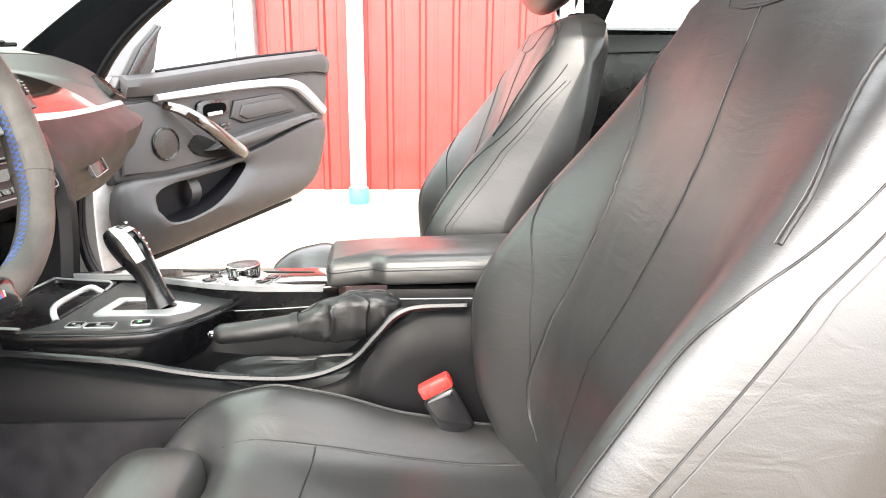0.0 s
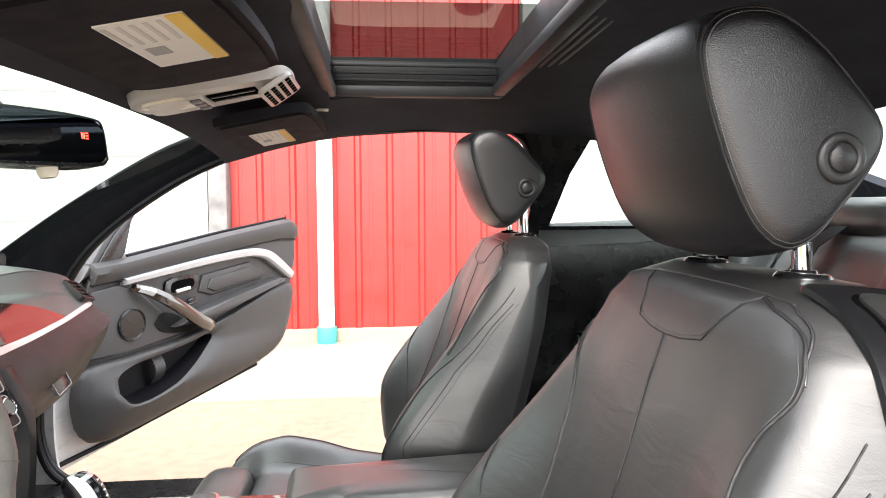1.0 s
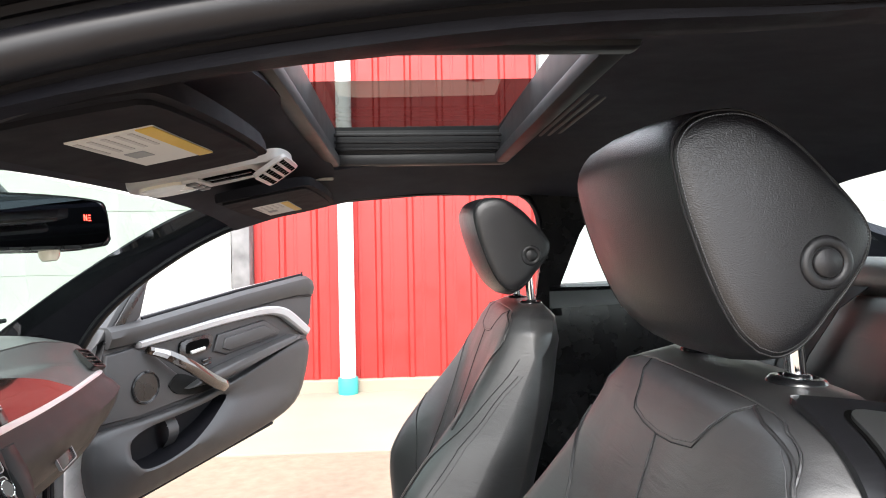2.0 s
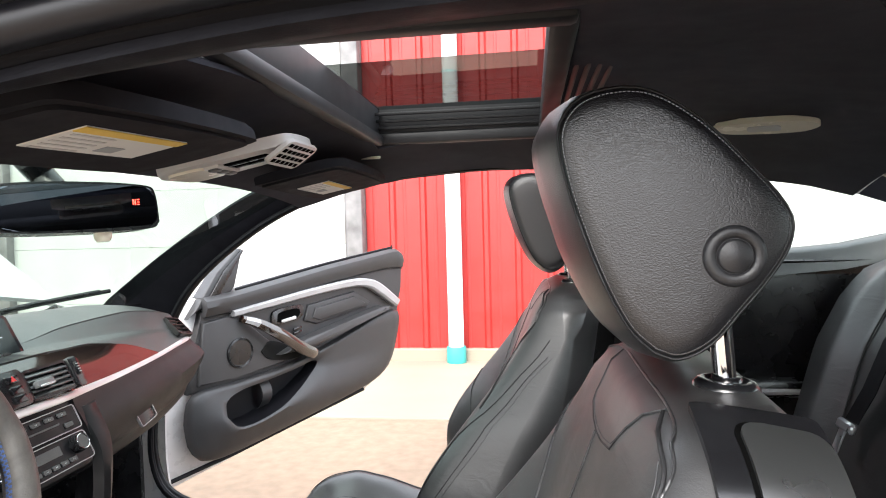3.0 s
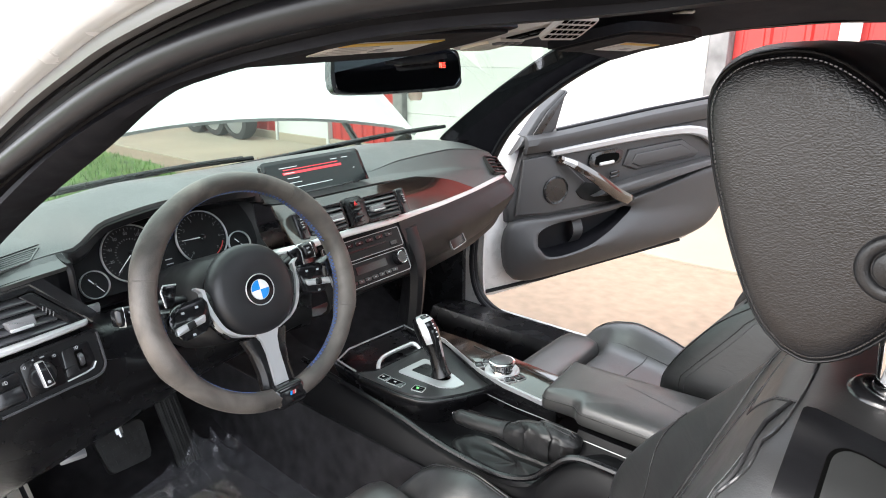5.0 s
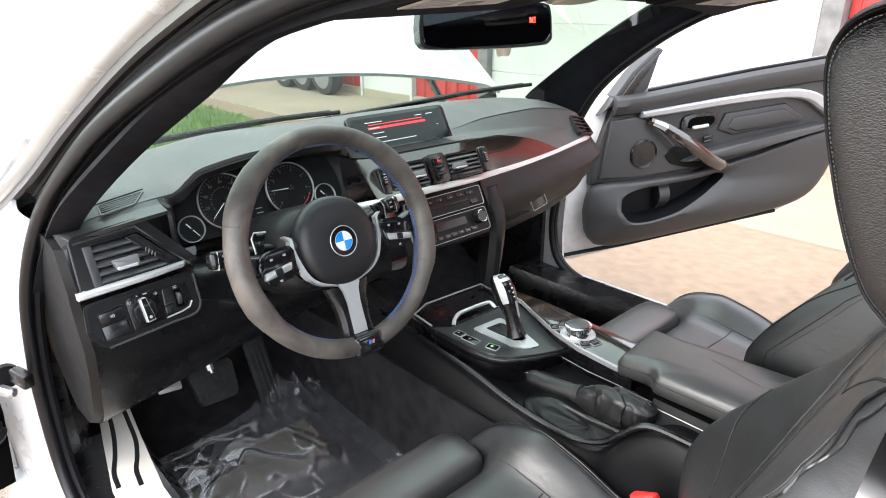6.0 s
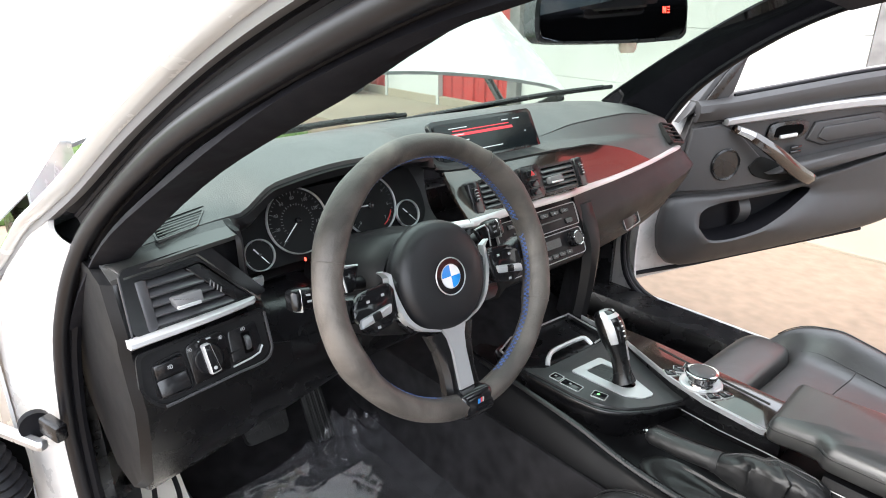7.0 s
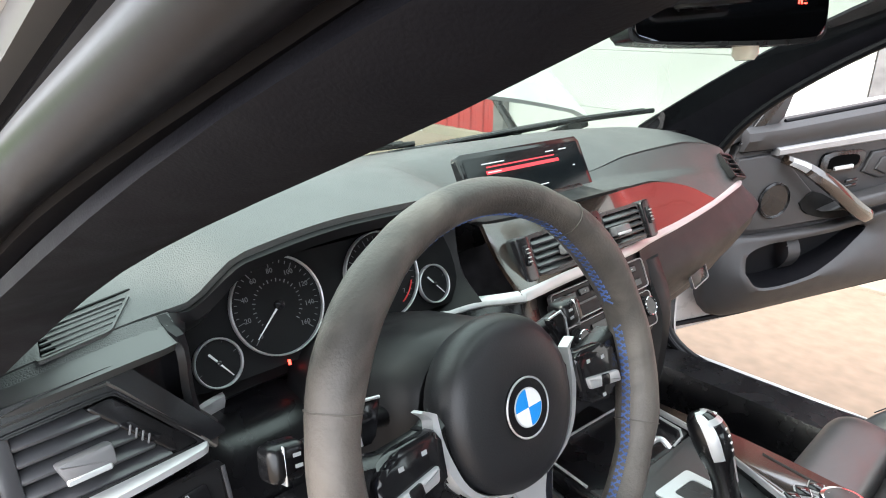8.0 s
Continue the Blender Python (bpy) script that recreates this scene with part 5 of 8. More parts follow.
lamp_icon(-0.043, 0.007, 0.0072, 0.0045)
lamp_icon(-0.0175, 0.0165, 0.0047, 0.0037)
lamp_icon(0.020, 0.0185, 0.0047, 0.0037)
lamp_icon(0.049, 0.0185, 0.0035, 0.0042)
for x, w in ((-0.0055, 0.0018), (0.006, 0.0055)):
    lp("mark", box(w, 0.0017, 0.0005, m=Matrix.Translation((x, 0.0225, 0.0047))), DIM_MARK)
dpart("lower_seam", tube(spline([(-0.168, -0.70, 0.665), (-0.160, -0.69, 0.65), (-0.161, -0.55, 0.672), (-0.165, -0.45, 0.668), (-0.176, -0.35, 0.66)], 30), 0.0022, 6), SEAM)
kb = []
for y in np.linspace(-0.692, -0.16, 24):
    zb = np.interp(y, (-0.69, -0.5, -0.36, -0.16), (0.528, 0.560, 0.588, 0.61))
    kb.append(spline([tuple(dash(y, 9)), (-0.157, y, 0.70), (-0.161, y, 0.655), (-0.185, y, zb + 0.05), (-0.235, y, zb + 0.012), (-0.285, y, zb), (-0.36, y, zb + 0.004)], 14))
dpart("knee_bolster", sheet(kb, 0.006), PLASTIC, "black knee bolster")
dpart("knee_seam", tube(spline([(-0.240, -0.683, 0.552), (-0.180, -0.684, 0.590), (-0.1585, -0.682, 0.650), (-0.1570, -0.675, 0.672), (-0.1560, -0.655, 0.678), (-0.1565, -0.60, 0.670), (-0.1585, -0.53, 0.660), (-0.160, -0.48, 0.654)], 40), 0.0016, 6), SEAM)

# ---------------------------------------------------------------- instrument cluster
cm = axes((-0.247, -0.369, 0.836), (0, 1, 0), (-0.40, 0, 1))
clu = thing("instrument_cluster", "black instrument cluster with four silver-ringed dials", "instruments", turn=cm)
part("back_plate", slab(rounded(0.345, 0.098, 0.03), 0.004, m=Matrix.Translation((0, 0, -0.006))), DIAL, clu)


def gauge(x, y, r, a0, a1, ticks, needle, words=(), tail=0.0):
    g = part("dial", spin([(0, 0), (r, 0), (r, 0.002), (0, 0.002)], 48, Matrix.Translation((x, y, 0))), DIAL, clu, "black dial with white marks")
    part("ring", spin([(r - 0.0012, 0.001), (r + 0.0004, 0.001), (r + 0.0004, 0.006), (r - 0.0004, 0.0068), (r - 0.0012, 0.006), (r - 0.0012, 0.001)], 48, Matrix.Translation((x, y, 0))), SILVER, g, "silver bezel ring")
    bars = bmesh.new()
    for k in range(ticks):
        a = radians(a0 + (a1 - a0) * k / (ticks - 1))
        ln = 0.13 * r if k % 4 == 0 else 0.06 * r
        m = Matrix.Translation((x, y, 0.0025)) @ Matrix.Rotation(a, 4, "Z") @ Matrix.Translation((r * 0.90 - ln / 2, 0, 0)) @ Matrix.Diagonal((ln, 0.013 * r, 0.0008, 1))
        bmesh.ops.create_cube(bars, size=1, matrix=m)
    part("tick_marks", bars, GAUGE_MARK, g)
    for w, a in words:
        q = radians(a)
        text(w, r * 0.145, GAUGE_MARK, Matrix.Translation((x + 0.70 * r * math.cos(q), y + 0.70 * r * math.sin(q), 0.0028)), g, "numeral")
    a = radians(needle)
    part("needle", tube([(x - tail * r * math.cos(a), y - tail * r * math.sin(a), 0.005), (x + 0.80 * r * math.cos(a), y + 0.80 * r * math.sin(a), 0.005)], [0.0011, 0.0005], 6), WHITE_MARK, g)
    part("hub", spin([(0, 0.003), (0.10 * r, 0.003), (0.10 * r, 0.007), (0, 0.008)], 16, Matrix.Translation((x, y, 0))), GLOSS, g)


gauge(-0.064, 0.006, 0.0465, 225, -45, 33, 222, [(str(20 * k), 225 - 270 * k / 8) for k in range(9)])
gauge(0.058, 0.004, 0.0465, 225, -45, 29, 178, [(str(k), 225 - 270 * k / 7) for k in range(8)])
gauge(-0.131, -0.027, 0.0215, 200, 20, 5, -55, tail=0.55)
gauge(0.123, -0.022, 0.0215, 200, 20, 5, -50, tail=0.55)
arc = [(0.058 + 0.038 * math.cos(radians(a)), 0.004 + 0.038 * math.sin(radians(a)), 0.0035) for a in range(-62, -18, 4)]
part("red_zone", tube(arc, 0.0009, 5), RED_PRINT, clu)
inner = bmesh.new()
for k in range(27):
    a = radians(225 - 270 * k / 26)
    bmesh.ops.create_cube(inner, size=1, matrix=Matrix.Translation((-0.064 + 0.0235 * math.cos(a), 0.006 + 0.0235 * math.sin(a), 0.0025)) @ Matrix.Rotation(a, 4, "Z") @ Matrix.Diagonal((0.0016 if k % 2 else 0.0032, 0.0008, 0.0006, 1)))
part("inner_scale", inner, GAUGE_MARK, clu)
part("warning_light", box(0.0025, 0.005, 0.001, m=Matrix.Translation((-0.066, -0.0485, 0.0))), RED_GLOW, clu, "glowing red warning lamp")
for x, y, w in ((-0.008, -0.018, 0.02), (-0.008, -0.026, 0.02), (0.0, -0.038, 0.03)):
    part("text_line", box(w * 0.6, 0.0016, 0.0006, m=Matrix.Translation((x, y, -0.0012))), DIM_MARK, clu)

# ---------------------------------------------------------------- steering wheel
TILT = radians(19.4)
wm = axes((-0.0135, -0.3655, 0.8175), (0.011, 1, 0), (-math.sin(TILT), 0, math.cos(TILT))) @ Matrix.Diagonal((0.94, 0.94, 0.94, 1))
whl = thing("steering_wheel", "grey suede sport steering wheel with blue stitching", "steering wheel", turn=wm)
R = 0.171


def rim_r(a):
    """The rim's thickness: fuller at the thumb rests."""
    d = math.degrees(a)
    d = 180 - d if 90 < d <= 270 else (d - 360 if d > 270 else d)
    return 0.0170 + 0.0040 * float(np.interp(d, (-34, -24, -10, 14, 30, 48, 60), (0, 1.0, 0.7, 0.5, 1.0, 0.7, 0)))


ring = []
for k in range(96):
    a = 2 * math.pi * k / 96
    rr = rim_r(a) + 0.0006 * noise.noise(Vector((6 * math.cos(a), 6 * math.sin(a), 2)))
    ring.append([((R + 0.92 * rr * math.cos(b)) * math.cos(a), (R + 0.92 * rr * math.cos(b)) * math.sin(a), 1.05 * rr * math.sin(b)) for b in (2 * math.pi * j / 16 for j in range(16))])
ring.append(ring[0])
bm = loft(ring, caps=False)
bmesh.ops.remove_doubles(bm, verts=bm.verts[:], dist=1e-6)
part("rim", bm, SUEDE, whl, "grey suede rim")
for a in (52, 160, 334):
    t = radians(a)
    c = [((R + 0.94 * rim_r(t) * math.cos(b)) * math.cos(t), (R + 0.94 * rim_r(t) * math.cos(b)) * math.sin(t), 1.07 * rim_r(t) * math.sin(b)) for b in (2 * math.pi * j / 18 for j in range(18))]
    part("rim_seam", tube(c, 0.0006, 5, closed=True), SUEDE, whl)
st = bmesh.new()
for k in range(300):
    a = 2 * math.pi * k / 300
    if 250 < math.degrees(a) < 290 or 8 < math.degrees(a) < 18 or 162 < math.degrees(a) < 172:
        continue
    r = R - 0.93 * rim_r(a)
    m = Matrix.Rotation(a, 4, "Z") @ pose(r + 0.0008, 0, 0.0, 0, 0, 0) @ Matrix.Rotation(radians(35 if k % 2 else -35), 4, "X") @ Matrix.Diagonal((0.0018, 0.0015, 0.0105, 1))
    bmesh.ops.create_cube(st, size=1, matrix=m)
tagged(part("stitching", st, BLUE_THREAD, whl), "blue cross stitching inside the rim", kind="stuff")
# airbag hub
hub = []
for f, z in ((0.90, -0.040), (1.0, -0.024), (1.0, -0.013), (0.975, -0.004), (0.92, 0.002), (0.80, 0.0065), (0.6, 0.0090), (0.36, 0.0098), (0.30, 0.0090), (0.02, 0.0090)):
    row = []
    for k in range(40):
        a = 2 * math.pi * k / 40
        c, s = math.cos(a), math.sin(a)
        rx, ry = 0.0715, (0.0745 if s > 0 else 0.0715)
        e = 2.12
        q = (abs(c) ** e + abs(s) ** e) ** (-1 / e)
        row.append((f * rx * q * c * (1 - 0.04 * max(0, -s)), f * ry * q * s, z))
    hub.append(row)
part("airbag_cover", loft(hub), HUB_BLACK, whl, "black padded airbag cover", 60)
# roundel: plain rings and quarters in its colours
em = part("roundel", spin([(0.0, 0.007), (0.0245, 0.007), (0.0245, 0.0105), (0.0235, 0.0120), (0.0, 0.0120)], 40), GLOSS, whl, "round badge with blue and white quarters")
part("ring", spin([(0.0232, 0.0115), (0.0246, 0.0115), (0.0248, 0.0122), (0.0242, 0.0128), (0.0232, 0.0124), (0.0232, 0.0115)], 40), SILVER, em)
part("ring", spin([(0.0150, 0.0118), (0.0160, 0.0118), (0.0157, 0.0126), (0.0150, 0.0126), (0.0150, 0.0118)], 40), SILVER, em)
for k in range(4):
    o = [(0, 0)] + [(0.0150 * math.cos(radians(90 * k + 90 * j / 10)), 0.0150 * math.sin(radians(90 * k + 90 * j / 10))) for j in range(11)]
    part("quarter", slab(o, 0.0006, m=Matrix.Translation((0, 0, 0.0121))), WHITE_ENAMEL if k % 2 == 0 else BLUE_ENAMEL, em)
# spokes
for s in (-1, 1):
    sp_ = [[(s * x, y + dy, z) for dy, z in ((h, -0.030), (h, -0.016), (h * 0.7, -0.008), (-h * 0.7, -0.008), (-h, -0.016), (-h, -0.030))] for x, y, h in ((0.055, -0.006, 0.032), (0.085, -0.010, 0.021), (0.12, -0.008, 0.017), (0.160, 0.000, 0.018))]
    spk = part("side_spoke", loft(sp_), PLASTIC, whl, "black spoke with buttons")
    pm = Matrix.Translation((s * 0.112, -0.013, 0)) @ Matrix.Diagonal((1.28, 1.28, 1, 1)) @ Matrix.Translation((-s * 0.107, 0.004, 0))
    pad = slab(rounded_poly([(s * 0.085, -0.019), (s * 0.083, 0.019), (s * 0.120, 0.017), (s * 0.134, 0.003), (s * 0.120, -0.025)][::s], 0.008, 4), 0.010, 0.004, m=pm @ Matrix.Translation((0, 0, -0.010)))
    part("button_pad", pad, GLOSS, spk, "gloss black button pod")
    bar = slab(rounded_poly([(s * 0.090, -0.001), (s * 0.092, -0.010), (s * 0.128, -0.016), (s * 0.127, -0.007)][::s], 0.002, 2), 0.006, 0.002, m=pm @ Matrix.Translation((0, 0, -0.002)))
    part("button_bar", bar, SILVER, spk, "silver button bar")
    part("button", box(0.010, 0.008, 0.005, 0.0015, 2, m=pm @ pose(s * 0.109, -0.0085, 0.0025, 0, 0, s * -10)), PLASTIC, spk)
    for x, y in ((0.097, 0.009), (0.114, 0.007), (0.108, -0.0195)):
        part("mark", box(0.0036, 0.0026, 0.0005, m=pm @ Matrix.Translation((s * x, y, 0.0003))), DIM_MARK, spk)
    # thin silver blade from the side spoke round to the lower one
    edge = [(s * 0.090, 0.030), (s * 0.083, 0.0265)] + [tuple(q) for q in spline([(s * 0.0785, 0.0235), (s * 0.0775, 0.003), (s * 0.0725, -0.018), (s * 0.0640, -0.039), (s * 0.048, -0.055), (s * 0.020, -0.066)], 18)]
    rows = []
    for i, (x, y) in enumerate(edge):
        w = np.interp(i, (0, 2, 5, 14, 19), (0.0020, 0.0055, 0.0085, 0.0050, 0.0045))
        rows.append([(x, y, -0.014), (x, y, -0.003), (x + s * w * 0.8, y - w * 0.5, -0.004), (x + s * w, y - w * 0.7, -0.016)])
    part("silver_blade", loft(rows), SILVER, whl, "satin silver spoke trim")
    arm_ = [[(s * x, y + dy, z) for dy, z in ((h, -0.030), (h, -0.012), (-h, -0.012), (-h, -0.030))] for x, y, h in ((0.058, -0.030, 0.030), (0.074, -0.010, 0.024), (0.086, -0.008, 0.020))]
    part("spoke_root", loft(arm_), PLASTIC, spk)
    pd_o = [(s * 0.1255, 0.038), (s * 0.120, 0.0457), (s * 0.099, 0.0425), (s * 0.113, 0.0118), (s * 0.1243, 0.0108)][::-s]
    pdl = part("shift_paddle", slab(rounded_poly(pd_o, 0.004, 3), 0.005, 0.002, m=Matrix.Translation((0, 0, -0.043))), GLOSS, whl, "black shift paddle with silver edge")
    part("paddle_edge", tube([(s * 0.1245, 0.013, -0.0385), (s * 0.1255, 0.037, -0.0385), (s * 0.1205, 0.0448, -0.0385), (s * 0.101, 0.0420, -0.0385)], 0.0014, 6), SILVER, pdl)
low = [[(x * w, y, z) for x, z in ((-1, -0.024), (-1, -0.012), (-0.75, -0.006), (0.75, -0.006), (1, -0.012), (1, -0.024))] for y, w in ((-0.070, 0.040), (-0.095, 0.031), (-0.13, 0.027), (-0.166, 0.030))]
ls_ = part("lower_spoke", loft(low), PLASTIC, whl)
sv_ = [[(x * w, y, z) for x, z in ((-1, -0.008), (-0.9, -0.002), (0.9, -0.002), (1, -0.008))] for y, w in ((-0.060, 0.027), (-0.067, 0.022), (-0.080, 0.0155), (-0.10, 0.0125), (-0.152, 0.0130))]
part("silver_face", loft(sv_), SILVER, ls_, "satin silver lower spoke face")
bdg = part("badge_sleeve", box(0.056, 0.036, 0.036, 0.010, 3, m=Matrix.Translation((0.0, -0.171, 0.0))), GLOSS, whl, "gloss black lower rim sleeve")
for x, mt in ((-0.006, BLUE_ENAMEL), (-0.001, BLUE_THREAD), (0.004, RED_PLASTIC), (0.010, SILVER)):
    part("badge_bar", box(0.0022, 0.006, 0.0006, m=pose(x * 0.5, -0.168, 0.0181, 0, 0, -18)), mt, bdg)
col = [[(x, y, z) for x, y in rounded(0.150 * f, 0.135 * f, 0.055, 6, 0, -0.004)] for z, f in ((-0.046, 0.88), (-0.055, 0.98), (-0.075, 1.04), (-0.14, 1.10), (-0.24, 1.06))]
part("column_shroud", loft(col), MATT_BLACK, whl, "black steering column shroud")
for s in (-1, 1):
    ex, ey, ez = (0.172, 0.018, -0.070) if s < 0 else (0.155, 0.034, -0.062)
    stk = part("stalk", tube(spline([(s * 0.05, 0.006, -0.075), (s * 0.10, 0.016, -0.078), (s * (ex - 0.012), ey - 0.002, ez)], 12), [float(q) for q in np.linspace(0.008, 0.0095, 12)], 12), PLASTIC, whl, "black column stalk")
    part("stalk_end", box(0.030, 0.028, 0.026, 0.007, 3, m=pose(s * ex, ey, ez, 0, 0, s * 7)), PLASTIC, stk)
    part("stalk_ring", box(0.002, 0.0284, 0.0264, 0.001, 1, m=pose(s * (ex + 0.004), ey - 0.001, ez, 0, 0, s * 7)), SILVER, stk)
    for q in (-0.004, 0.004):
        part("mark", box(0.006, 0.0026, 0.0005, m=pose(s * (ex - 0.006), ey + q, ez + 0.0132, 0, 0, s * 7)), DIM_MARK, stk)

# ---------------------------------------------------------------- centre console
con = thing("centre_console", "black centre console with dark wood and silver edging", "console", (0.1, 0, 0.3))


def cpart(name, bm, mat, label="", parent=None, sharp=38):
    return part(name, shift(bm, Matrix.Translation((-0.1, 0, -0.3))), mat, parent or con, label, sharp)


# flank and base
bs = []
for x, zl, yl, zr, yr in ((-0.24, 0.520, -0.118, 0.500, 0.125), (-0.10, 0.508, -0.118, 0.500, 0.130), (0.02, 0.490, -0.118, 0.500, 0.128), (0.12, 0.474, -0.116, 0.505, 0.125), (0.22, 0.466, -0.114, 0.520, 0.120), (0.30, 0.478, -0.112, 0.530, 0.118), (0.35, 0.534, -0.110, 0.540, 0.115), (0.40, 0.564, -0.106, 0.55, 0.115), (0.46, 0.567, -0.106, 0.555, 0.115), (0.75, 0.568, -0.106, 0.56, 0.115)):
    bs.append([(x, yl - 0.022, 0.22), (x, yl - 0.014, zl - 0.06), (x, yl - 0.004, zl - 0.012), (x, yl + 0.008, zl - 0.004), (x, -0.06, zl - 0.008), (x, -0.022, min(zl, zr - 0.01)), (x, -0.012, zr - 0.008), (x, 0.02, zr - 0.004), (x, yr - 0.01, zr), (x, yr, zr - 0.012), (x, yr + 0.012, 0.22)])
cols = [spline([r[k] for r in bs], 60) for k in range(11)]
cpart("base", loft([[cols[k][i] for k in range(11)] for i in range(60)]), CONSOLE, "black console body", sharp=50)
cpart("tunnel_carpet", sheet([[(x, -0.139, 0.432), (x, -0.141, 0.40), (x, -0.146, 0.30), (x, -0.158, 0.225), (x, -0.20, 0.208)] for x in np.linspace(-0.74, 0.46, 14)], 0.006), CARPET, "carpet on the side of the tunnel", sharp=60)
rim = spline([(-0.24, -0.124, 0.532), (-0.11, -0.122, 0.518), (0.03, -0.120, 0.503), (0.10, -0.119, 0.489), (0.16, -0.118, 0.481), (0.25, -0.116, 0.479), (0.31, -0.114, 0.499), (0.345, -0.112, 0.534), (0.368, -0.109, 0.558), (0.395, -0.106, 0.568), (0.46, -0.105, 0.570)], 60)
cpart("console_edge", tube(rim, 0.0055, 8), PLASTIC, "raised black console edge")
# shifter deck with a sunk tray at its front
dtilt = pose(0, 0, 0.5345, 0, 1.5, 0)
deck = [(-0.100, -0.104), (-0.060, -0.101), (0.007, -0.099), (0.050, -0.090), (0.080, -0.068), (0.105, -0.030), (0.122, 0.010), (0.131, 0.041), (0.105, 0.052), (0.030, 0.074), (-0.030, 0.096), (-0.066, 0.108), (-0.066, 0.056), (-0.072, -0.072)]
cpart("deck", slab(rounded_poly(deck, 0.008, 2), 0.012, 0.003, m=dtilt @ Matrix.Translation((0, 0, -0.008))), DECK, "satin black deck")
skirt_o = rounded_poly([(-0.185, -0.052), (-0.176, -0.100), (-0.100, -0.110), (0.007, -0.105), (0.055, -0.096), (0.087, -0.072), (0.112, -0.032), (0.129, 0.010), (0.138, 0.044), (0.105, 0.056), (0.030, 0.078), (-0.030, 0.100), (-0.175, 0.122)], 0.012, 2)
sk_c = np.mean(skirt_o, axis=0)
cpart("deck_side", loft([[(sk_c[0] + f * (x - sk_c[0]), sk_c[1] + f * (y - sk_c[1]), z - 0.026 * x) for x, y in skirt_o] for f, z in ((0.80, 0.470), (0.90, 0.490), (0.97, 0.512), (1.0, 0.527), (1.0, 0.531), (0.985, 0.534), (0.97, 0.5345))]), PLASTIC, "black shifter surround", sharp=60)
tr_o = rounded_poly([(-0.183, -0.050), (-0.172, 0.116), (-0.070, 0.104), (-0.066, 0.056), (-0.073, -0.075), (-0.100, -0.106), (-0.160, -0.100)], 0.006, 3)
tr_i = rounded_poly([(-0.178, -0.046), (-0.167, 0.109), (-0.078, 0.096), (-0.072, 0.055), (-0.079, -0.074), (-0.104, -0.100), (-0.157, -0.095)], 0.006, 3)
cpart("tray", shift(plate_ring(tr_o, tr_i, 0.034, 0.030), dtilt @ Matrix.Translation((0, 0, -0.029))), PLASTIC, "black open tray")
rim_t = [(-0.100, -0.104, 0.006), (-0.160, -0.098, 0.006), (-0.179, -0.050, 0.006), (-0.1695, 0.111, 0.006), (-0.080, 0.100, 0.006), (-0.070, 0.086, 0.006), (-0.068, 0.058, 0.005)]
cpart("tray_rim", shift(tube(rim_t, 0.0020, 6), dtilt), DOOR_SILVER, "silver tray edge")
cpart("tray_handle", shift(tube(spline([(-0.075, -0.067, 0.004), (-0.084, -0.055, 0.011), (-0.092, -0.030, 0.013), (-0.088, 0.040, 0.013), (-0.082, 0.050, 0.012), (-0.070, 0.052, 0.004)], 24), 0.0042, 8), dtilt), SILVER, "satin silver tray handle")
plate_o = rounded_poly([(x, y - 0.010) for x, y in [(-0.038, -0.040), (-0.032, 0.034), (0.010, 0.036), (0.092, 0.010), (0.086, -0.014), (0.062, -0.031), (0.010, -0.036)]], 0.006, 3)
plate_i = rounded_poly([(x, y - 0.010) for x, y in [(-0.022, -0.020), (-0.018, 0.022), (0.010, 0.024), (0.056, 0.014), (0.060, 0.000), (0.048, -0.014), (0.010, -0.018)]], 0.006, 3)
cpart("shifter_plate", shift(plate_ring(plate_o, plate_i, 0.0035), dtilt @ Matrix.Translation((0, 0, 0.003))), SILVER, "satin silver shifter plate")
cpart("boot_opening", slab(plate_i, 0.001, m=dtilt @ Matrix.Translation((0, 0, 0.0042))), PLASTIC)
for k, (x, y, w, a) in enumerate(((-0.043, -0.082, 0.018, 3), (-0.012, -0.082, 0.034, 5), (0.035, -0.070, 0.022, 14))):
    b = cpart("button", box(w, 0.016, 0.005, 0.0015, 2, m=dtilt @ pose(x, y, 0.0035, 0, 0, a)), GLOSS, "small black deck button")
    cpart("button_rim", shift(plate_ring(rounded(w + 0.003, 0.019, 0.003), rounded(w + 0.0005, 0.0165, 0.002), 0.0015), dtilt @ pose(x, y, 0.004, 0, 0, a)), SILVER)
    part("mark", shift(box(0.004, 0.004, 0.0004, m=dtilt @ pose(x - 0.002, y, 0.0062, 0, 0, a)), Matrix.Translation((-0.1, 0, -0.3))), GREEN_GLOW if k == 2 else DIM_MARK, b)
# gear lever
gear = thing("gear_lever", "silver and black electronic gear lever on the console", "gear lever", (0.026, -0.006, 0.540))
gl_ = [(0.012, 0, -0.002, 0.0140, 0.0120), (0.010, 0, 0.012, 0.0112, 0.0100), (0.006, 0, 0.032, 0.0105, 0.0095), (0.000, 0, 0.052, 0.0120, 0.0110), (-0.008, 0, 0.072, 0.0152, 0.0142), (-0.015, 0, 0.090, 0.0172, 0.0155), (-0.022, 0, 0.104, 0.0160, 0.0148), (-0.029, 0, 0.113, 0.0105, 0.0112), (-0.033, 0, 0.115, 0.004, 0.005)]
gp = spline([(x - 0.014 * z / 0.115, y, z * 0.95, a * (1.42 - 2.2 * z), b * (1.50 - 2.0 * z)) for x, y, z, a, b in gl_], 34)
part("stem", loft([[(x + a * math.cos(t), y + b * math.sin(t), z + 0.45 * a * math.cos(t)) for t in (2 * math.pi * k / 16 for k in range(16))] for x, y, z, a, b in gp]), PLASTIC, gear)


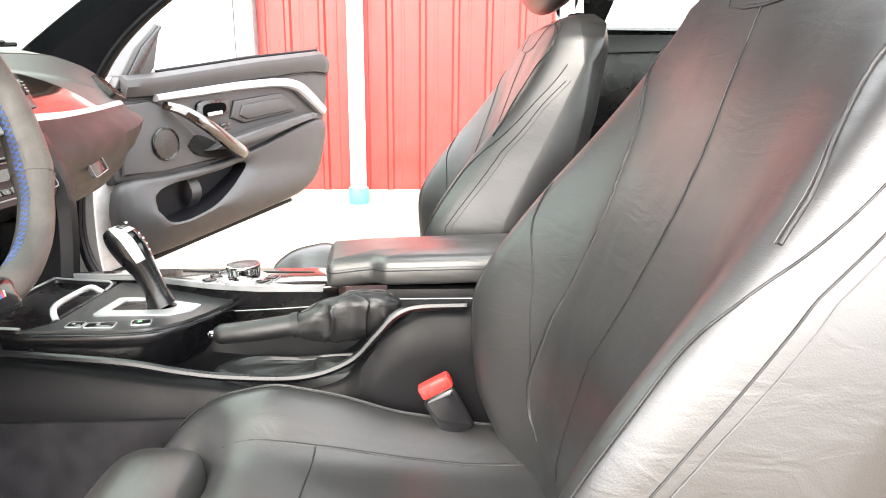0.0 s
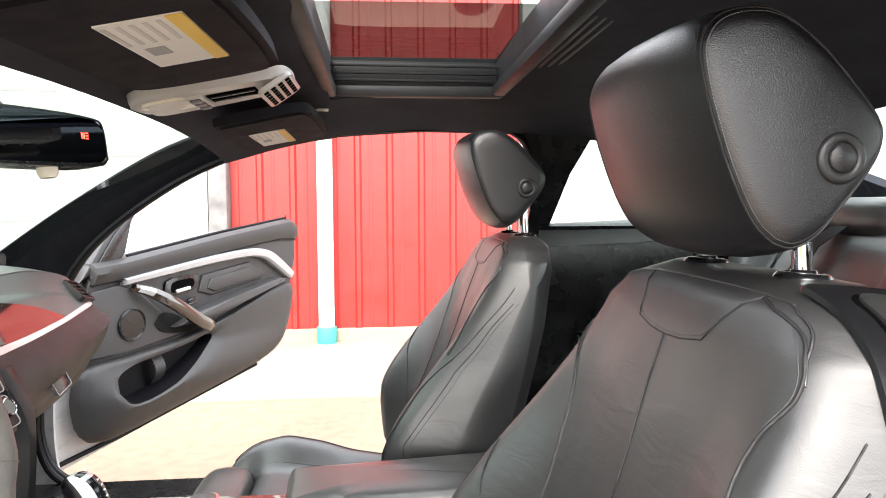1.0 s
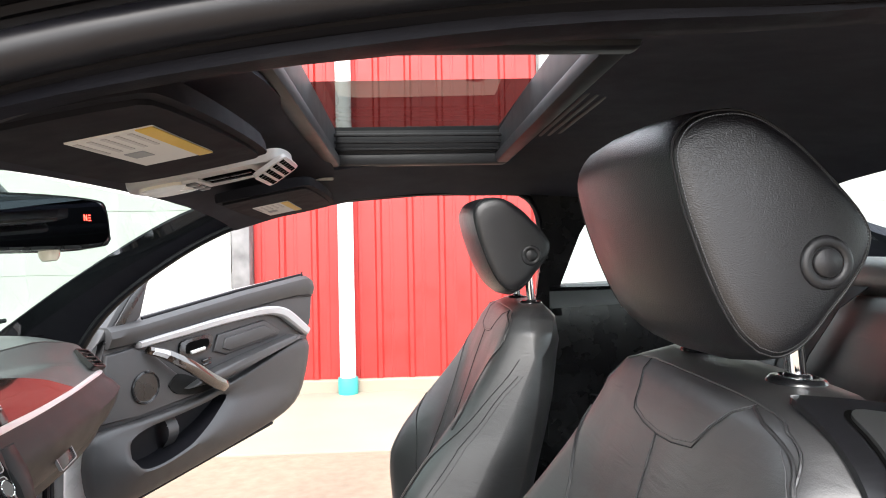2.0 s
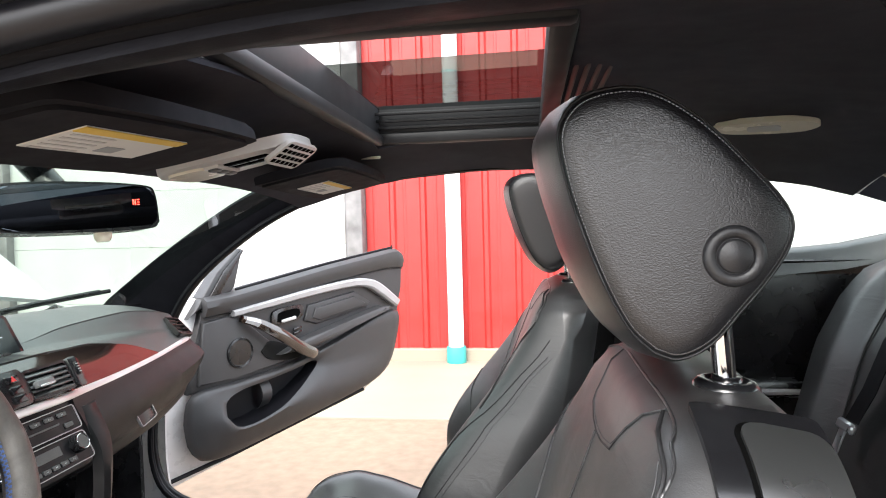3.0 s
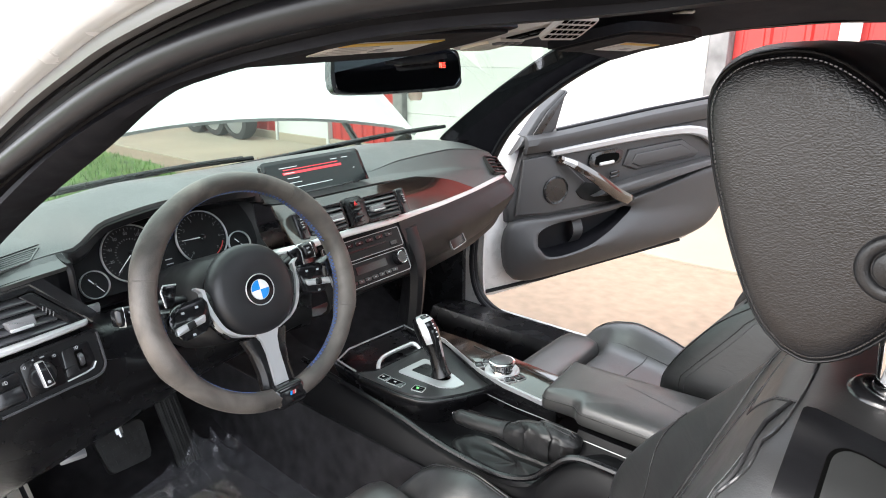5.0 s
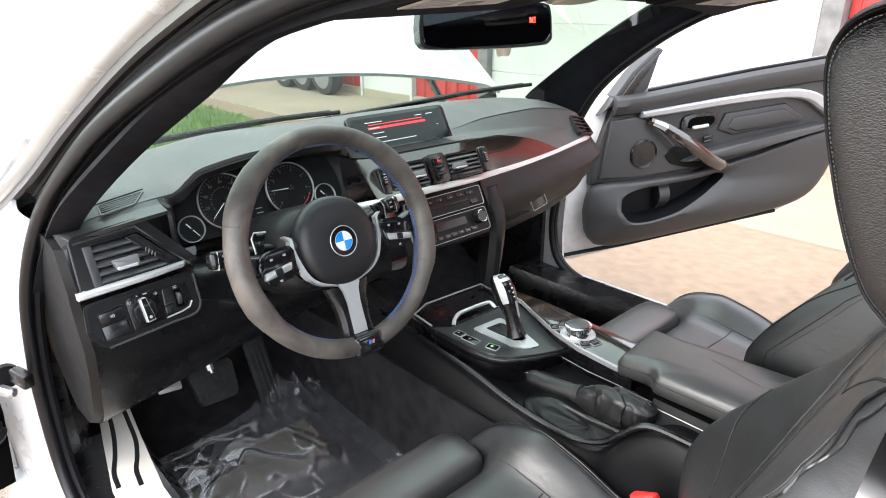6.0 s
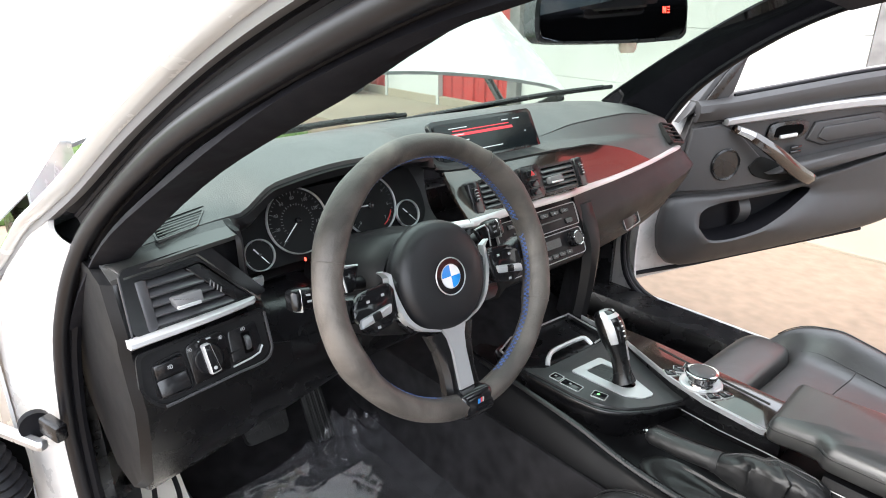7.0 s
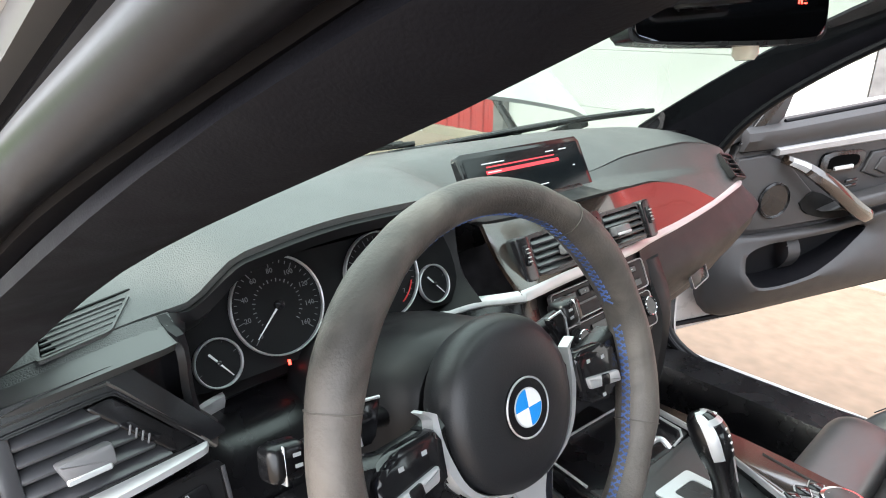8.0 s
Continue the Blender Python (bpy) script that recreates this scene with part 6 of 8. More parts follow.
def lever_band(k0, k1, a0, a1, f, lift):
    """A strip that follows the lever's back, between two angles."""
    return sheet([[(x + f * a * math.cos(t), y + f * b * math.sin(t), z + 0.45 * f * a * math.cos(t) + lift) for t in (radians(a0 + (a1 - a0) * k / 10) for k in range(11))] for x, y, z, a, b in gp[k0:k1]], 0.001)


part("lever_cap", lever_band(9, 17, 5, 72, 1.04, 0.001), DOOR_SILVER, gear, "satin silver lower face")
part("lever_cap", lever_band(16, 33, 38, 75, 1.05, 0.001), SILVER, gear, "satin silver lever edge")
part("lever_cap", lever_band(16, 33, -75, -38, 1.05, 0.001), SILVER, gear, "satin silver lever edge")
part("lever_cap", lever_band(26, 29, -40, 40, 1.065, 0.0011), SILVER, gear, "satin silver bar below the button")
part("lever_cap", lever_band(31, 34, -75, 75, 1.06, 0.0012), SILVER, gear, "satin silver lever tip")
part("lever_inset", lever_band(16, 27, -37, 37, 1.055, 0.001), GLOSS, gear, "gloss black inset")
part("park_button", lever_band(28, 32, -30, 30, 1.075, 0.0012), GLOSS, gear, "black park button")
text("P", 0.007, WHITE_MARK, pose(-0.0250, 0, 0.1185, 0, 45, -90), gear)
for k in (18, 20, 22, 24):
    x, y, z, a, b = gp[k]
    part("mark", box(0.0025, 0.0045, 0.0005, m=pose(x + 1.09 * a, 0.0, z + 0.45 * 1.09 * a + 0.001, 0, 60, 0)), WHITE_MARK, gear)
# wood strip with rotary controller
ws_o = [(-0.150, 0.120), (-0.150, 0.134), (0.00, 0.130), (0.06, 0.124), (0.16, 0.110), (0.262, 0.098), (0.285, 0.094), (0.285, 0.006), (0.264, 0.004), (0.168, 0.016), (0.100, 0.036), (0.060, 0.054), (0.004, 0.080), (-0.040, 0.101)]
wst = pose(0, 0, 0.548, 0, -2.0, 0)
cpart("wood_trim", slab(ws_o, 0.008, 0.003, m=wst @ Matrix.Translation((0, 0, -0.002))), WOOD, "glossy dark wood console strip")
cpart("strip_base", slab([(x, y + 0.001) for x, y in ws_o], 0.048, m=wst @ Matrix.Translation((0, 0, -0.050))), PLASTIC)
sl_rows = []
for x, y, w in ((-0.150, 0.119, 0.0018), (-0.040, 0.100, 0.0020), (0.004, 0.079, 0.0022), (0.060, 0.053, 0.0024), (0.100, 0.035, 0.0028), (0.168, 0.015, 0.0036), (0.258, 0.003, 0.0050), (0.266, 0.006, 0.002)):
    sl_rows.append([(x, y - w * 0.2, -0.002), (x, y - w * 0.2, 0.0065), (x, y + w * 0.5, 0.0078), (x, y + w, 0.0065), (x, y + w, 0.0)])
cpart("silver_strip", shift(loft(sl_rows), wst), DOOR_SILVER, "silver edge of the wood strip")
cpart("wood_step", shift(tube([(0.03, 0.112, 0.0065), (0.12, 0.094, 0.0068), (0.24, 0.076, 0.0068)], 0.0015, 6), wst), SEAM)
km = wst @ Matrix.Translation((0.140, 0.054, 0.006))
kn = cpart("rotary_knob", spin([(0, 0.003), (0.0255, 0.003), (0.0240, 0.006), (0.0236, 0.012), (0.0252, 0.019), (0.0256, 0.0215), (0.0250, 0.0232), (0.0225, 0.0236), (0.0, 0.0236)], 48, km), CHROME, "silver rotary controller knob")
part("knob_base", shift(spin([(0, 0), (0.0335, 0), (0.0330, 0.004), (0.0300, 0.0052), (0.0262, 0.0040), (0, 0.0040)], 44, km), Matrix.Translation((-0.1, 0, -0.3))), SILVER, kn, "silver ring under the knob")
part("knob_top", shift(spin([(0, 0.0237), (0.0205, 0.0237), (0.0210, 0.0242), (0.0200, 0.0246), (0.0, 0.0240)], 40, km), Matrix.Translation((-0.1, 0, -0.3))), SLAT, kn, "dark grey knob face")
for k in range(4):
    part("mark", shift(box(0.002, 0.0006, 0.0004, m=km @ Matrix.Rotation(radians(90 * k), 4, "Z") @ Matrix.Translation((0.0170, 0, 0.0247))), Matrix.Translation((-0.1, 0, -0.3))), DIM_MARK, kn)
for x, y, a in ((0.094, 0.068, 30), (0.102, 0.088, 10), (0.090, 0.048, 50), (0.172, 0.032, -40), (0.182, 0.050, -18)):
    b = cpart("button", box(0.016, 0.018, 0.006, 0.002, 2, m=wst @ pose(x, y, 0.0075, 0, 0, a)), GLOSS)
    part("button_rim", shift(plate_ring(rounded(0.0185, 0.0205, 0.003), rounded(0.0165, 0.0185, 0.0025), 0.0022), Matrix.Translation((-0.1, 0, -0.3)) @ wst @ pose(x, y, 0.006, 0, 0, a)), SILVER, b)
    part("mark", shift(box(0.005, 0.0012, 0.0004, m=wst @ pose(x, y, 0.0107, 0, 0, a)), Matrix.Translation((-0.1, 0, -0.3))), DIM_MARK, b)
cpart("silver_line", tube([(0.128, 0.022, 0.520), (0.20, 0.002, 0.530), (0.27, -0.008, 0.538), (0.345, -0.030, 0.552)], 0.0009, 5), DOOR_SILVER)
# recess behind the deck, with the handbrake and its gaiter
hbk = thing("handbrake", "black leather handbrake lever with creased gaiter", "handbrake", (0.28, -0.075, 0.466))
hl = spline([(-0.150, 0.000, 0.056), (-0.138, 0.0, 0.057), (-0.10, -0.001, 0.061), (-0.05, 0.0, 0.068), (-0.03, 0.0, 0.071)], 18)
part("grip", loft([[(x, y + r * math.cos(t), z + 0.95 * r * math.sin(t)) for t in (2 * math.pi * k / 14 for k in range(14))] for (x, y, z), r in zip(hl, np.interp(np.arange(18), (0, 2, 8, 17), (0.0095, 0.0140, 0.0150, 0.0155)))]), GAITER, hbk, "leather-wrapped grip")
part("grip_seam", tube([(x, y - 0.006, z + 0.0115) for x, y, z in hl[3:]], 0.0011, 5), STITCH, hbk)
part("release_button", spin([(0, 0), (0.0055, 0), (0.0055, 0.008), (0.004, 0.010), (0, 0.010)], 14, Matrix.Translation((-0.148, 0.0, 0.056)) @ Matrix.Rotation(radians(-90), 4, "Y")), CHROME, hbk, "chrome release button")
part("grip_collar", tube([(-0.048, 0.0, 0.068), (-0.038, 0.0, 0.0695)], 0.0165, 16), SEAM, hbk)
gt = []
for k in range(52):
    u = k / 51
    x, zc = -0.042 + 0.138 * u, 0.068 + 0.030 * u + 0.016 * math.sin(math.pi * u)
    h = np.interp(u, (0, 0.08, 0.3, 0.6, 0.85, 0.96, 1.0), (0.0145, 0.0145, 0.0145, 0.0140, 0.0125, 0.008, 0.002))
    w = np.interp(u, (0, 0.08, 0.3, 0.6, 0.85, 0.96, 1.0), (0.0145, 0.0155, 0.0185, 0.022, 0.021, 0.014, 0.002))
    drop = np.interp(u, (0, 0.15, 0.4, 0.7, 1.0), (0.0, 0.020, 0.040, 0.038, 0.004))
    row = []
    for j in range(44):
        t = 2 * math.pi * j / 44
        c, s = math.cos(t), math.sin(t)
        fold = math.sin(17 * u + 2.6 * c + 1.2 * s + 2.6 * noise.noise(Vector((3 * u, c, s))))
        wr = 1 + (0.15 * (1 - abs(fold)) ** 1.5 * (1 - 0.55 * max(0, s)) - 0.20 * abs(noise.noise(Vector((7 * u, 2.4 * c, 2.4 * s)))) ** 0.7) * min(1, 4 * u) * min(1, 8 * (1 - u))
        row.append((x + 0.006 * fold * (1 - u) * u * 4, w * c * wr * (1 + 0.2 * (s < 0) * abs(s)), zc + h * s * wr - drop * max(0, -s)))
    gt.append(row)
part("gaiter", loft(gt), GAITER, hbk, "creased black leather gaiter", 70)
for j in (9, 12):
    part("gaiter_seam", tube([row[j] for row in gt[2:48]], 0.0009, 5), STITCH if j == 9 else SEAM, hbk)
fr = [(-0.155, 0.004), (-0.140, 0.026), (-0.08, 0.034), (0.02, 0.038), (0.075, 0.034), (0.092, 0.0), (0.075, -0.026), (0.02, -0.032), (-0.05, -0.036), (-0.120, -0.030), (-0.150, -0.014)]
fo = spline(fr + [fr[0]], 48)[:-1]
part("gaiter_base", loft([[(f * x - 0.02 * (1 - f), f * y, z + 0.10 * max(0, x) + 0.0015 * math.sin(60 * x + 40 * y)) for x, y, _ in ((*p, 0) for p in fo)] for f, z in ((1.0, -0.006), (1.0, 0.004), (0.96, 0.010), (0.86, 0.010), (0.80, 0.006), (0.6, 0.008), (0.3, 0.012), (0.02, 0.013))]), GAITER, hbk, "leather base of the gaiter", 60)
# armrest
arm = thing("armrest", "black leather centre armrest lid", "armrest", (0.45, 0.05, 0.55))
lid_o = rounded_poly([(0.272, -0.026), (0.338, -0.030), (0.352, -0.046), (0.74, -0.044), (0.745, 0.114), (0.262, 0.104)], 0.012, 5)
AO = Matrix.Translation((-0.45, -0.05, -0.55))


def lid_z(x, y, z):
    return z + 0.02 * (x - 0.4) - 0.007 * max(0.0, min(1.0, (0.345 - x) / 0.06))


part("lid", shift(loft([[(x, y, lid_z(x, y, z)) for x, y in inset(lid_o, d)] for d, z in ((0.004, 0.579), (0.001, 0.581), (0.0, 0.585), (-0.0005, 0.592), (0.0005, 0.602), (0.003, 0.6095), (0.007, 0.6145), (0.012, 0.6172))] + [[(x, y, lid_z(x, y, z)) for x, y in ((0.47 + f * (x - 0.47), 0.02 + f * (y - 0.02)) for x, y in inset(lid_o, 0.012))] for f, z in ((0.90, 0.6188), (0.7, 0.6205), (0.4, 0.6215))]), AO), LEATHER_SOFT, arm, "padded black leather lid", 60)
part("seam", shift(tube([(x, y, lid_z(x, y, 0.600)) for x, y in inset(lid_o, -0.0002)], 0.0009, 5, closed=True), AO), SEAM, arm)
part("stitched_seam", shift(tube([(x, y, lid_z(x, y, 0.6035)) for x, y in inset(lid_o, 0.0006)], 0.0005, 5, closed=True), AO), STITCH, arm)
part("box", loft([[(x, -0.098, 0.024), (x, -0.104, 0.012), (x, -0.122, 0.002), (x, -0.136, -0.012), (x, -0.140, -0.060), (x, 0.062, -0.060), (x, 0.062, 0.024)] for x in (-0.094, -0.088, 0.30)]), CONSOLE, arm, "black armrest box")
part("silver_line", tube([(-0.090, -0.1045, 0.0125), (0.30, -0.1045, 0.0125)], 0.0008, 5), DOOR_SILVER, arm)
part("silver_line", tube([(-0.088, -0.1372, -0.014), (0.30, -0.1372, -0.014)], 0.0008, 5), DOOR_SILVER, arm)

# ---------------------------------------------------------------- seats
YC = -0.362


def eased(v, xs, ys, h):
    """Interpolation with its corners rounded over a width h."""
    return float(np.mean([np.interp(v + h * k, xs, ys) for k in (-1, -0.5, 0, 0.5, 1)]))


def seat_front(y, z):
    """How far back the seat's front face lies, y from the seat's middle."""
    xc = np.interp(z, (0.40, 0.48, 0.60, 0.75, 0.85, 0.92, 0.945, 0.962), (0.548, 0.542, 0.562, 0.612, 0.650, 0.679, 0.694, 0.725))
    bol = eased(z, (0.40, 0.48, 0.58, 0.64, 0.70, 0.76, 0.82, 0.88, 0.96), (0.045, 0.078, 0.104, 0.102, 0.078, 0.048, 0.022, 0.004, 0.0), 0.03)
    w = seat_half(z)
    t = abs(y) / w
    b = eased(t, (0, 0.42, 0.55, 0.68, 0.80, 0.90, 0.97, 1.0), (0.0, 0.04, 0.16, 0.55, 0.93, 1.0, 0.70, 0.10), 0.05)
    edge = eased(t, (0, 0.85, 0.94, 1.0, 1.06), (0, 0.0, 0.018, 0.06, 0.10), 0.05) * np.interp(z, (0.88, 0.962), (1, 0.3))
    dome = 0.010 * (1 - t**2) if t < 1 else 0
    return float(xc - bol * b + edge - dome)


def seat_half(z):
    return float(np.interp(z, (0.40, 0.50, 0.62, 0.74, 0.82, 0.88, 0.92, 0.945, 0.962), (0.235, 0.245, 0.252, 0.242, 0.226, 0.212, 0.196, 0.170, 0.125)))


seat = thing("bucket_seat", "black leather sport seat with a large headrest", "seat", (0.5, YC, 0.22), group="front seats")
SO = Matrix.Translation((-0.5, 0, -0.22))


def spart(name, bm, mat, label="", parent=None, sharp=60):
    return part(name, shift(bm, SO), mat, parent or seat, label, sharp)


rows = []
for z in np.r_[np.linspace(0.38, 0.90, 27), np.linspace(0.912, 0.962, 9)]:
    w = seat_half(z)
    xb = np.interp(z, (0.38, 0.6, 0.80, 0.90, 0.945, 0.962), (0.68, 0.72, 0.772, 0.788, 0.779, 0.760))
    row = [(seat_front(w * math.sin(radians(a)), z), w * math.sin(radians(a)), z) for a in np.linspace(-90, 90, 41)]
    row += [(xb - 0.055 * float(np.interp(z, (0.88, 0.962), (1, 0.1))) * abs(math.cos(radians(a))) ** 4, w * 0.99 * math.cos(radians(a)), z) for a in np.linspace(0, 180, 15)]
    rows.append(row)
spart("backrest", loft(rows), LEATHER, "black leather backrest with side bolsters")


def seam(name, pts, r=0.0022, mat=None, n=None, rise=0.0006):
    """A seam laid on the backrest's face, through (y, z) points."""
    line = spline(pts, n or 12 * len(pts))
    return spart(name, tube([(seat_front(y, z) - rise, y, z) for y, z in line], r, 6), mat or PIPING)


seam("seam", [(0.182, 0.885), (0.171, 0.861), (0.138, 0.815), (0.121, 0.750), (0.117, 0.710), (0.121, 0.650), (0.134, 0.575), (0.140, 0.509), (0.120, 0.458)], 0.0015, SEAM)
seam("seam", [(-0.098, 0.950), (-0.148, 0.938), (-0.169, 0.922), (-0.178, 0.897), (-0.171, 0.872), (-0.171, 0.850), (-0.182, 0.824), (-0.198, 0.795), (-0.208, 0.765)], 0.0016, SEAM)
seam("seam", [(0.201, 0.738), (0.188, 0.700), (0.162, 0.640), (0.145, 0.560), (0.139, 0.500)], 0.0010, SEAM)
seam("seam", [(0.0, 0.905), (-0.010, 0.850), (-0.022, 0.790), (-0.022, 0.742), (-0.006, 0.670), (0.018, 0.597), (0.034, 0.520), (0.036, 0.46)], 0.0008, SEAM)
for s in (-1, 1):
    seam("piping", [(s * 0.205, 0.878), (s * 0.209, 0.850), (s * 0.213, 0.810), (s * 0.217, 0.768), (s * 0.2155, 0.741), (s * 0.212, 0.710), (s * 0.217, 0.656), (s * 0.215, 0.56), (s * 0.21, 0.48)], 0.0008, SEAM)
    seam("piping", [(s * 0.214, 0.852), (s * 0.218, 0.810), (s * 0.224, 0.768), (s * 0.229, 0.719), (s * 0.233, 0.640), (s * 0.233, 0.55), (s * 0.226, 0.48)], 0.0007, SEAM)
    seam("piping", [(s * 0.2165, 0.852), (s * 0.2205, 0.810), (s * 0.2265, 0.768), (s * 0.2315, 0.719), (s * 0.2352, 0.640), (s * 0.2352, 0.55), (s * 0.228, 0.48)], 0.0005, STITCH)
seam("seam_thread", [(0.1795, 0.885), (0.1685, 0.861), (0.1355, 0.815), (0.1185, 0.750), (0.1145, 0.710), (0.1185, 0.650), (0.1315, 0.575), (0.1375, 0.509), (0.1175, 0.458)], 0.0004, STITCH)
seam("seam_thread", [(-0.148, 0.9355), (-0.1665, 0.920), (-0.1755, 0.897), (-0.1685, 0.872), (-0.1685, 0.850), (-0.1795, 0.824), (-0.1955, 0.795), (-0.2055, 0.765)], 0.0004, STITCH)


def yoke(d, r, mat):
    """The seam under the headrest, with a crisp corner on either side."""
    side = [(0.099, 0.951), (0.087, 0.944), (0.073, 0.930), (0.066, 0.918), (0.061 - d, 0.911 + d), (0.030, 0.906 + d), (0.0, 0.9045 + d)]
    pts = [(y - d * (k < 4), z) for k, (y, z) in enumerate(side)]
    pts = pts + [(-y, z) for y, z in pts[-2::-1]]
    spart("yoke_seam", tube([(seat_front(y, z) - 0.0003, y, z) for y, z in pts], r, 8), mat)


yoke(0.0, 0.0007, SEAM)
yoke(0.0030, 0.0004, STITCH)
edge = [(0.178, 0.905), (0.168, 0.926), (0.156, 0.939), (0.134, 0.948), (0.102, 0.9515), (0.063, 0.953), (0.019, 0.9535)]
edge = edge + [(-y, z) for y, z in edge[::-1]]
seam("top_seam", edge, 0.0012, rise=0.0002)
# shoulder lever panel on the outer top side
for y in (-0.075, 0.075):
    spart("post", tube([(0.743, y, 0.94), (0.737, y, 1.02)], 0.0075, 20), CHROME, "chrome headrest post")
    spart("post_collar", spin([(0, -0.012), (0.0215, -0.012), (0.0225, -0.004), (0.0215, 0.001), (0.0185, 0.004), (0.0145, 0.0048), (0.0125, 0.0030), (0.0105, 0.0026), (0.0095, 0.0062), (0.0082, 0.0068), (0, 0.0068)], 32, pose(0.742, y, 0.9615, 0, 4, 0)), TRIM_BLACK, "black post collar")
# headrest: side profile in x and z, swept across
prof = [(0.688, 0.990), (0.701, 0.986), (0.714, 0.990), (0.726, 0.999), (0.740, 1.016), (0.757, 1.037), (0.769, 1.058), (0.769, 1.078), (0.744, 1.110), (0.712, 1.141), (0.680, 1.158), (0.645, 1.154), (0.630, 1.135), (0.634, 1.102), (0.645, 1.066), (0.654, 1.042), (0.664, 1.020), (0.675, 1.002)]
pc = np.array(spline(prof + [prof[0]], 65)[:-1])
mid = np.array((0.698, 1.075))
hr = []
for y, f, dx in ((-0.1222, 0.02, 0.0), (-0.1221, 0.60, 0.0), (-0.1217, 0.80, 0.001), (-0.1205, 0.91, 0), (-0.1175, 0.965, 0), (-0.112, 1.0, 0), (-0.095, 1.02, -0.003), (-0.06, 1.03, -0.009), (0.0, 1.035, -0.012), (0.06, 1.03, -0.009), (0.095, 1.02, -0.003), (0.112, 1.0, 0), (0.1175, 0.965, 0), (0.1205, 0.91, 0), (0.1217, 0.80, 0.001), (0.1221, 0.60, 0.0), (0.1222, 0.02, 0.0)):
    hr.append([(mid[0] + f * (x - mid[0]) + dx * float(np.clip((mid[0] - x) / 0.05, 0, 1)), y, mid[1] + f * (z - mid[1]) + 0.7 * dx * float(np.clip((mid[1] - z) / 0.06, 0, 1))) for x, z in pc])
head = spart("headrest", loft(hr), LEATHER_GRAIN, "large grained black leather headrest")
for y in (-0.1165, 0.1165):
    loop = [(mid[0] + 0.976 * (x - mid[0]), y, mid[1] + 0.976 * (z - mid[1])) for x, z in pc]
    spart("headrest_seam", tube(loop, 0.0010, 6, closed=True), SEAM, "", head)
    dash_line = bmesh.new()
    cl_ = spline([(p[0], p[2]) for p in loop] + [(loop[0][0], loop[0][2])], 190)
    for k in range(0, 189):
        a, b = cl_[k], cl_[k + 1]
        ang = math.atan2(b[1] - a[1], b[0] - a[0])
        c = (mid[0] + 0.958 * (a[0] - mid[0]), mid[1] + 0.958 * (a[1] - mid[1]))
        bmesh.ops.create_cube(dash_line, size=1, matrix=Matrix.Translation((c[0], y * 1.0215, c[1])) @ Matrix.Rotation(-ang, 4, "Y") @ Matrix.Diagonal((0.0015, 0.0014, 0.0007, 1)))
    spart("stitching", dash_line, PIPING, "", head)
    sgn = -1 if y < 0 else 1
    spart("tilt_button", spin([(0, 0), (0.0180, 0), (0.0188, 0.003), (0.0178, 0.0058), (0.0155, 0.0070), (0.0122, 0.0066), (0.0112, 0.0056), (0.0108, 0.0048), (0.0104, 0.0048), (0.0100, 0.0064), (0.0092, 0.0072), (0.0, 0.0073)], 36, Matrix.Translation((0.734, sgn * 0.1185, 1.052)) @ Matrix.Rotation(sgn * radians(-90), 4, "X")), HUB_BLACK, "round black tilt button", head)


# cushion: two bolsters that reach forward on both sides of the separate thigh support
def cush_top(x, y):
    t = abs(y) / 0.255
    mid_z = eased(x, (0.08, 0.14, 0.165, 0.20, 0.32, 0.45, 0.60), (0.36, 0.36, 0.425, 0.436, 0.420, 0.402, 0.40), 0.012)
    bol_z = eased(x, (0.075, 0.10, 0.125, 0.155, 0.22, 0.30, 0.37, 0.48, 0.60), (0.395, 0.432, 0.456, 0.473, 0.487, 0.470, 0.446, 0.426, 0.42), 0.014)
    w = eased(t, (0, 0.54, 0.66, 0.78, 0.90, 1.2), (0, 0.02, 0.55, 1.0, 1.0, 1.0), 0.06)
    edge = eased(t, (0, 0.86, 0.95, 1.0, 1.1), (0, 0.0, 0.020, 0.065, 0.12), 0.05)
    return float(mid_z + (bol_z - mid_z) * w - edge)


rows = []
for x in np.linspace(0.080, 0.62, 46):
    wf = np.interp(x, (0.080, 0.10, 0.14, 0.3, 0.62), (0.225, 0.238, 0.25, 0.255, 0.255))
    row = [(x, wf * math.sin(radians(a)), cush_top(x, 0.255 * math.sin(radians(a)))) for a in np.linspace(-90, 90, 49)]
    row += [(x, wf * 0.98, 0.34), (x, 0.18, 0.315), (x, -0.18, 0.315), (x, -wf * 0.98, 0.34)]
    rows.append(row)
spart("cushion", loft(rows), LEATHER, "black leather seat cushion with side bolsters")
for s in (-1, 1):
    spart("cushion_seam", tube([(x, s * 0.150, cush_top(x, 0.150) + 0.0003) for x in np.linspace(0.172, 0.55, 24)], 0.0016, 6), SEAM)
    for d, r in ((0.212, 0.0010), (0.219, 0.0010)):
        spart("cushion_piping", tube([(x, s * d, cush_top(x, d) + 0.0004) for x in np.linspace(0.10, 0.55, 34)], r, 6), SEAM if d < 0.215 else PIPING)
spart("cushion_seam", tube([(0.27 + 0.35 * y * y, y, cush_top(0.27 + 0.35 * y * y, y) + 0.0003) for y in np.linspace(-0.15, 0.15, 18)], 0.0012, 6), SEAM)
rows = []
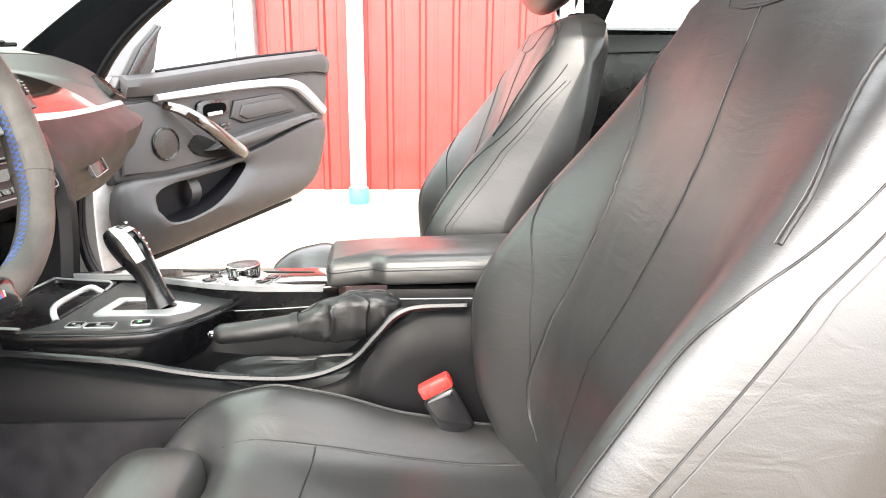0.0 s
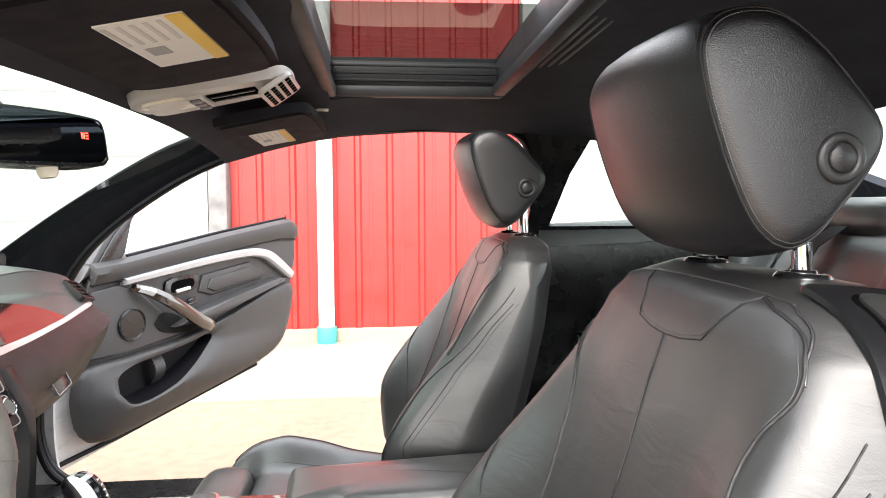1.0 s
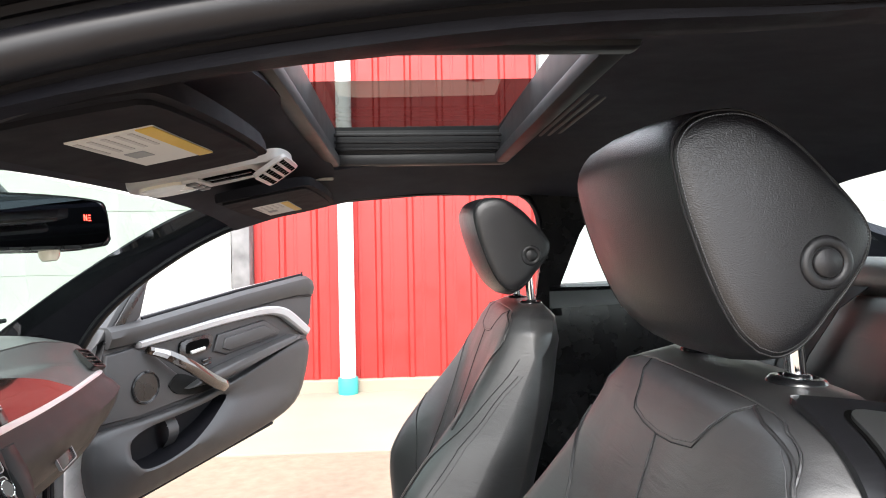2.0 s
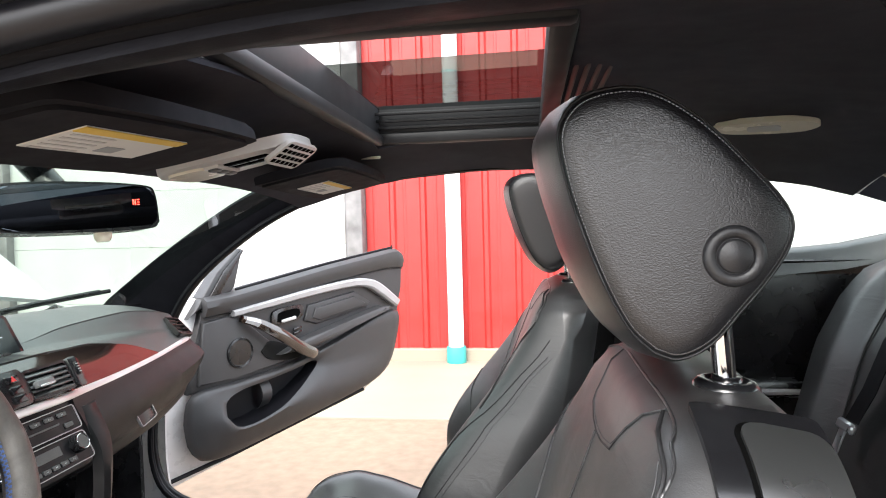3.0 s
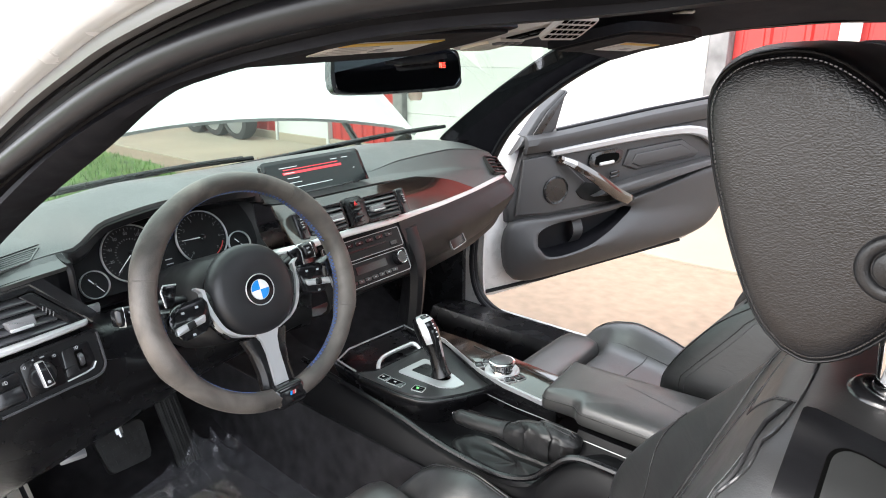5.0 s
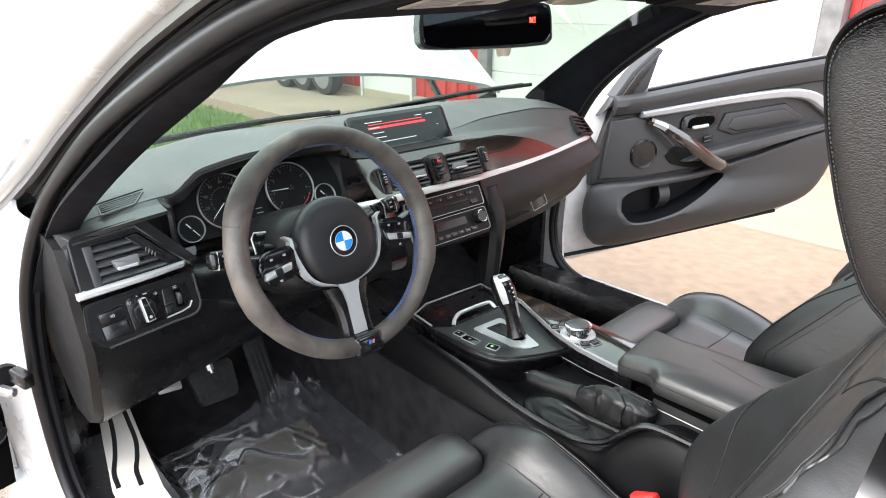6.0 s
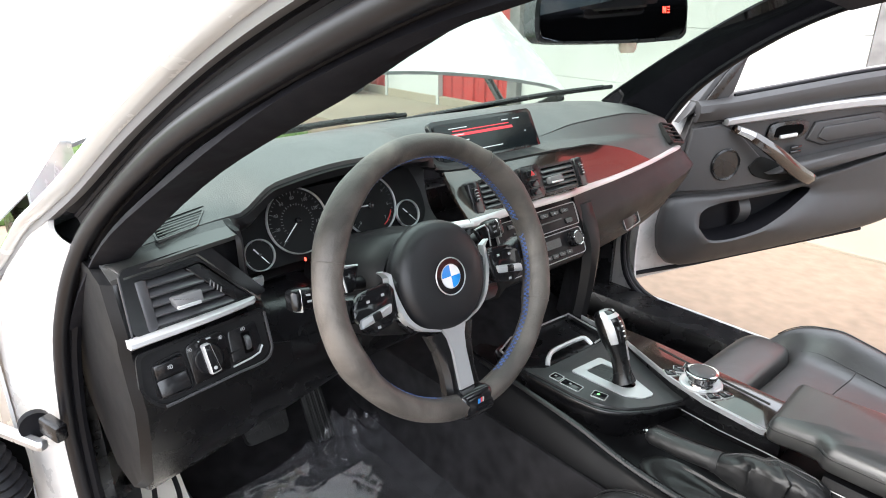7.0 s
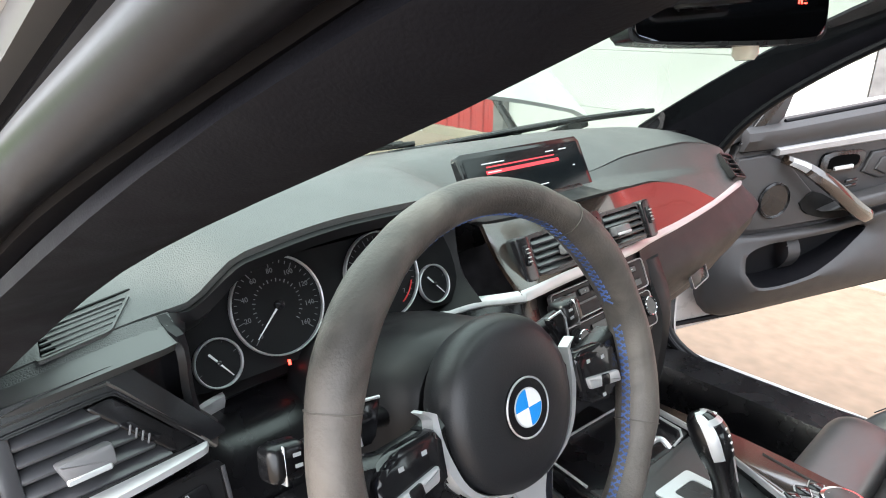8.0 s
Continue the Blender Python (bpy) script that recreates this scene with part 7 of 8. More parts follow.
for y in np.linspace(-0.148, 0.148, 21):
    e = 1 - (abs(y) / 0.148) ** 10 * 0.16
    p = [(0.056, 0.345), (0.046, 0.375), (0.045, 0.405), (0.054, 0.432), (0.076, 0.4465), (0.11, 0.4480), (0.144, 0.4425), (0.1555, 0.430), (0.157, 0.38), (0.11, 0.34)]
    rows.append([(0.105 + (x - 0.105) * e, y * (1 if abs(y) < 0.14 else 1.0), 0.40 + (z - 0.40) * e) for x, z in spline(p + [p[0]], 41)[:-1]])
spart("thigh_support", loft(rows), LEATHER_SOFT, "separate leather thigh support")
spart("seat_base", merge(box(0.46, 0.42, 0.08, 0.02, 2, m=Matrix.Translation((0.38, 0, 0.305))), box(0.50, 0.03, 0.07, 0.01, 1, m=Matrix.Translation((0.35, -0.19, 0.245))), box(0.50, 0.03, 0.07, 0.01, 1, m=Matrix.Translation((0.35, 0.19, 0.245)))), PLASTIC, "black seat base and rails")
mate = copy_thing(seat, Matrix.Translation((0.445, 0.372, 0.22)))
for child in mate.children:
    if child.name.split(".")[0] in ("cushion", "cushion_seam", "cushion_piping", "thigh_support", "seat_base"):
        child.location.x += 0.024
def shoulder(x0, x1, y0, y1, lift, thick, rnd=0.0):
    """A plate that follows the seat's outer shoulder from its top down its side, rounded at its front corners."""
    rows = []
    for v in np.linspace(0, 1, 22) ** 1.3:
        w = y0 + (y1 - y0) * v
        e = max(0.0, rnd - (w - y0)) / rnd if rnd else 0.0
        pull = rnd * (1 - math.sqrt(max(0.0, 1 - e * e)))
        row = []
        for x in np.linspace(x0 + pull, x1 - 0.6 * pull, 9):
            d = w + 0.30 * (x - 0.708)
            z = eased(d, (0.08, 0.112, 0.125, 0.148, 0.17, 0.186, 0.196, 0.206, 0.218, 0.230), (0.9625, 0.962, 0.961, 0.954, 0.944, 0.932, 0.919, 0.896, 0.850, 0.800), 0.006)
            row.append((x, -(d + 0.7 * lift), z + 0.8 * lift))
        rows.append(row)
    return sheet(rows, thick)


lv = spart("lever_panel", shoulder(0.706, 0.772, 0.118, 0.224, 0.0022, 0.005, 0.006), TRIM_BLACK, "black plastic shoulder panel", sharp=50)
part("lever_gap", shift(shoulder(0.7242, 0.7705, 0.1335, 0.214, 0.0032, 0.002, 0.014), SO), SLOT_SHADE, lv)
part("shoulder_lever", shift(shoulder(0.7266, 0.770, 0.1355, 0.213, 0.0058, 0.0035, 0.013), SO), FLAP, lv, "smooth black shoulder lever", 50)
tagged(seat, "black leather driver's sport seat with worn bolster")

bk = thing("belt_buckle", "black seat belt buckle with red release button", "buckle", (0.435, -0.160, 0.452))
part("buckle_body", box(0.044, 0.024, 0.062, 0.007, 3, m=pose(0, 0, 0, 0, -28, 0)), GLOSS, bk)
part("release_button", box(0.042, 0.018, 0.018, 0.004, 2, m=pose(-0.017, 0, 0.034, 0, -28, 0)), RED_PLASTIC, bk, "red release button")
part("buckle_stalk", box(0.022, 0.008, 0.10, 0.003, 1, m=pose(0.032, 0, -0.070, 0, -28, 0)), PLASTIC, bk)

# rear bench
rear = thing("rear_bench", "black leather rear bench with belt", "seat", (1.2, 0, 0.34))
RO = Matrix.Translation((-1.2, 0, -0.34))
for s in (-1, 1):
    rows = []
    for z in np.linspace(0.42, 0.985, 20):
        xf = np.interp(z, (0.42, 0.6, 0.8, 0.90, 0.95, 0.975, 0.985), (1.14, 1.18, 1.235, 1.285, 1.325, 1.36, 1.40))
        row = [(xf - 0.03 * max(0, 1 - ((abs(v)) / 0.75) ** 2) * -1 - 0.02 * (abs(v) > 0.7), s * 0.31 + 0.27 * v, z) for v in np.linspace(-1, 1, 21)]
        row += [(xf + 0.12, s * 0.31 + 0.27, z), (xf + 0.12, s * 0.31 - 0.27, z)]
        rows.append(row)
    part("rear_backrest", shift(loft(rows), RO), LEATHER, rear, "black leather rear backrest", 60)
    part("seam", shift(tube([(np.interp(z, (0.42, 0.6, 0.8, 0.9, 0.95), (1.14, 1.18, 1.235, 1.285, 1.325)) + 0.012, s * 0.31 + k * 0.14, z) for z in np.linspace(0.45, 0.95, 12)] if (k := 1) else [], 0.002, 6), RO), SEAM, rear)
    part("rear_cushion", shift(box(0.50, 0.54, 0.16, 0.05, 4, m=pose(0.93, s * 0.31, 0.42, 0, 4, 0)), RO), LEATHER, rear, "black leather rear cushion", 60)
    part("rear_headrest", shift(box(0.10, 0.24, 0.09, 0.035, 4, m=pose(1.415, s * 0.33, 0.985, 0, 22, 0)), RO), LEATHER, rear, "low black rear headrest", 60)
    part("belt_strap", shift(sheet([[(1.385, s * (0.355 - d), 0.992), (1.305, s * (0.362 - d), 0.935), (1.245, s * (0.370 - d), 0.841), (1.215, s * (0.380 - d), 0.75), (1.198, s * (0.408 - d), 0.685)] for d in (0.0, 0.045)], 0.0015), RO), RUBBER, rear, "black rear belt strap")
    part("belt_tongue", shift(merge(box(0.012, 0.058, 0.020, 0.004, 1, m=pose(1.190, s * 0.388, 0.675, 0, 20, 0)), box(0.004, 0.022, 0.045, 0.001, 1, m=pose(1.180, s * 0.395, 0.645, 0, 20, 0))), RO), STEEL, rear, "steel belt tongue")

# ---------------------------------------------------------------- passenger door, open
TH = radians(62.3)
dm_ = axes((-0.53, 0.80, 0), (math.cos(TH), math.sin(TH), 0), (0, 0, 1))
pd = thing("passenger_door", "open white car door with black inner panel", "car door", turn=dm_)
V = Matrix.Translation


def dslab(name, outline, v0, v1, mat, r=0.006, label="", parent=None, smooth_n=0):
    o = [tuple(p) for p in spline(list(outline) + [outline[0]], smooth_n)[:-1]] if smooth_n else outline
    return part(name, slab(o, v1 - v0, r, 3, V((0, 0, v0))), mat, parent or pd, label)


shell = [(0.035, 0.30), (0.02, 0.45), (0.03, 0.70), (0.09, 0.84), (0.20, 0.86), (1.12, 0.955), (1.165, 0.93), (1.165, 0.80), (1.13, 0.62), (1.09, 0.50), (1.02, 0.43), (0.93, 0.405), (0.5, 0.352), (0.1, 0.302)]
dslab("door_shell", shell, -0.09, 0.022, WHITE_JAMB, 0.012, "white painted door shell")
part("door_edge_seal", tube([(0.05, 0.318, 0.024), (0.30, 0.338, 0.026), (0.60, 0.372, 0.026), (0.93, 0.408, 0.024)], 0.007, 8), RUBBER, pd, "black lower door seal")
panel = [(0.140, 0.570), (0.135, 0.62), (0.165, 0.72), (0.190, 0.80), (0.20, 0.86), (0.31, 0.868), (0.72, 0.924), (1.11, 0.968), (1.155, 0.950), (1.172, 0.90), (1.155, 0.80), (1.130, 0.690), (1.03, 0.706), (0.90, 0.676), (0.762, 0.640), (0.62, 0.610), (0.484, 0.587), (0.30, 0.575)]
dslab("inner_panel", panel, 0.020, 0.050, DOOR_GREY, 0.012, "dark grey inner door panel")
# upper roll under the window
up_rows = []
for u in np.linspace(0.195, 1.165, 40):
    top = np.interp(u, (0.19, 0.31, 0.72, 1.11, 1.165), (0.862, 0.872, 0.928, 0.972, 0.945))
    bot = np.interp(u, (0.19, 0.30, 0.70, 0.95, 1.06, 1.165), (0.800, 0.806, 0.856, 0.882, 0.890, 0.885))
    k = min(1, (1.172 - u) / 0.03 + 0.25)
    up_rows.append([(u, bot, 0.045), (u, bot + 0.004, 0.050 + 0.016 * k), (u, (bot + top) / 2, 0.050 + 0.030 * k), (u, top - 0.012, 0.050 + 0.026 * k), (u, top, 0.050 + 0.010 * k), (u, top, 0.0)])
part("window_ledge", loft(up_rows), DOOR_GREY, pd, "padded ledge below the window")
part("ledge_seam", tube([(u, np.interp(u, (0.19, 0.30, 0.70, 0.95, 1.06, 1.165), (0.800, 0.806, 0.856, 0.882, 0.890, 0.885)) - 0.002, 0.056) for u in np.linspace(0.2, 1.16, 30)], 0.003, 6), SEAM, pd)
part("lock_pin", tube([(1.09, 0.968, 0.06), (1.09, 0.985, 0.06)], 0.003, 8), PLASTIC, pd)
part("glass_seal", tube([(0.32, 0.876, 0.050), (0.72, 0.932, 0.050), (1.11, 0.975, 0.045)], 0.005, 8), RUBBER, pd)
# middle field, lower bulge with map pocket
low_o = [(0.128, 0.41), (0.118, 0.50), (0.150, 0.572), (0.300, 0.580), (0.484, 0.592), (0.62, 0.615), (0.762, 0.646), (0.90, 0.682), (1.03, 0.712), (1.125, 0.700), (1.10, 0.575), (1.05, 0.492), (0.97, 0.450), (0.85, 0.426), (0.50, 0.382), (0.24, 0.356), (0.165, 0.365)]
pock = [(0.232, 0.490), (0.245, 0.530), (0.30, 0.553), (0.40, 0.562), (0.52, 0.574), (0.60, 0.588), (0.640, 0.585), (0.632, 0.565), (0.60, 0.545), (0.54, 0.512), (0.46, 0.478), (0.38, 0.456), (0.31, 0.447), (0.26, 0.455)]


def by_angle(pts, c, n=72):
    """The outline resampled evenly, anticlockwise, from its leftmost point."""
    q = spline(list(pts) + [pts[0]], 600)[:-1]
    if sum(a[0] * b[1] - a[1] * b[0] for a, b in zip(q, np.roll(q, -1, axis=0))) < 0:
        q = q[::-1]
    q = np.roll(q, -int(np.argmin(q[:, 0])), axis=0)
    q = np.vstack([q, q[:1]])
    right = int(np.argmax(q[:, 0]))
    out = []
    for seg in (q[: right + 1], q[right:]):
        d = np.r_[0, np.cumsum(np.linalg.norm(np.diff(seg, axis=0), axis=1))]
        out += [(float(np.interp(v, d, seg[:, 0])), float(np.interp(v, d, seg[:, 1]))) for v in np.linspace(0, d[-1], n // 2, endpoint=False)]
    return out


cen = (0.43, 0.515)
lo_, pk_ = np.array(by_angle(low_o, cen)), np.array(by_angle(pock, cen))


def blend(t, v):
    pts = [lo_[k] * (1 - t) + pk_[k] * t for k in range(len(lo_))]
    return [(p[0], p[1], v + 0.028 * t * float(np.clip((0.53 - p[1]) / 0.06, -0.5, 1))) for p in pts]


def shrink(f, v):
    c = pk_.mean(axis=0)
    return [(*(c + (p - c) * f), v) for p in pk_]


bmL = loft([blend(0, 0.0), blend(0, 0.012), blend(0.03, 0.024), blend(0.10, 0.032), blend(0.4, 0.040), blend(0.8, 0.044), blend(0.94, 0.045), blend(1.0, 0.038)], caps=False)
part("lower_panel", shift(bmL, V((0, 0, 0.048))), DOOR_GREY, pd, "bulging lower panel with map pocket", 55)
part("pocket_bin", shift(loft([blend(1.0, 0.038), shrink(0.985, 0.018), shrink(0.96, -0.012), shrink(0.93, -0.022), shrink(0.5, -0.022), shrink(0.02, -0.022)], caps=False), V((0, 0, 0.048))), RUBBER, pd, "dark map pocket", 55)
part("pocket_rib", loft([[(0.40 + 0.02 * k, 0.46 + 0.11 * t + 0.0 * k, 0.030 + 0.035 * math.sin(math.pi * t)) for t in np.linspace(0, 1, 8)] for k in (0, 1, 2)], closed=False), DOOR_GREY, pd)
mid_o = [(0.165, 0.592), (0.190, 0.785), (0.28, 0.795), (0.34, 0.775), (0.50, 0.640), (0.52, 0.606), (0.30, 0.594)]
dslab("speaker_field", mid_o, 0.045, 0.062, DOOR_GREY, 0.006, "flat speaker field")
arm_o = [(0.46, 0.640), (0.60, 0.640), (0.75, 0.672), (1.02, 0.726), (1.05, 0.735), (1.00, 0.742), (0.75, 0.705), (0.55, 0.672)]
dslab("door_armrest", arm_o, 0.045, 0.100, DOOR_GREY, 0.014, "door armrest ledge")
dslab("inlay", [(0.62, 0.79), (0.86, 0.815), (0.95, 0.765), (0.93, 0.745), (0.66, 0.715), (0.60, 0.735)], 0.045, 0.060, DOOR_GREY, 0.006, "stepped inlay panel")
dslab("inlay_step", [(0.65, 0.775), (0.85, 0.797), (0.915, 0.765), (0.90, 0.752), (0.67, 0.728), (0.635, 0.742)], 0.056, 0.066, DOOR_GREY, 0.004)
tr = [(0.292, 0.802, 0.010), (0.45, 0.818, 0.0125), (0.65, 0.838, 0.014), (0.85, 0.849, 0.0155), (0.94, 0.838, 0.0175), (1.00, 0.810, 0.020), (1.105, 0.742, 0.017)]
tl = spline(tr, 50)
rows = []
for i, (u, z, h) in enumerate(tl):
    a, b = tl[max(i - 1, 0)], tl[min(i + 1, 49)]
    t = np.array([b[0] - a[0], b[1] - a[1]])
    t /= np.linalg.norm(t)
    nx, nz = -t[1], t[0]
    rows.append([(u + nx * h, z + nz * h, 0.050), (u + nx * h, z + nz * h, 0.076), (u + nx * h * 0.6, z + nz * h * 0.6, 0.082), (u - nx * h * 0.6, z - nz * h * 0.6, 0.080), (u - nx * h, z - nz * h, 0.072), (u - nx * h, z - nz * h, 0.050)])
part("silver_strip", loft(rows), DOOR_SILVER, pd, "satin silver trim strip")
pl = spline([(0.322, 0.782, 0.075, 0.016), (0.36, 0.765, 0.105, 0.021), (0.44, 0.715, 0.125, 0.026), (0.53, 0.655, 0.125, 0.028), (0.60, 0.622, 0.110, 0.024), (0.640, 0.612, 0.080, 0.012)], 30)
for nm, mt, k0, k1, off, lab in (("pull_handle", WOOD, 0, 30, 0.0, "dark wood pull handle"), ("pull_cap", DOOR_SILVER, 1, 6, 0.0025, "silver upper handle face")):
    rows = []
    for u, z, v, w in pl[k0:k1]:
        q = 0.62 if nm == "pull_handle" else 0.5
        rows.append([(u + q * w * 0.55, z + q * w, v - 0.012), (u + q * w * 0.55, z + q * w, v + 0.002 + off), (u, z, v + 0.010 + off), (u - q * w * 0.55, z - q * w, v + 0.002 + off), (u - q * w * 0.55, z - q * w, v - 0.012), (u, z, v - 0.016)])
    part(nm, loft(rows), mt, pd, lab, 50)
# Flat black patch for the shade under the pull handle.
part("pull_recess", slab([tuple(p) for p in spline([(0.40, 0.660), (0.44, 0.69), (0.52, 0.66), (0.60, 0.625), (0.52, 0.612), (0.43, 0.63), (0.40, 0.660)], 30)[:-1]], 0.006, 0.003, m=V((0, 0, 0.060))), BLACK_PRINT, pd)
hs = part("handle_recess", slab([tuple(p) for p in spline([(0.452, 0.745), (0.462, 0.785), (0.53, 0.795), (0.595, 0.792), (0.59, 0.755), (0.53, 0.735), (0.452, 0.745)], 36)[:-1]], 0.010, 0.004, m=V((0, 0, 0.048))), PLASTIC, pd, "recessed latch bowl")
# Flat black piece drawn as the shade inside the latch bowl.
part("latch_shade", slab([tuple(p) for p in spline([(0.478, 0.748), (0.484, 0.776), (0.53, 0.784), (0.575, 0.782), (0.575, 0.758), (0.53, 0.744), (0.478, 0.748)], 30)[:-1]], 0.002, 0.0005, 1, m=V((0, 0, 0.0575))), SLOT_SHADE, hs)
part("latch_lever", box(0.062, 0.012, 0.010, 0.004, 3, m=pose(0.522, 0.752, 0.066, 0, 0, 6)), SILVER, hs, "chrome latch lever")
for k in range(2):
    part("lock_button", box(0.04, 0.010, 0.008, 0.003, 2, m=pose(0.56, 0.715 - 0.014 * k, 0.064, 0, 0, 8)), GLOSS, pd)
spk_ = part("door_speaker", spin([(0, 0), (0.046, 0), (0.046, 0.004), (0.043, 0.006), (0.041, 0.0045), (0.030, 0.005), (0, 0.006)], 40, V((0.318, 0.672, 0.062))), PLASTIC, pd, "round black speaker grille")
part("speaker_ring", spin([(0.045, 0.0), (0.049, 0.0), (0.049, 0.005), (0.047, 0.0065), (0.045, 0.005), (0.045, 0.0)], 40, V((0.318, 0.672, 0.062))), PLASTIC, spk_)
sail = [(0.150, 0.800), (0.255, 0.935), (0.335, 1.008), (0.352, 1.005), (0.318, 0.885), (0.30, 0.868), (0.20, 0.840)]
dslab("mirror_cover", sail, 0.0, 0.050, DOOR_GREY, 0.006, "grey triangular mirror cover")
dslab("frame_band", [(0.190, 0.82), (0.275, 0.94), (0.345, 1.004), (0.352, 1.000), (0.300, 0.93), (0.245, 0.85)], 0.046, 0.058, PLASTIC, 0.004)
part("front_hinge", merge(box(0.05, 0.05, 0.04, 0.008, 1, m=V((0.02, 0.62, 0.0))), box(0.05, 0.05, 0.04, 0.008, 1, m=V((0.02, 0.40, 0.0)))), STEEL, pd, "steel door hinges")

# near door hinge area: check strap, wiring boot
ck = thing("door_check", "black door check strap on the white jamb", "door check", (-0.405, -0.770, 0.578))
part("strap", box(0.20, 0.016, 0.016, 0.004, 1, m=pose(-0.06, -0.045, -0.02, 0, 0, 25)), STEEL, ck)
part("bracket", box(0.040, 0.018, 0.026, 0.004, 2, m=pose(0.035, 0.012, 0.006, 0, 8, 20)), PLASTIC, ck)
part("washer", spin([(0, -0.006), (0.020, -0.006), (0.020, 0.006), (0, 0.006)], 20, Matrix.Translation((-0.005, -0.004, -0.002)) @ Matrix.Rotation(radians(90), 4, "Y")), RUBBER, ck)
wb = thing("wiring_boot", "ribbed black rubber wiring boot at the door hinge", "wiring boot", (-0.50, -0.83, 0.47))
bp_ = [((0.030 if k % 2 else 0.024), 0.008 * k) for k in range(16)]
part("boot", spin([(0, 0)] + bp_ + [(0, 0.12)], 18, Matrix.Rotation(radians(15), 4, "X") @ V((0, 0, -0.06))), RUBBER, wb)
# Flat black sheet stands in for the shaded cavity at the hinge.
body("hinge_shade", slab([(-0.818, 0.525), (-0.786, 0.500), (-0.785, 0.451), (-0.797, 0.300), (-0.880, 0.290)][::-1], 0.012, m=axes((-0.530, 0, 0), (0, 1, 0), (0, 0, 1))), SLOT_SHADE, "black sheet painted as shade behind the door hinge")
dd = thing("driver_door", "open white driver's door edge swung outwards", "car door", (-0.56, -0.86, 0.60))
part("door_shell", slab([(-0.05, -0.34), (-0.04, 0.16), (0.03, 0.22), (1.12, 0.34), (1.14, 0.10), (1.05, -0.20), (0.9, -0.28)], 0.11, 0.015, 2, axes((0, 0, 0), (-0.42, -0.91, 0), (0, 0, 1)) @ V((0.05, 0, -0.02))), WHITE_JAMB, dd)

# ---------------------------------------------------------------- roof fittings
sr = thing("sunroof", "sunroof opening with a tinted glass panel", "sunroof", (0.48, 0, 1.25))
x0, x1, y0, y1 = HOLE
zf = 1.252


def sbar(name, p, q, w, h, mat, label=""):
    d = Vector(q) - Vector(p)
    m = axes(((Vector(p) + Vector(q)) / 2) - Vector((0.48, 0, 1.25)), d, (0, 0, 1) if abs(d.normalized().z) < 0.9 else (1, 0, 0))
    return part(name, box(d.length, h, w, min(w, h) * 0.3, 2, m=m), mat, sr, label)


for p, q in (((x0, y0, zf), (x0, y1, zf - 0.012)), ((x1, y0, zf), (x1, y1, zf - 0.006)), ((x0 - 0.01, y1, zf - 0.010), (x1 + 0.01, y1, zf - 0.008)), ((x0 - 0.01, y0, zf - 0.010), (x1 + 0.01, y0, zf - 0.008))):
    sbar("frame_bar", p, q, 0.028, 0.022, RAIL)
    pu, qu = (p[0], p[1], p[2] + 0.038), (q[0], q[1], q[2] + 0.038)
    sbar("frame_side", pu, qu, 0.010, 0.055, RAIL, "black sunroof channel")
for k in range(3):
    sbar("slide_rail", (x0, y1 - 0.016 - 0.010 * k, zf + 0.010 + 0.012 * k), (x1, y1 - 0.016 - 0.010 * k, zf + 0.010 + 0.012 * k), 0.006, 0.006, RAIL)
for k in range(5):
    sbar("blind_rib", (x1 + 0.012 + 0.014 * k, y0, zf + 0.012), (x1 + 0.012 + 0.014 * k, y1, zf + 0.006), 0.008, 0.006, RAIL)
bm = bmesh.new()
bm.faces.new([bm.verts.new(p) for p in ((-0.165, 0.035, 0.062), (0.165, 0.035, 0.066), (0.165, 0.36, 0.050), (-0.165, 0.36, 0.050))])
ob = part("glass_panel", bm, ROOF_GLASS, sr, "dark tinted sliding glass")
ob.visible_shadow = False


def visor(s):
    v = thing("sun_visor", "dark sun visor with a white warning label", "sun visor", (0.215, s * 0.33, 1.173), group="sun visors")
    lx = 0.018 if s < 0 else -0.010
    o = [(-0.075, -0.165), (-0.080, 0.10), (-0.065, 0.165), (0.06, 0.172), (0.085, 0.14), (0.080, -0.14), (0.055, -0.165)]
    m = axes((0.0, 0, 0), (1, 0, 0.20), (0, 1, -0.03 * s)) @ V((0, 0, -0.016))
    part("visor_pad", slab([tuple(p) for p in spline(o + [o[0]], 40)[:-1]], 0.016, 0.006, 3, m @ V((0, 0, 0.0))), VISOR, v)
    part("visor_face", slab([tuple(p) for p in spline([(0.9 * a, 0.93 * b) for a, b in o] + [(0.9 * o[0][0], 0.93 * o[0][1])], 40)[:-1]], 0.006, 0.003, 2, m @ V((0, 0, -0.004))), VISOR, v)
    lab = part("warning_label", box(0.064, 0.150, 0.0012, m=m @ V((lx, 0.018 * s, -0.0048))), LABEL, v, "white warning label with yellow band")
    part("label_band", box(0.013, 0.150, 0.0010, m=m @ V((lx + 0.0255, 0.018 * s, -0.0056))), YELLOW, lab)
    for k in range(5):
        part("text_line", box(0.0035, 0.055, 0.0006, m=m @ V((lx + 0.012 - 0.010 * k, -0.040 + 0.018 * s, -0.0058))), GREY_PLASTIC, lab)
    part("label_mark", box(0.016, 0.026, 0.0006, m=m @ V((lx - 0.014, 0.015 + 0.018 * s, -0.0058))), DIM_MARK, lab)


visor(-1)
visor(1)

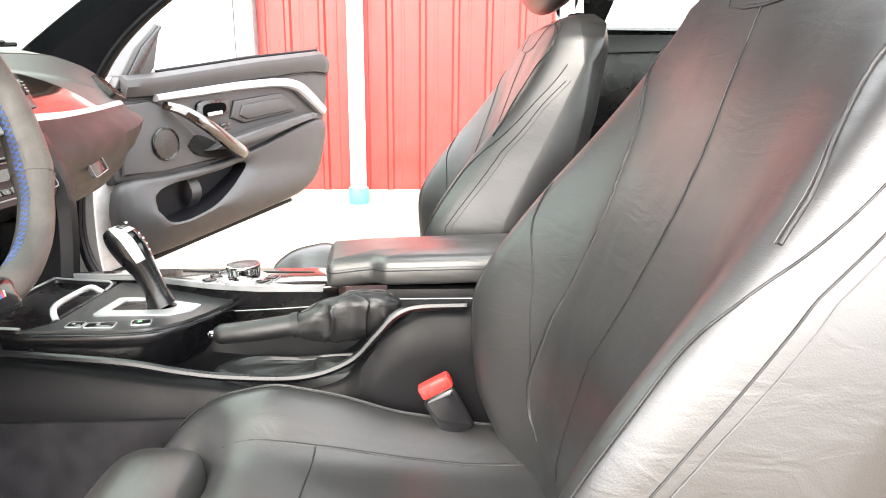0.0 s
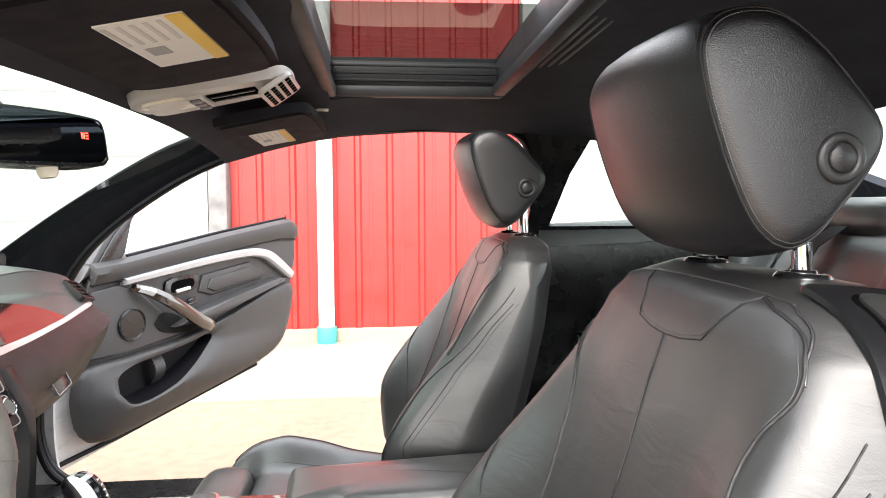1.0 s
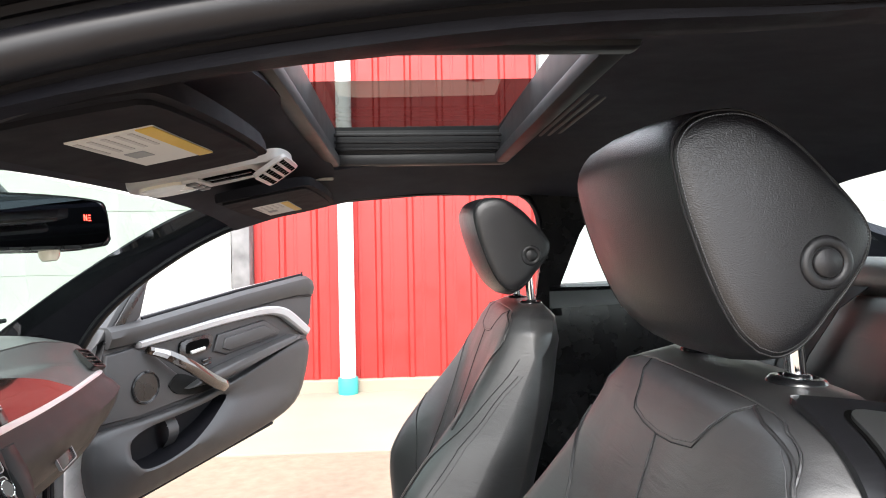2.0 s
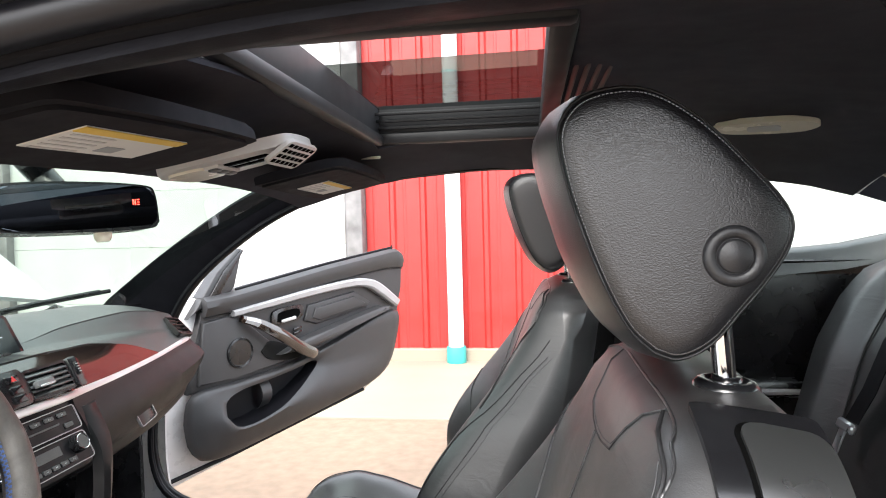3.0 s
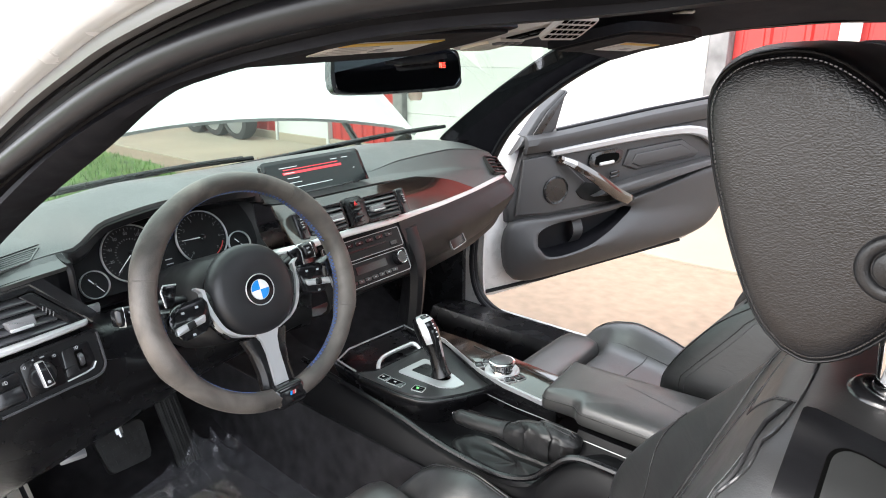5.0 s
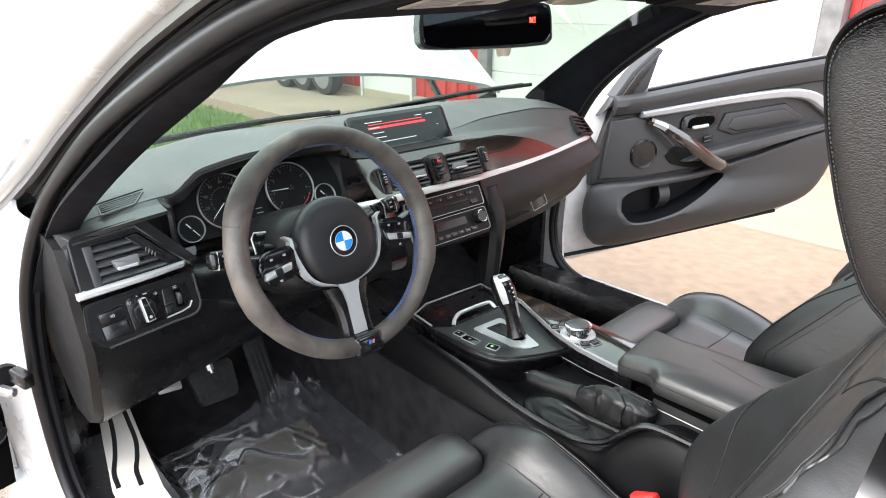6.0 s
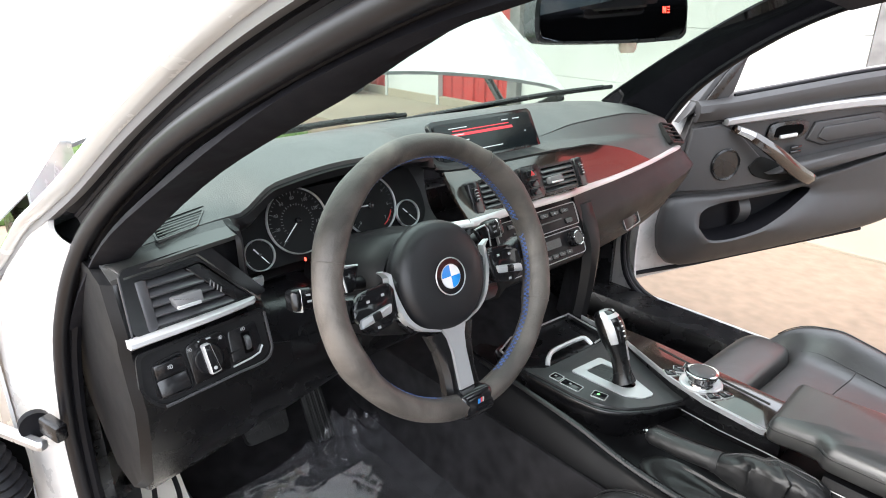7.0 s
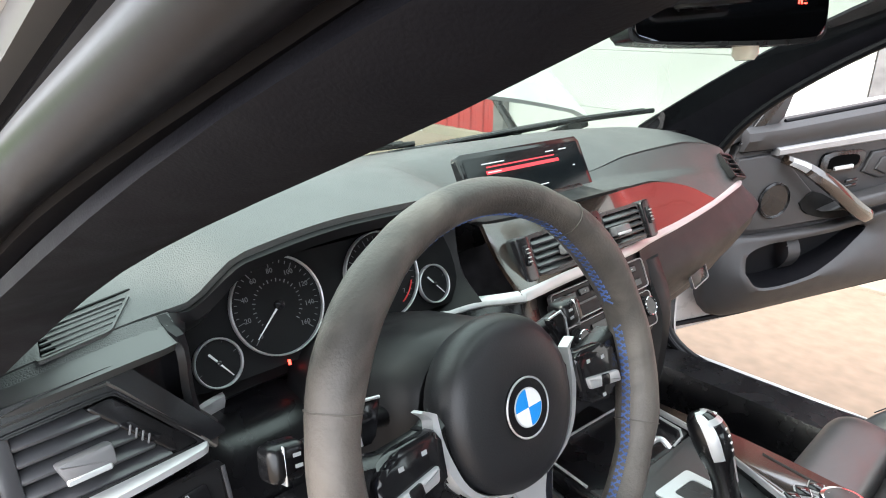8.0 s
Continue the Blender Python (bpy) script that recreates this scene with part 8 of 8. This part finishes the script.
oh = thing("overhead_console", "pale overhead console with reading lamps and grille", "overhead lamp", (0.19, 0, 1.185))
om = axes((0, 0, 0), (1, 0, 0.20), (0, 1, 0))
oo = [(-0.105, -0.04), (-0.110, 0.0), (-0.105, 0.04), (-0.06, 0.062), (0.07, 0.052), (0.098, 0.040), (0.100, -0.040), (0.07, -0.052), (-0.06, -0.062)]
part("housing", slab([tuple(p) for p in spline(oo + [oo[0]], 44)[:-1]], 0.016, 0.006, 3, om @ Matrix.Rotation(math.pi, 4, "X") @ V((0, 0, 0.0))), GREY_PLASTIC, oh, "pale grey housing")
part("lamp_lens", slab(rounded(0.060, 0.085, 0.018), 0.006, 0.002, m=om @ V((-0.066, 0, -0.020))), LENS, oh, "frosted reading lamp lens")
part("switch_block", box(0.024, 0.070, 0.010, 0.003, 2, m=om @ V((-0.026, 0, -0.016))), GREY_PLASTIC, oh)
for k in range(3):
    part("switch", box(0.014, 0.018, 0.006, 0.002, 2, m=om @ V((-0.026, -0.024 + 0.024 * k, -0.021))), SLAT, oh)
part("tray_slot", box(0.066, 0.046, 0.003, 0.001, 1, m=om @ V((0.020, 0, -0.0165))), SLOT_SHADE, oh)
for q in (-0.012, 0.012):
    part("slot_bar", box(0.060, 0.007, 0.004, 0.001, 1, m=om @ V((0.020, q, -0.0175))), PLASTIC, oh)
gm_ = axes((0.083, 0, -0.003), (0, 1, 0), (0.040, 0, 0.028))
gp_ = part("grille_plate", slab(rounded(0.108, 0.050, 0.010), 0.006, 0.0015, 2, gm_), GREY_PLASTIC, oh, "pale plate with a dark grille")
# Thin black tiles paint the shade in the grille's holes.
for i in range(4):
    for j in range(6):
        part("grille_hole", box(0.0125, 0.0070, 0.001, 0.0003, 1, m=gm_ @ V((-0.040 + 0.016 * j, -0.0165 + 0.011 * i, 0.0060))), SLOT_SHADE, gp_)
dl = thing("rear_dome_lamp", "pale rear dome lamp in the headliner", "dome lamp", (0.99, 0.22, 1.235))
part("lens", slab([tuple(p) for p in spline([(-0.080, 0), (-0.05, 0.022), (0.05, 0.026), (0.080, 0), (0.05, -0.022), (-0.05, -0.022), (-0.080, 0)], 30)[:-1]], 0.010, 0.004, m=pose(0, 0, -0.020, -14, 2, -24)), LENS, dl)
part("lamp_bulb_cover", slab(rounded(0.05, 0.022, 0.008), 0.003, 0.001, m=pose(0, 0, -0.022, -14, 2, -24)), GREY_PLASTIC, dl)
hk = thing("coat_hook", "small pale grab-handle cover on the roof lining", "hook", (0.29, 0.40, 1.212))
part("cover", box(0.040, 0.012, 0.006, 0.002, 2, m=pose(0, 0, 0, 10)), LENS, hk)

# rear-view mirror
mm_ = axes((-0.047, -0.017, 1.113), (0.44, 0.90, 0.02), (-0.10, 0.05, 1)) @ Matrix.Diagonal((0.90, 1, 1, 1))
rv = thing("rear_view_mirror", "black rear-view mirror with red compass display", "mirror", turn=mm_)
mo = [(-0.134, -0.026), (-0.132, 0.020), (-0.118, 0.033), (0.0, 0.038), (0.118, 0.033), (0.132, 0.020), (0.134, -0.024), (0.120, -0.034), (0.0, -0.038), (-0.118, -0.036)]
part("housing", slab([tuple(p) for p in spline(mo + [mo[0]], 60)[:-1]], 0.040, 0.010, 3, Matrix.Rotation(math.pi, 4, "Y") @ V((0, 0, -0.001))), PLASTIC, rv)
part("mirror_glass", slab([(0.955 * x, 0.90 * y) for x, y in (tuple(p) for p in spline(mo + [mo[0]], 60)[:-1])], 0.004, 0.001, m=V((0, 0, 0.0))), MIRROR, rv, "dark mirror glass")
part("compass_display", merge(box(0.0012, 0.009, 0.0005, m=V((0.086, 0.006, 0.0044))), box(0.0012, 0.009, 0.0005, m=V((0.0905, 0.006, 0.0044))), box(0.0012, 0.010, 0.0005, m=V((0.0883, 0.006, 0.0044)) @ Matrix.Rotation(radians(24), 4, "Z")), box(0.0045, 0.0012, 0.0005, m=V((0.0955, 0.0098, 0.0044))), box(0.0045, 0.0012, 0.0005, m=V((0.0955, 0.006, 0.0044))), box(0.0045, 0.0012, 0.0005, m=V((0.0955, 0.0022, 0.0044)))), RED_GLOW, rv, "glowing red compass letters")
part("mirror_button", spin([(0, 0), (0.014, 0), (0.014, 0.012), (0.010, 0.018), (0, 0.018)], 18, V((0.04, -0.034, -0.02)) @ Matrix.Rotation(radians(90), 4, "X")), LENS, rv)
part("stem", tube([(-0.02, 0.03, -0.03), (-0.03, 0.055, -0.05), (-0.05, 0.085, -0.04)], [0.018, 0.020, 0.03], 12), PLASTIC, rv)

# wipers
for line in ([(-0.615, -0.05, 0.872), (-0.590, 0.20, 0.886), (-0.540, 0.42, 0.906), (-0.464, 0.619, 0.922)], [(-0.540, -0.60, 0.880), (-0.595, -0.40, 0.886), (-0.620, -0.15, 0.890), (-0.610, 0.05, 0.890)]):
    wp = thing("wiper", "black wiper resting on the windscreen base", "wiper", line[1])
    q = [Vector(v) - Vector(line[1]) for v in spline(line, 20)]
    part("blade", tube(q, 0.0055, 6), RUBBER, wp)
    part("spoiler", tube([v + Vector((0.008, 0, 0.006)) for v in q[1:-1]], 0.0040, 6), PLASTIC, wp)
    part("arm", tube([v + Vector((-0.018, -0.03, -0.004)) for v in q[:14]], 0.0075, 8), PLASTIC, wp)

# ---------------------------------------------------------------- footwell
pedal = thing("brake_pedal", "black rubber brake pedal", "pedal", (-0.555, -0.383, 0.318))
part("pad", slab(rounded_poly([(-0.046, -0.044), (-0.054, 0.040), (0.054, 0.044), (0.044, -0.046)], 0.012, 4), 0.020, 0.006, 2, pose(0, 0, 0, 0, -35, 0) @ axes((-0.010, 0, 0), (0, 1, 0), (0, 0, 1))), PEDAL, pedal)
stud = bmesh.new()
for i in range(6):
    for j in range(4):
        bmesh.ops.create_cube(stud, size=1, matrix=pose(0, 0, 0, 0, -35, 0) @ V((0.011, -0.040 + 0.016 * i, -0.024 + 0.016 * j)) @ Matrix.Diagonal((0.004, 0.009, 0.009, 1)))
part("studs", stud, PEDAL, pedal)
part("pedal_arm", tube([(-0.01, 0.0, 0.02), (-0.10, 0.0, 0.18)], 0.010, 8), STEEL, pedal)
gas = thing("accelerator_pedal", "long black accelerator pedal", "pedal", (-0.56, -0.258, 0.285))
part("pad", box(0.014, 0.055, 0.19, 0.006, 2, m=pose(0, 0, 0, 0, -28, 0)), PEDAL, gas)
for k in range(4):
    part("rib", box(0.004, 0.006, 0.17, 0.002, 1, m=pose(0, 0, 0, 0, -28, 0) @ V((0.008, -0.018 + 0.012 * k, 0))), PEDAL, gas)
fr_ = thing("hood_release", "small grey hood release handle", "handle", (-0.36, -0.540, 0.471))
part("handle", box(0.016, 0.042, 0.012, 0.003, 2, m=pose(0, 0, 0, 0, 20, -12)), DOOR_SILVER, fr_)
solid("floor_mat", slab(rounded(0.44, 0.40, 0.05), 0.012, 0.004), CARPET, "black carpet floor mat in the driver's footwell", "floor mat", at=pose(-0.28, -0.36, 0.208, 0, 1, 0))
FILM = bpy.data.materials.new("clear plastic film")
FILM.use_nodes = True
_n, _l = FILM.node_tree.nodes, FILM.node_tree.links
_n.remove(_n["Principled BSDF"])
_t, _g, _m = _n.new("ShaderNodeBsdfTransparent"), _n.new("ShaderNodeBsdfGlossy"), _n.new("ShaderNodeMixShader")
_d, _h = _n.new("ShaderNodeBsdfDiffuse"), _n.new("ShaderNodeMixShader")
_f, _p = _n.new("ShaderNodeLayerWeight"), _n.new("ShaderNodeMath")
_p.operation, _p.inputs[1].default_value, _p.inputs[2].default_value = "MULTIPLY_ADD", 0.12, 0.03
_t.inputs["Color"].default_value, _g.inputs["Roughness"].default_value = (0.90, 0.90, 0.91, 1), 0.06
_d.inputs["Color"].default_value, _h.inputs["Fac"].default_value = (0.55, 0.56, 0.60, 1), 0.075
_l.new(_f.outputs["Facing"], _p.inputs[0])
_l.new(_p.outputs["Value"], _m.inputs["Fac"])
_l.new(_t.outputs["BSDF"], _h.inputs[1])
_l.new(_d.outputs["BSDF"], _h.inputs[2])
_l.new(_h.outputs["Shader"], _m.inputs[1])
_l.new(_g.outputs["BSDF"], _m.inputs[2])
_l.new(_m.outputs["Shader"], _n["Material Output"].inputs["Surface"])


def film_z(x, y):
    """Height of the film over the mat: nearly flat, thin wrinkles, and a bunched front edge."""
    wave = noise.noise(Vector((x * 5, y * 5, 0)))
    fold = (1 - abs(noise.noise(Vector((x * 7 + y * 9, y * 3 - x * 4, 3))))) ** 16
    fine = (1 - abs(noise.noise(Vector((x * 13 - y * 8, y * 15 + x * 5, 6))))) ** 14
    front = max(0.0, min(1.0, (-0.165 - x) / 0.07)) * math.exp(-((y - 0.085) / 0.085) ** 2)
    corner = max(0.0, min(1.0, (x + y - 0.20) / 0.16))
    peak = (1 - abs(noise.noise(Vector((x * 15, y * 20, 8))))) ** 3
    edge = max(0.0, max(abs(x) / 0.25, abs(y) / 0.24) - 0.90)
    return 0.016 + 0.0022 * wave + 0.0034 * fold * max(0.0, wave + 0.25) + 0.0009 * fine + 0.060 * front * (0.30 + peak + 0.35 * fold) + 0.016 * corner * (0.3 + fold + fine) + 0.10 * edge * (0.5 + wave)


bm = bmesh.new()
bmesh.ops.create_grid(bm, x_segments=180, y_segments=170, size=0.5)
for v in bm.verts:
    x, y = v.co.x * 0.50, v.co.y * 0.48
    x += 0.012 * noise.noise(Vector((y * 8, 3, 0))) * (abs(v.co.x) > 0.49)
    v.co = (x, y, film_z(x, y))
film = thing("protective_film", "clear plastic film with printed notice over the floor mat", "plastic film", turn=pose(-0.225, -0.335, 0.222, 0, 1, 0))
ob = part("film_sheet", bm, FILM, film, "crumpled clear film", 80)
for x, y, a in ((-0.064, 0.073, 15), (0.008, 0.137, 116), (-0.115, -0.165, -88), (0.10, -0.05, 40)):
    for k, w in enumerate(("DEALER MUST REMOVE", "PROTECTIVE COVER")):
        ob = text(w, 0.0152, BLACK_PRINT, pose(x + 0.021 * k * math.sin(radians(a)), y - 0.021 * k * math.cos(radians(a)), 0, 0, 0, a), film, "notice_line")
        for v in ob.data.vertices:
            v.co.z = film_z(v.co.x, v.co.y) + 0.0012
sc = thing("sill_plate", "pale metal sill plate with black lines", "sill plate", (-0.20, -0.655, 0.347))
def sill(pts):
    return [(x + 0.20, y + 0.655) for x, y in pts]


part("plate", slab(sill([(-0.57, -0.570), (-0.40, -0.594), (-0.25, -0.613), (0.10, -0.615), (0.10, -0.695), (-0.30, -0.683), (-0.44, -0.655), (-0.57, -0.628)][::-1]), 0.004, 0.0015), SILL_METAL, sc)
for pts in ([(-0.563, -0.612), (-0.50, -0.622), (-0.441, -0.635), (-0.39, -0.650), (-0.345, -0.666), (-0.30, -0.672)], [(-0.557, -0.584), (-0.48, -0.594), (-0.413, -0.604), (-0.36, -0.620), (-0.327, -0.633), (-0.28, -0.640)]):
    part("line", tube([(x, y, 0.0045) for x, y in spline(sill(pts), 24)], 0.0042, 6, flat=0.3), RUBBER, sc)
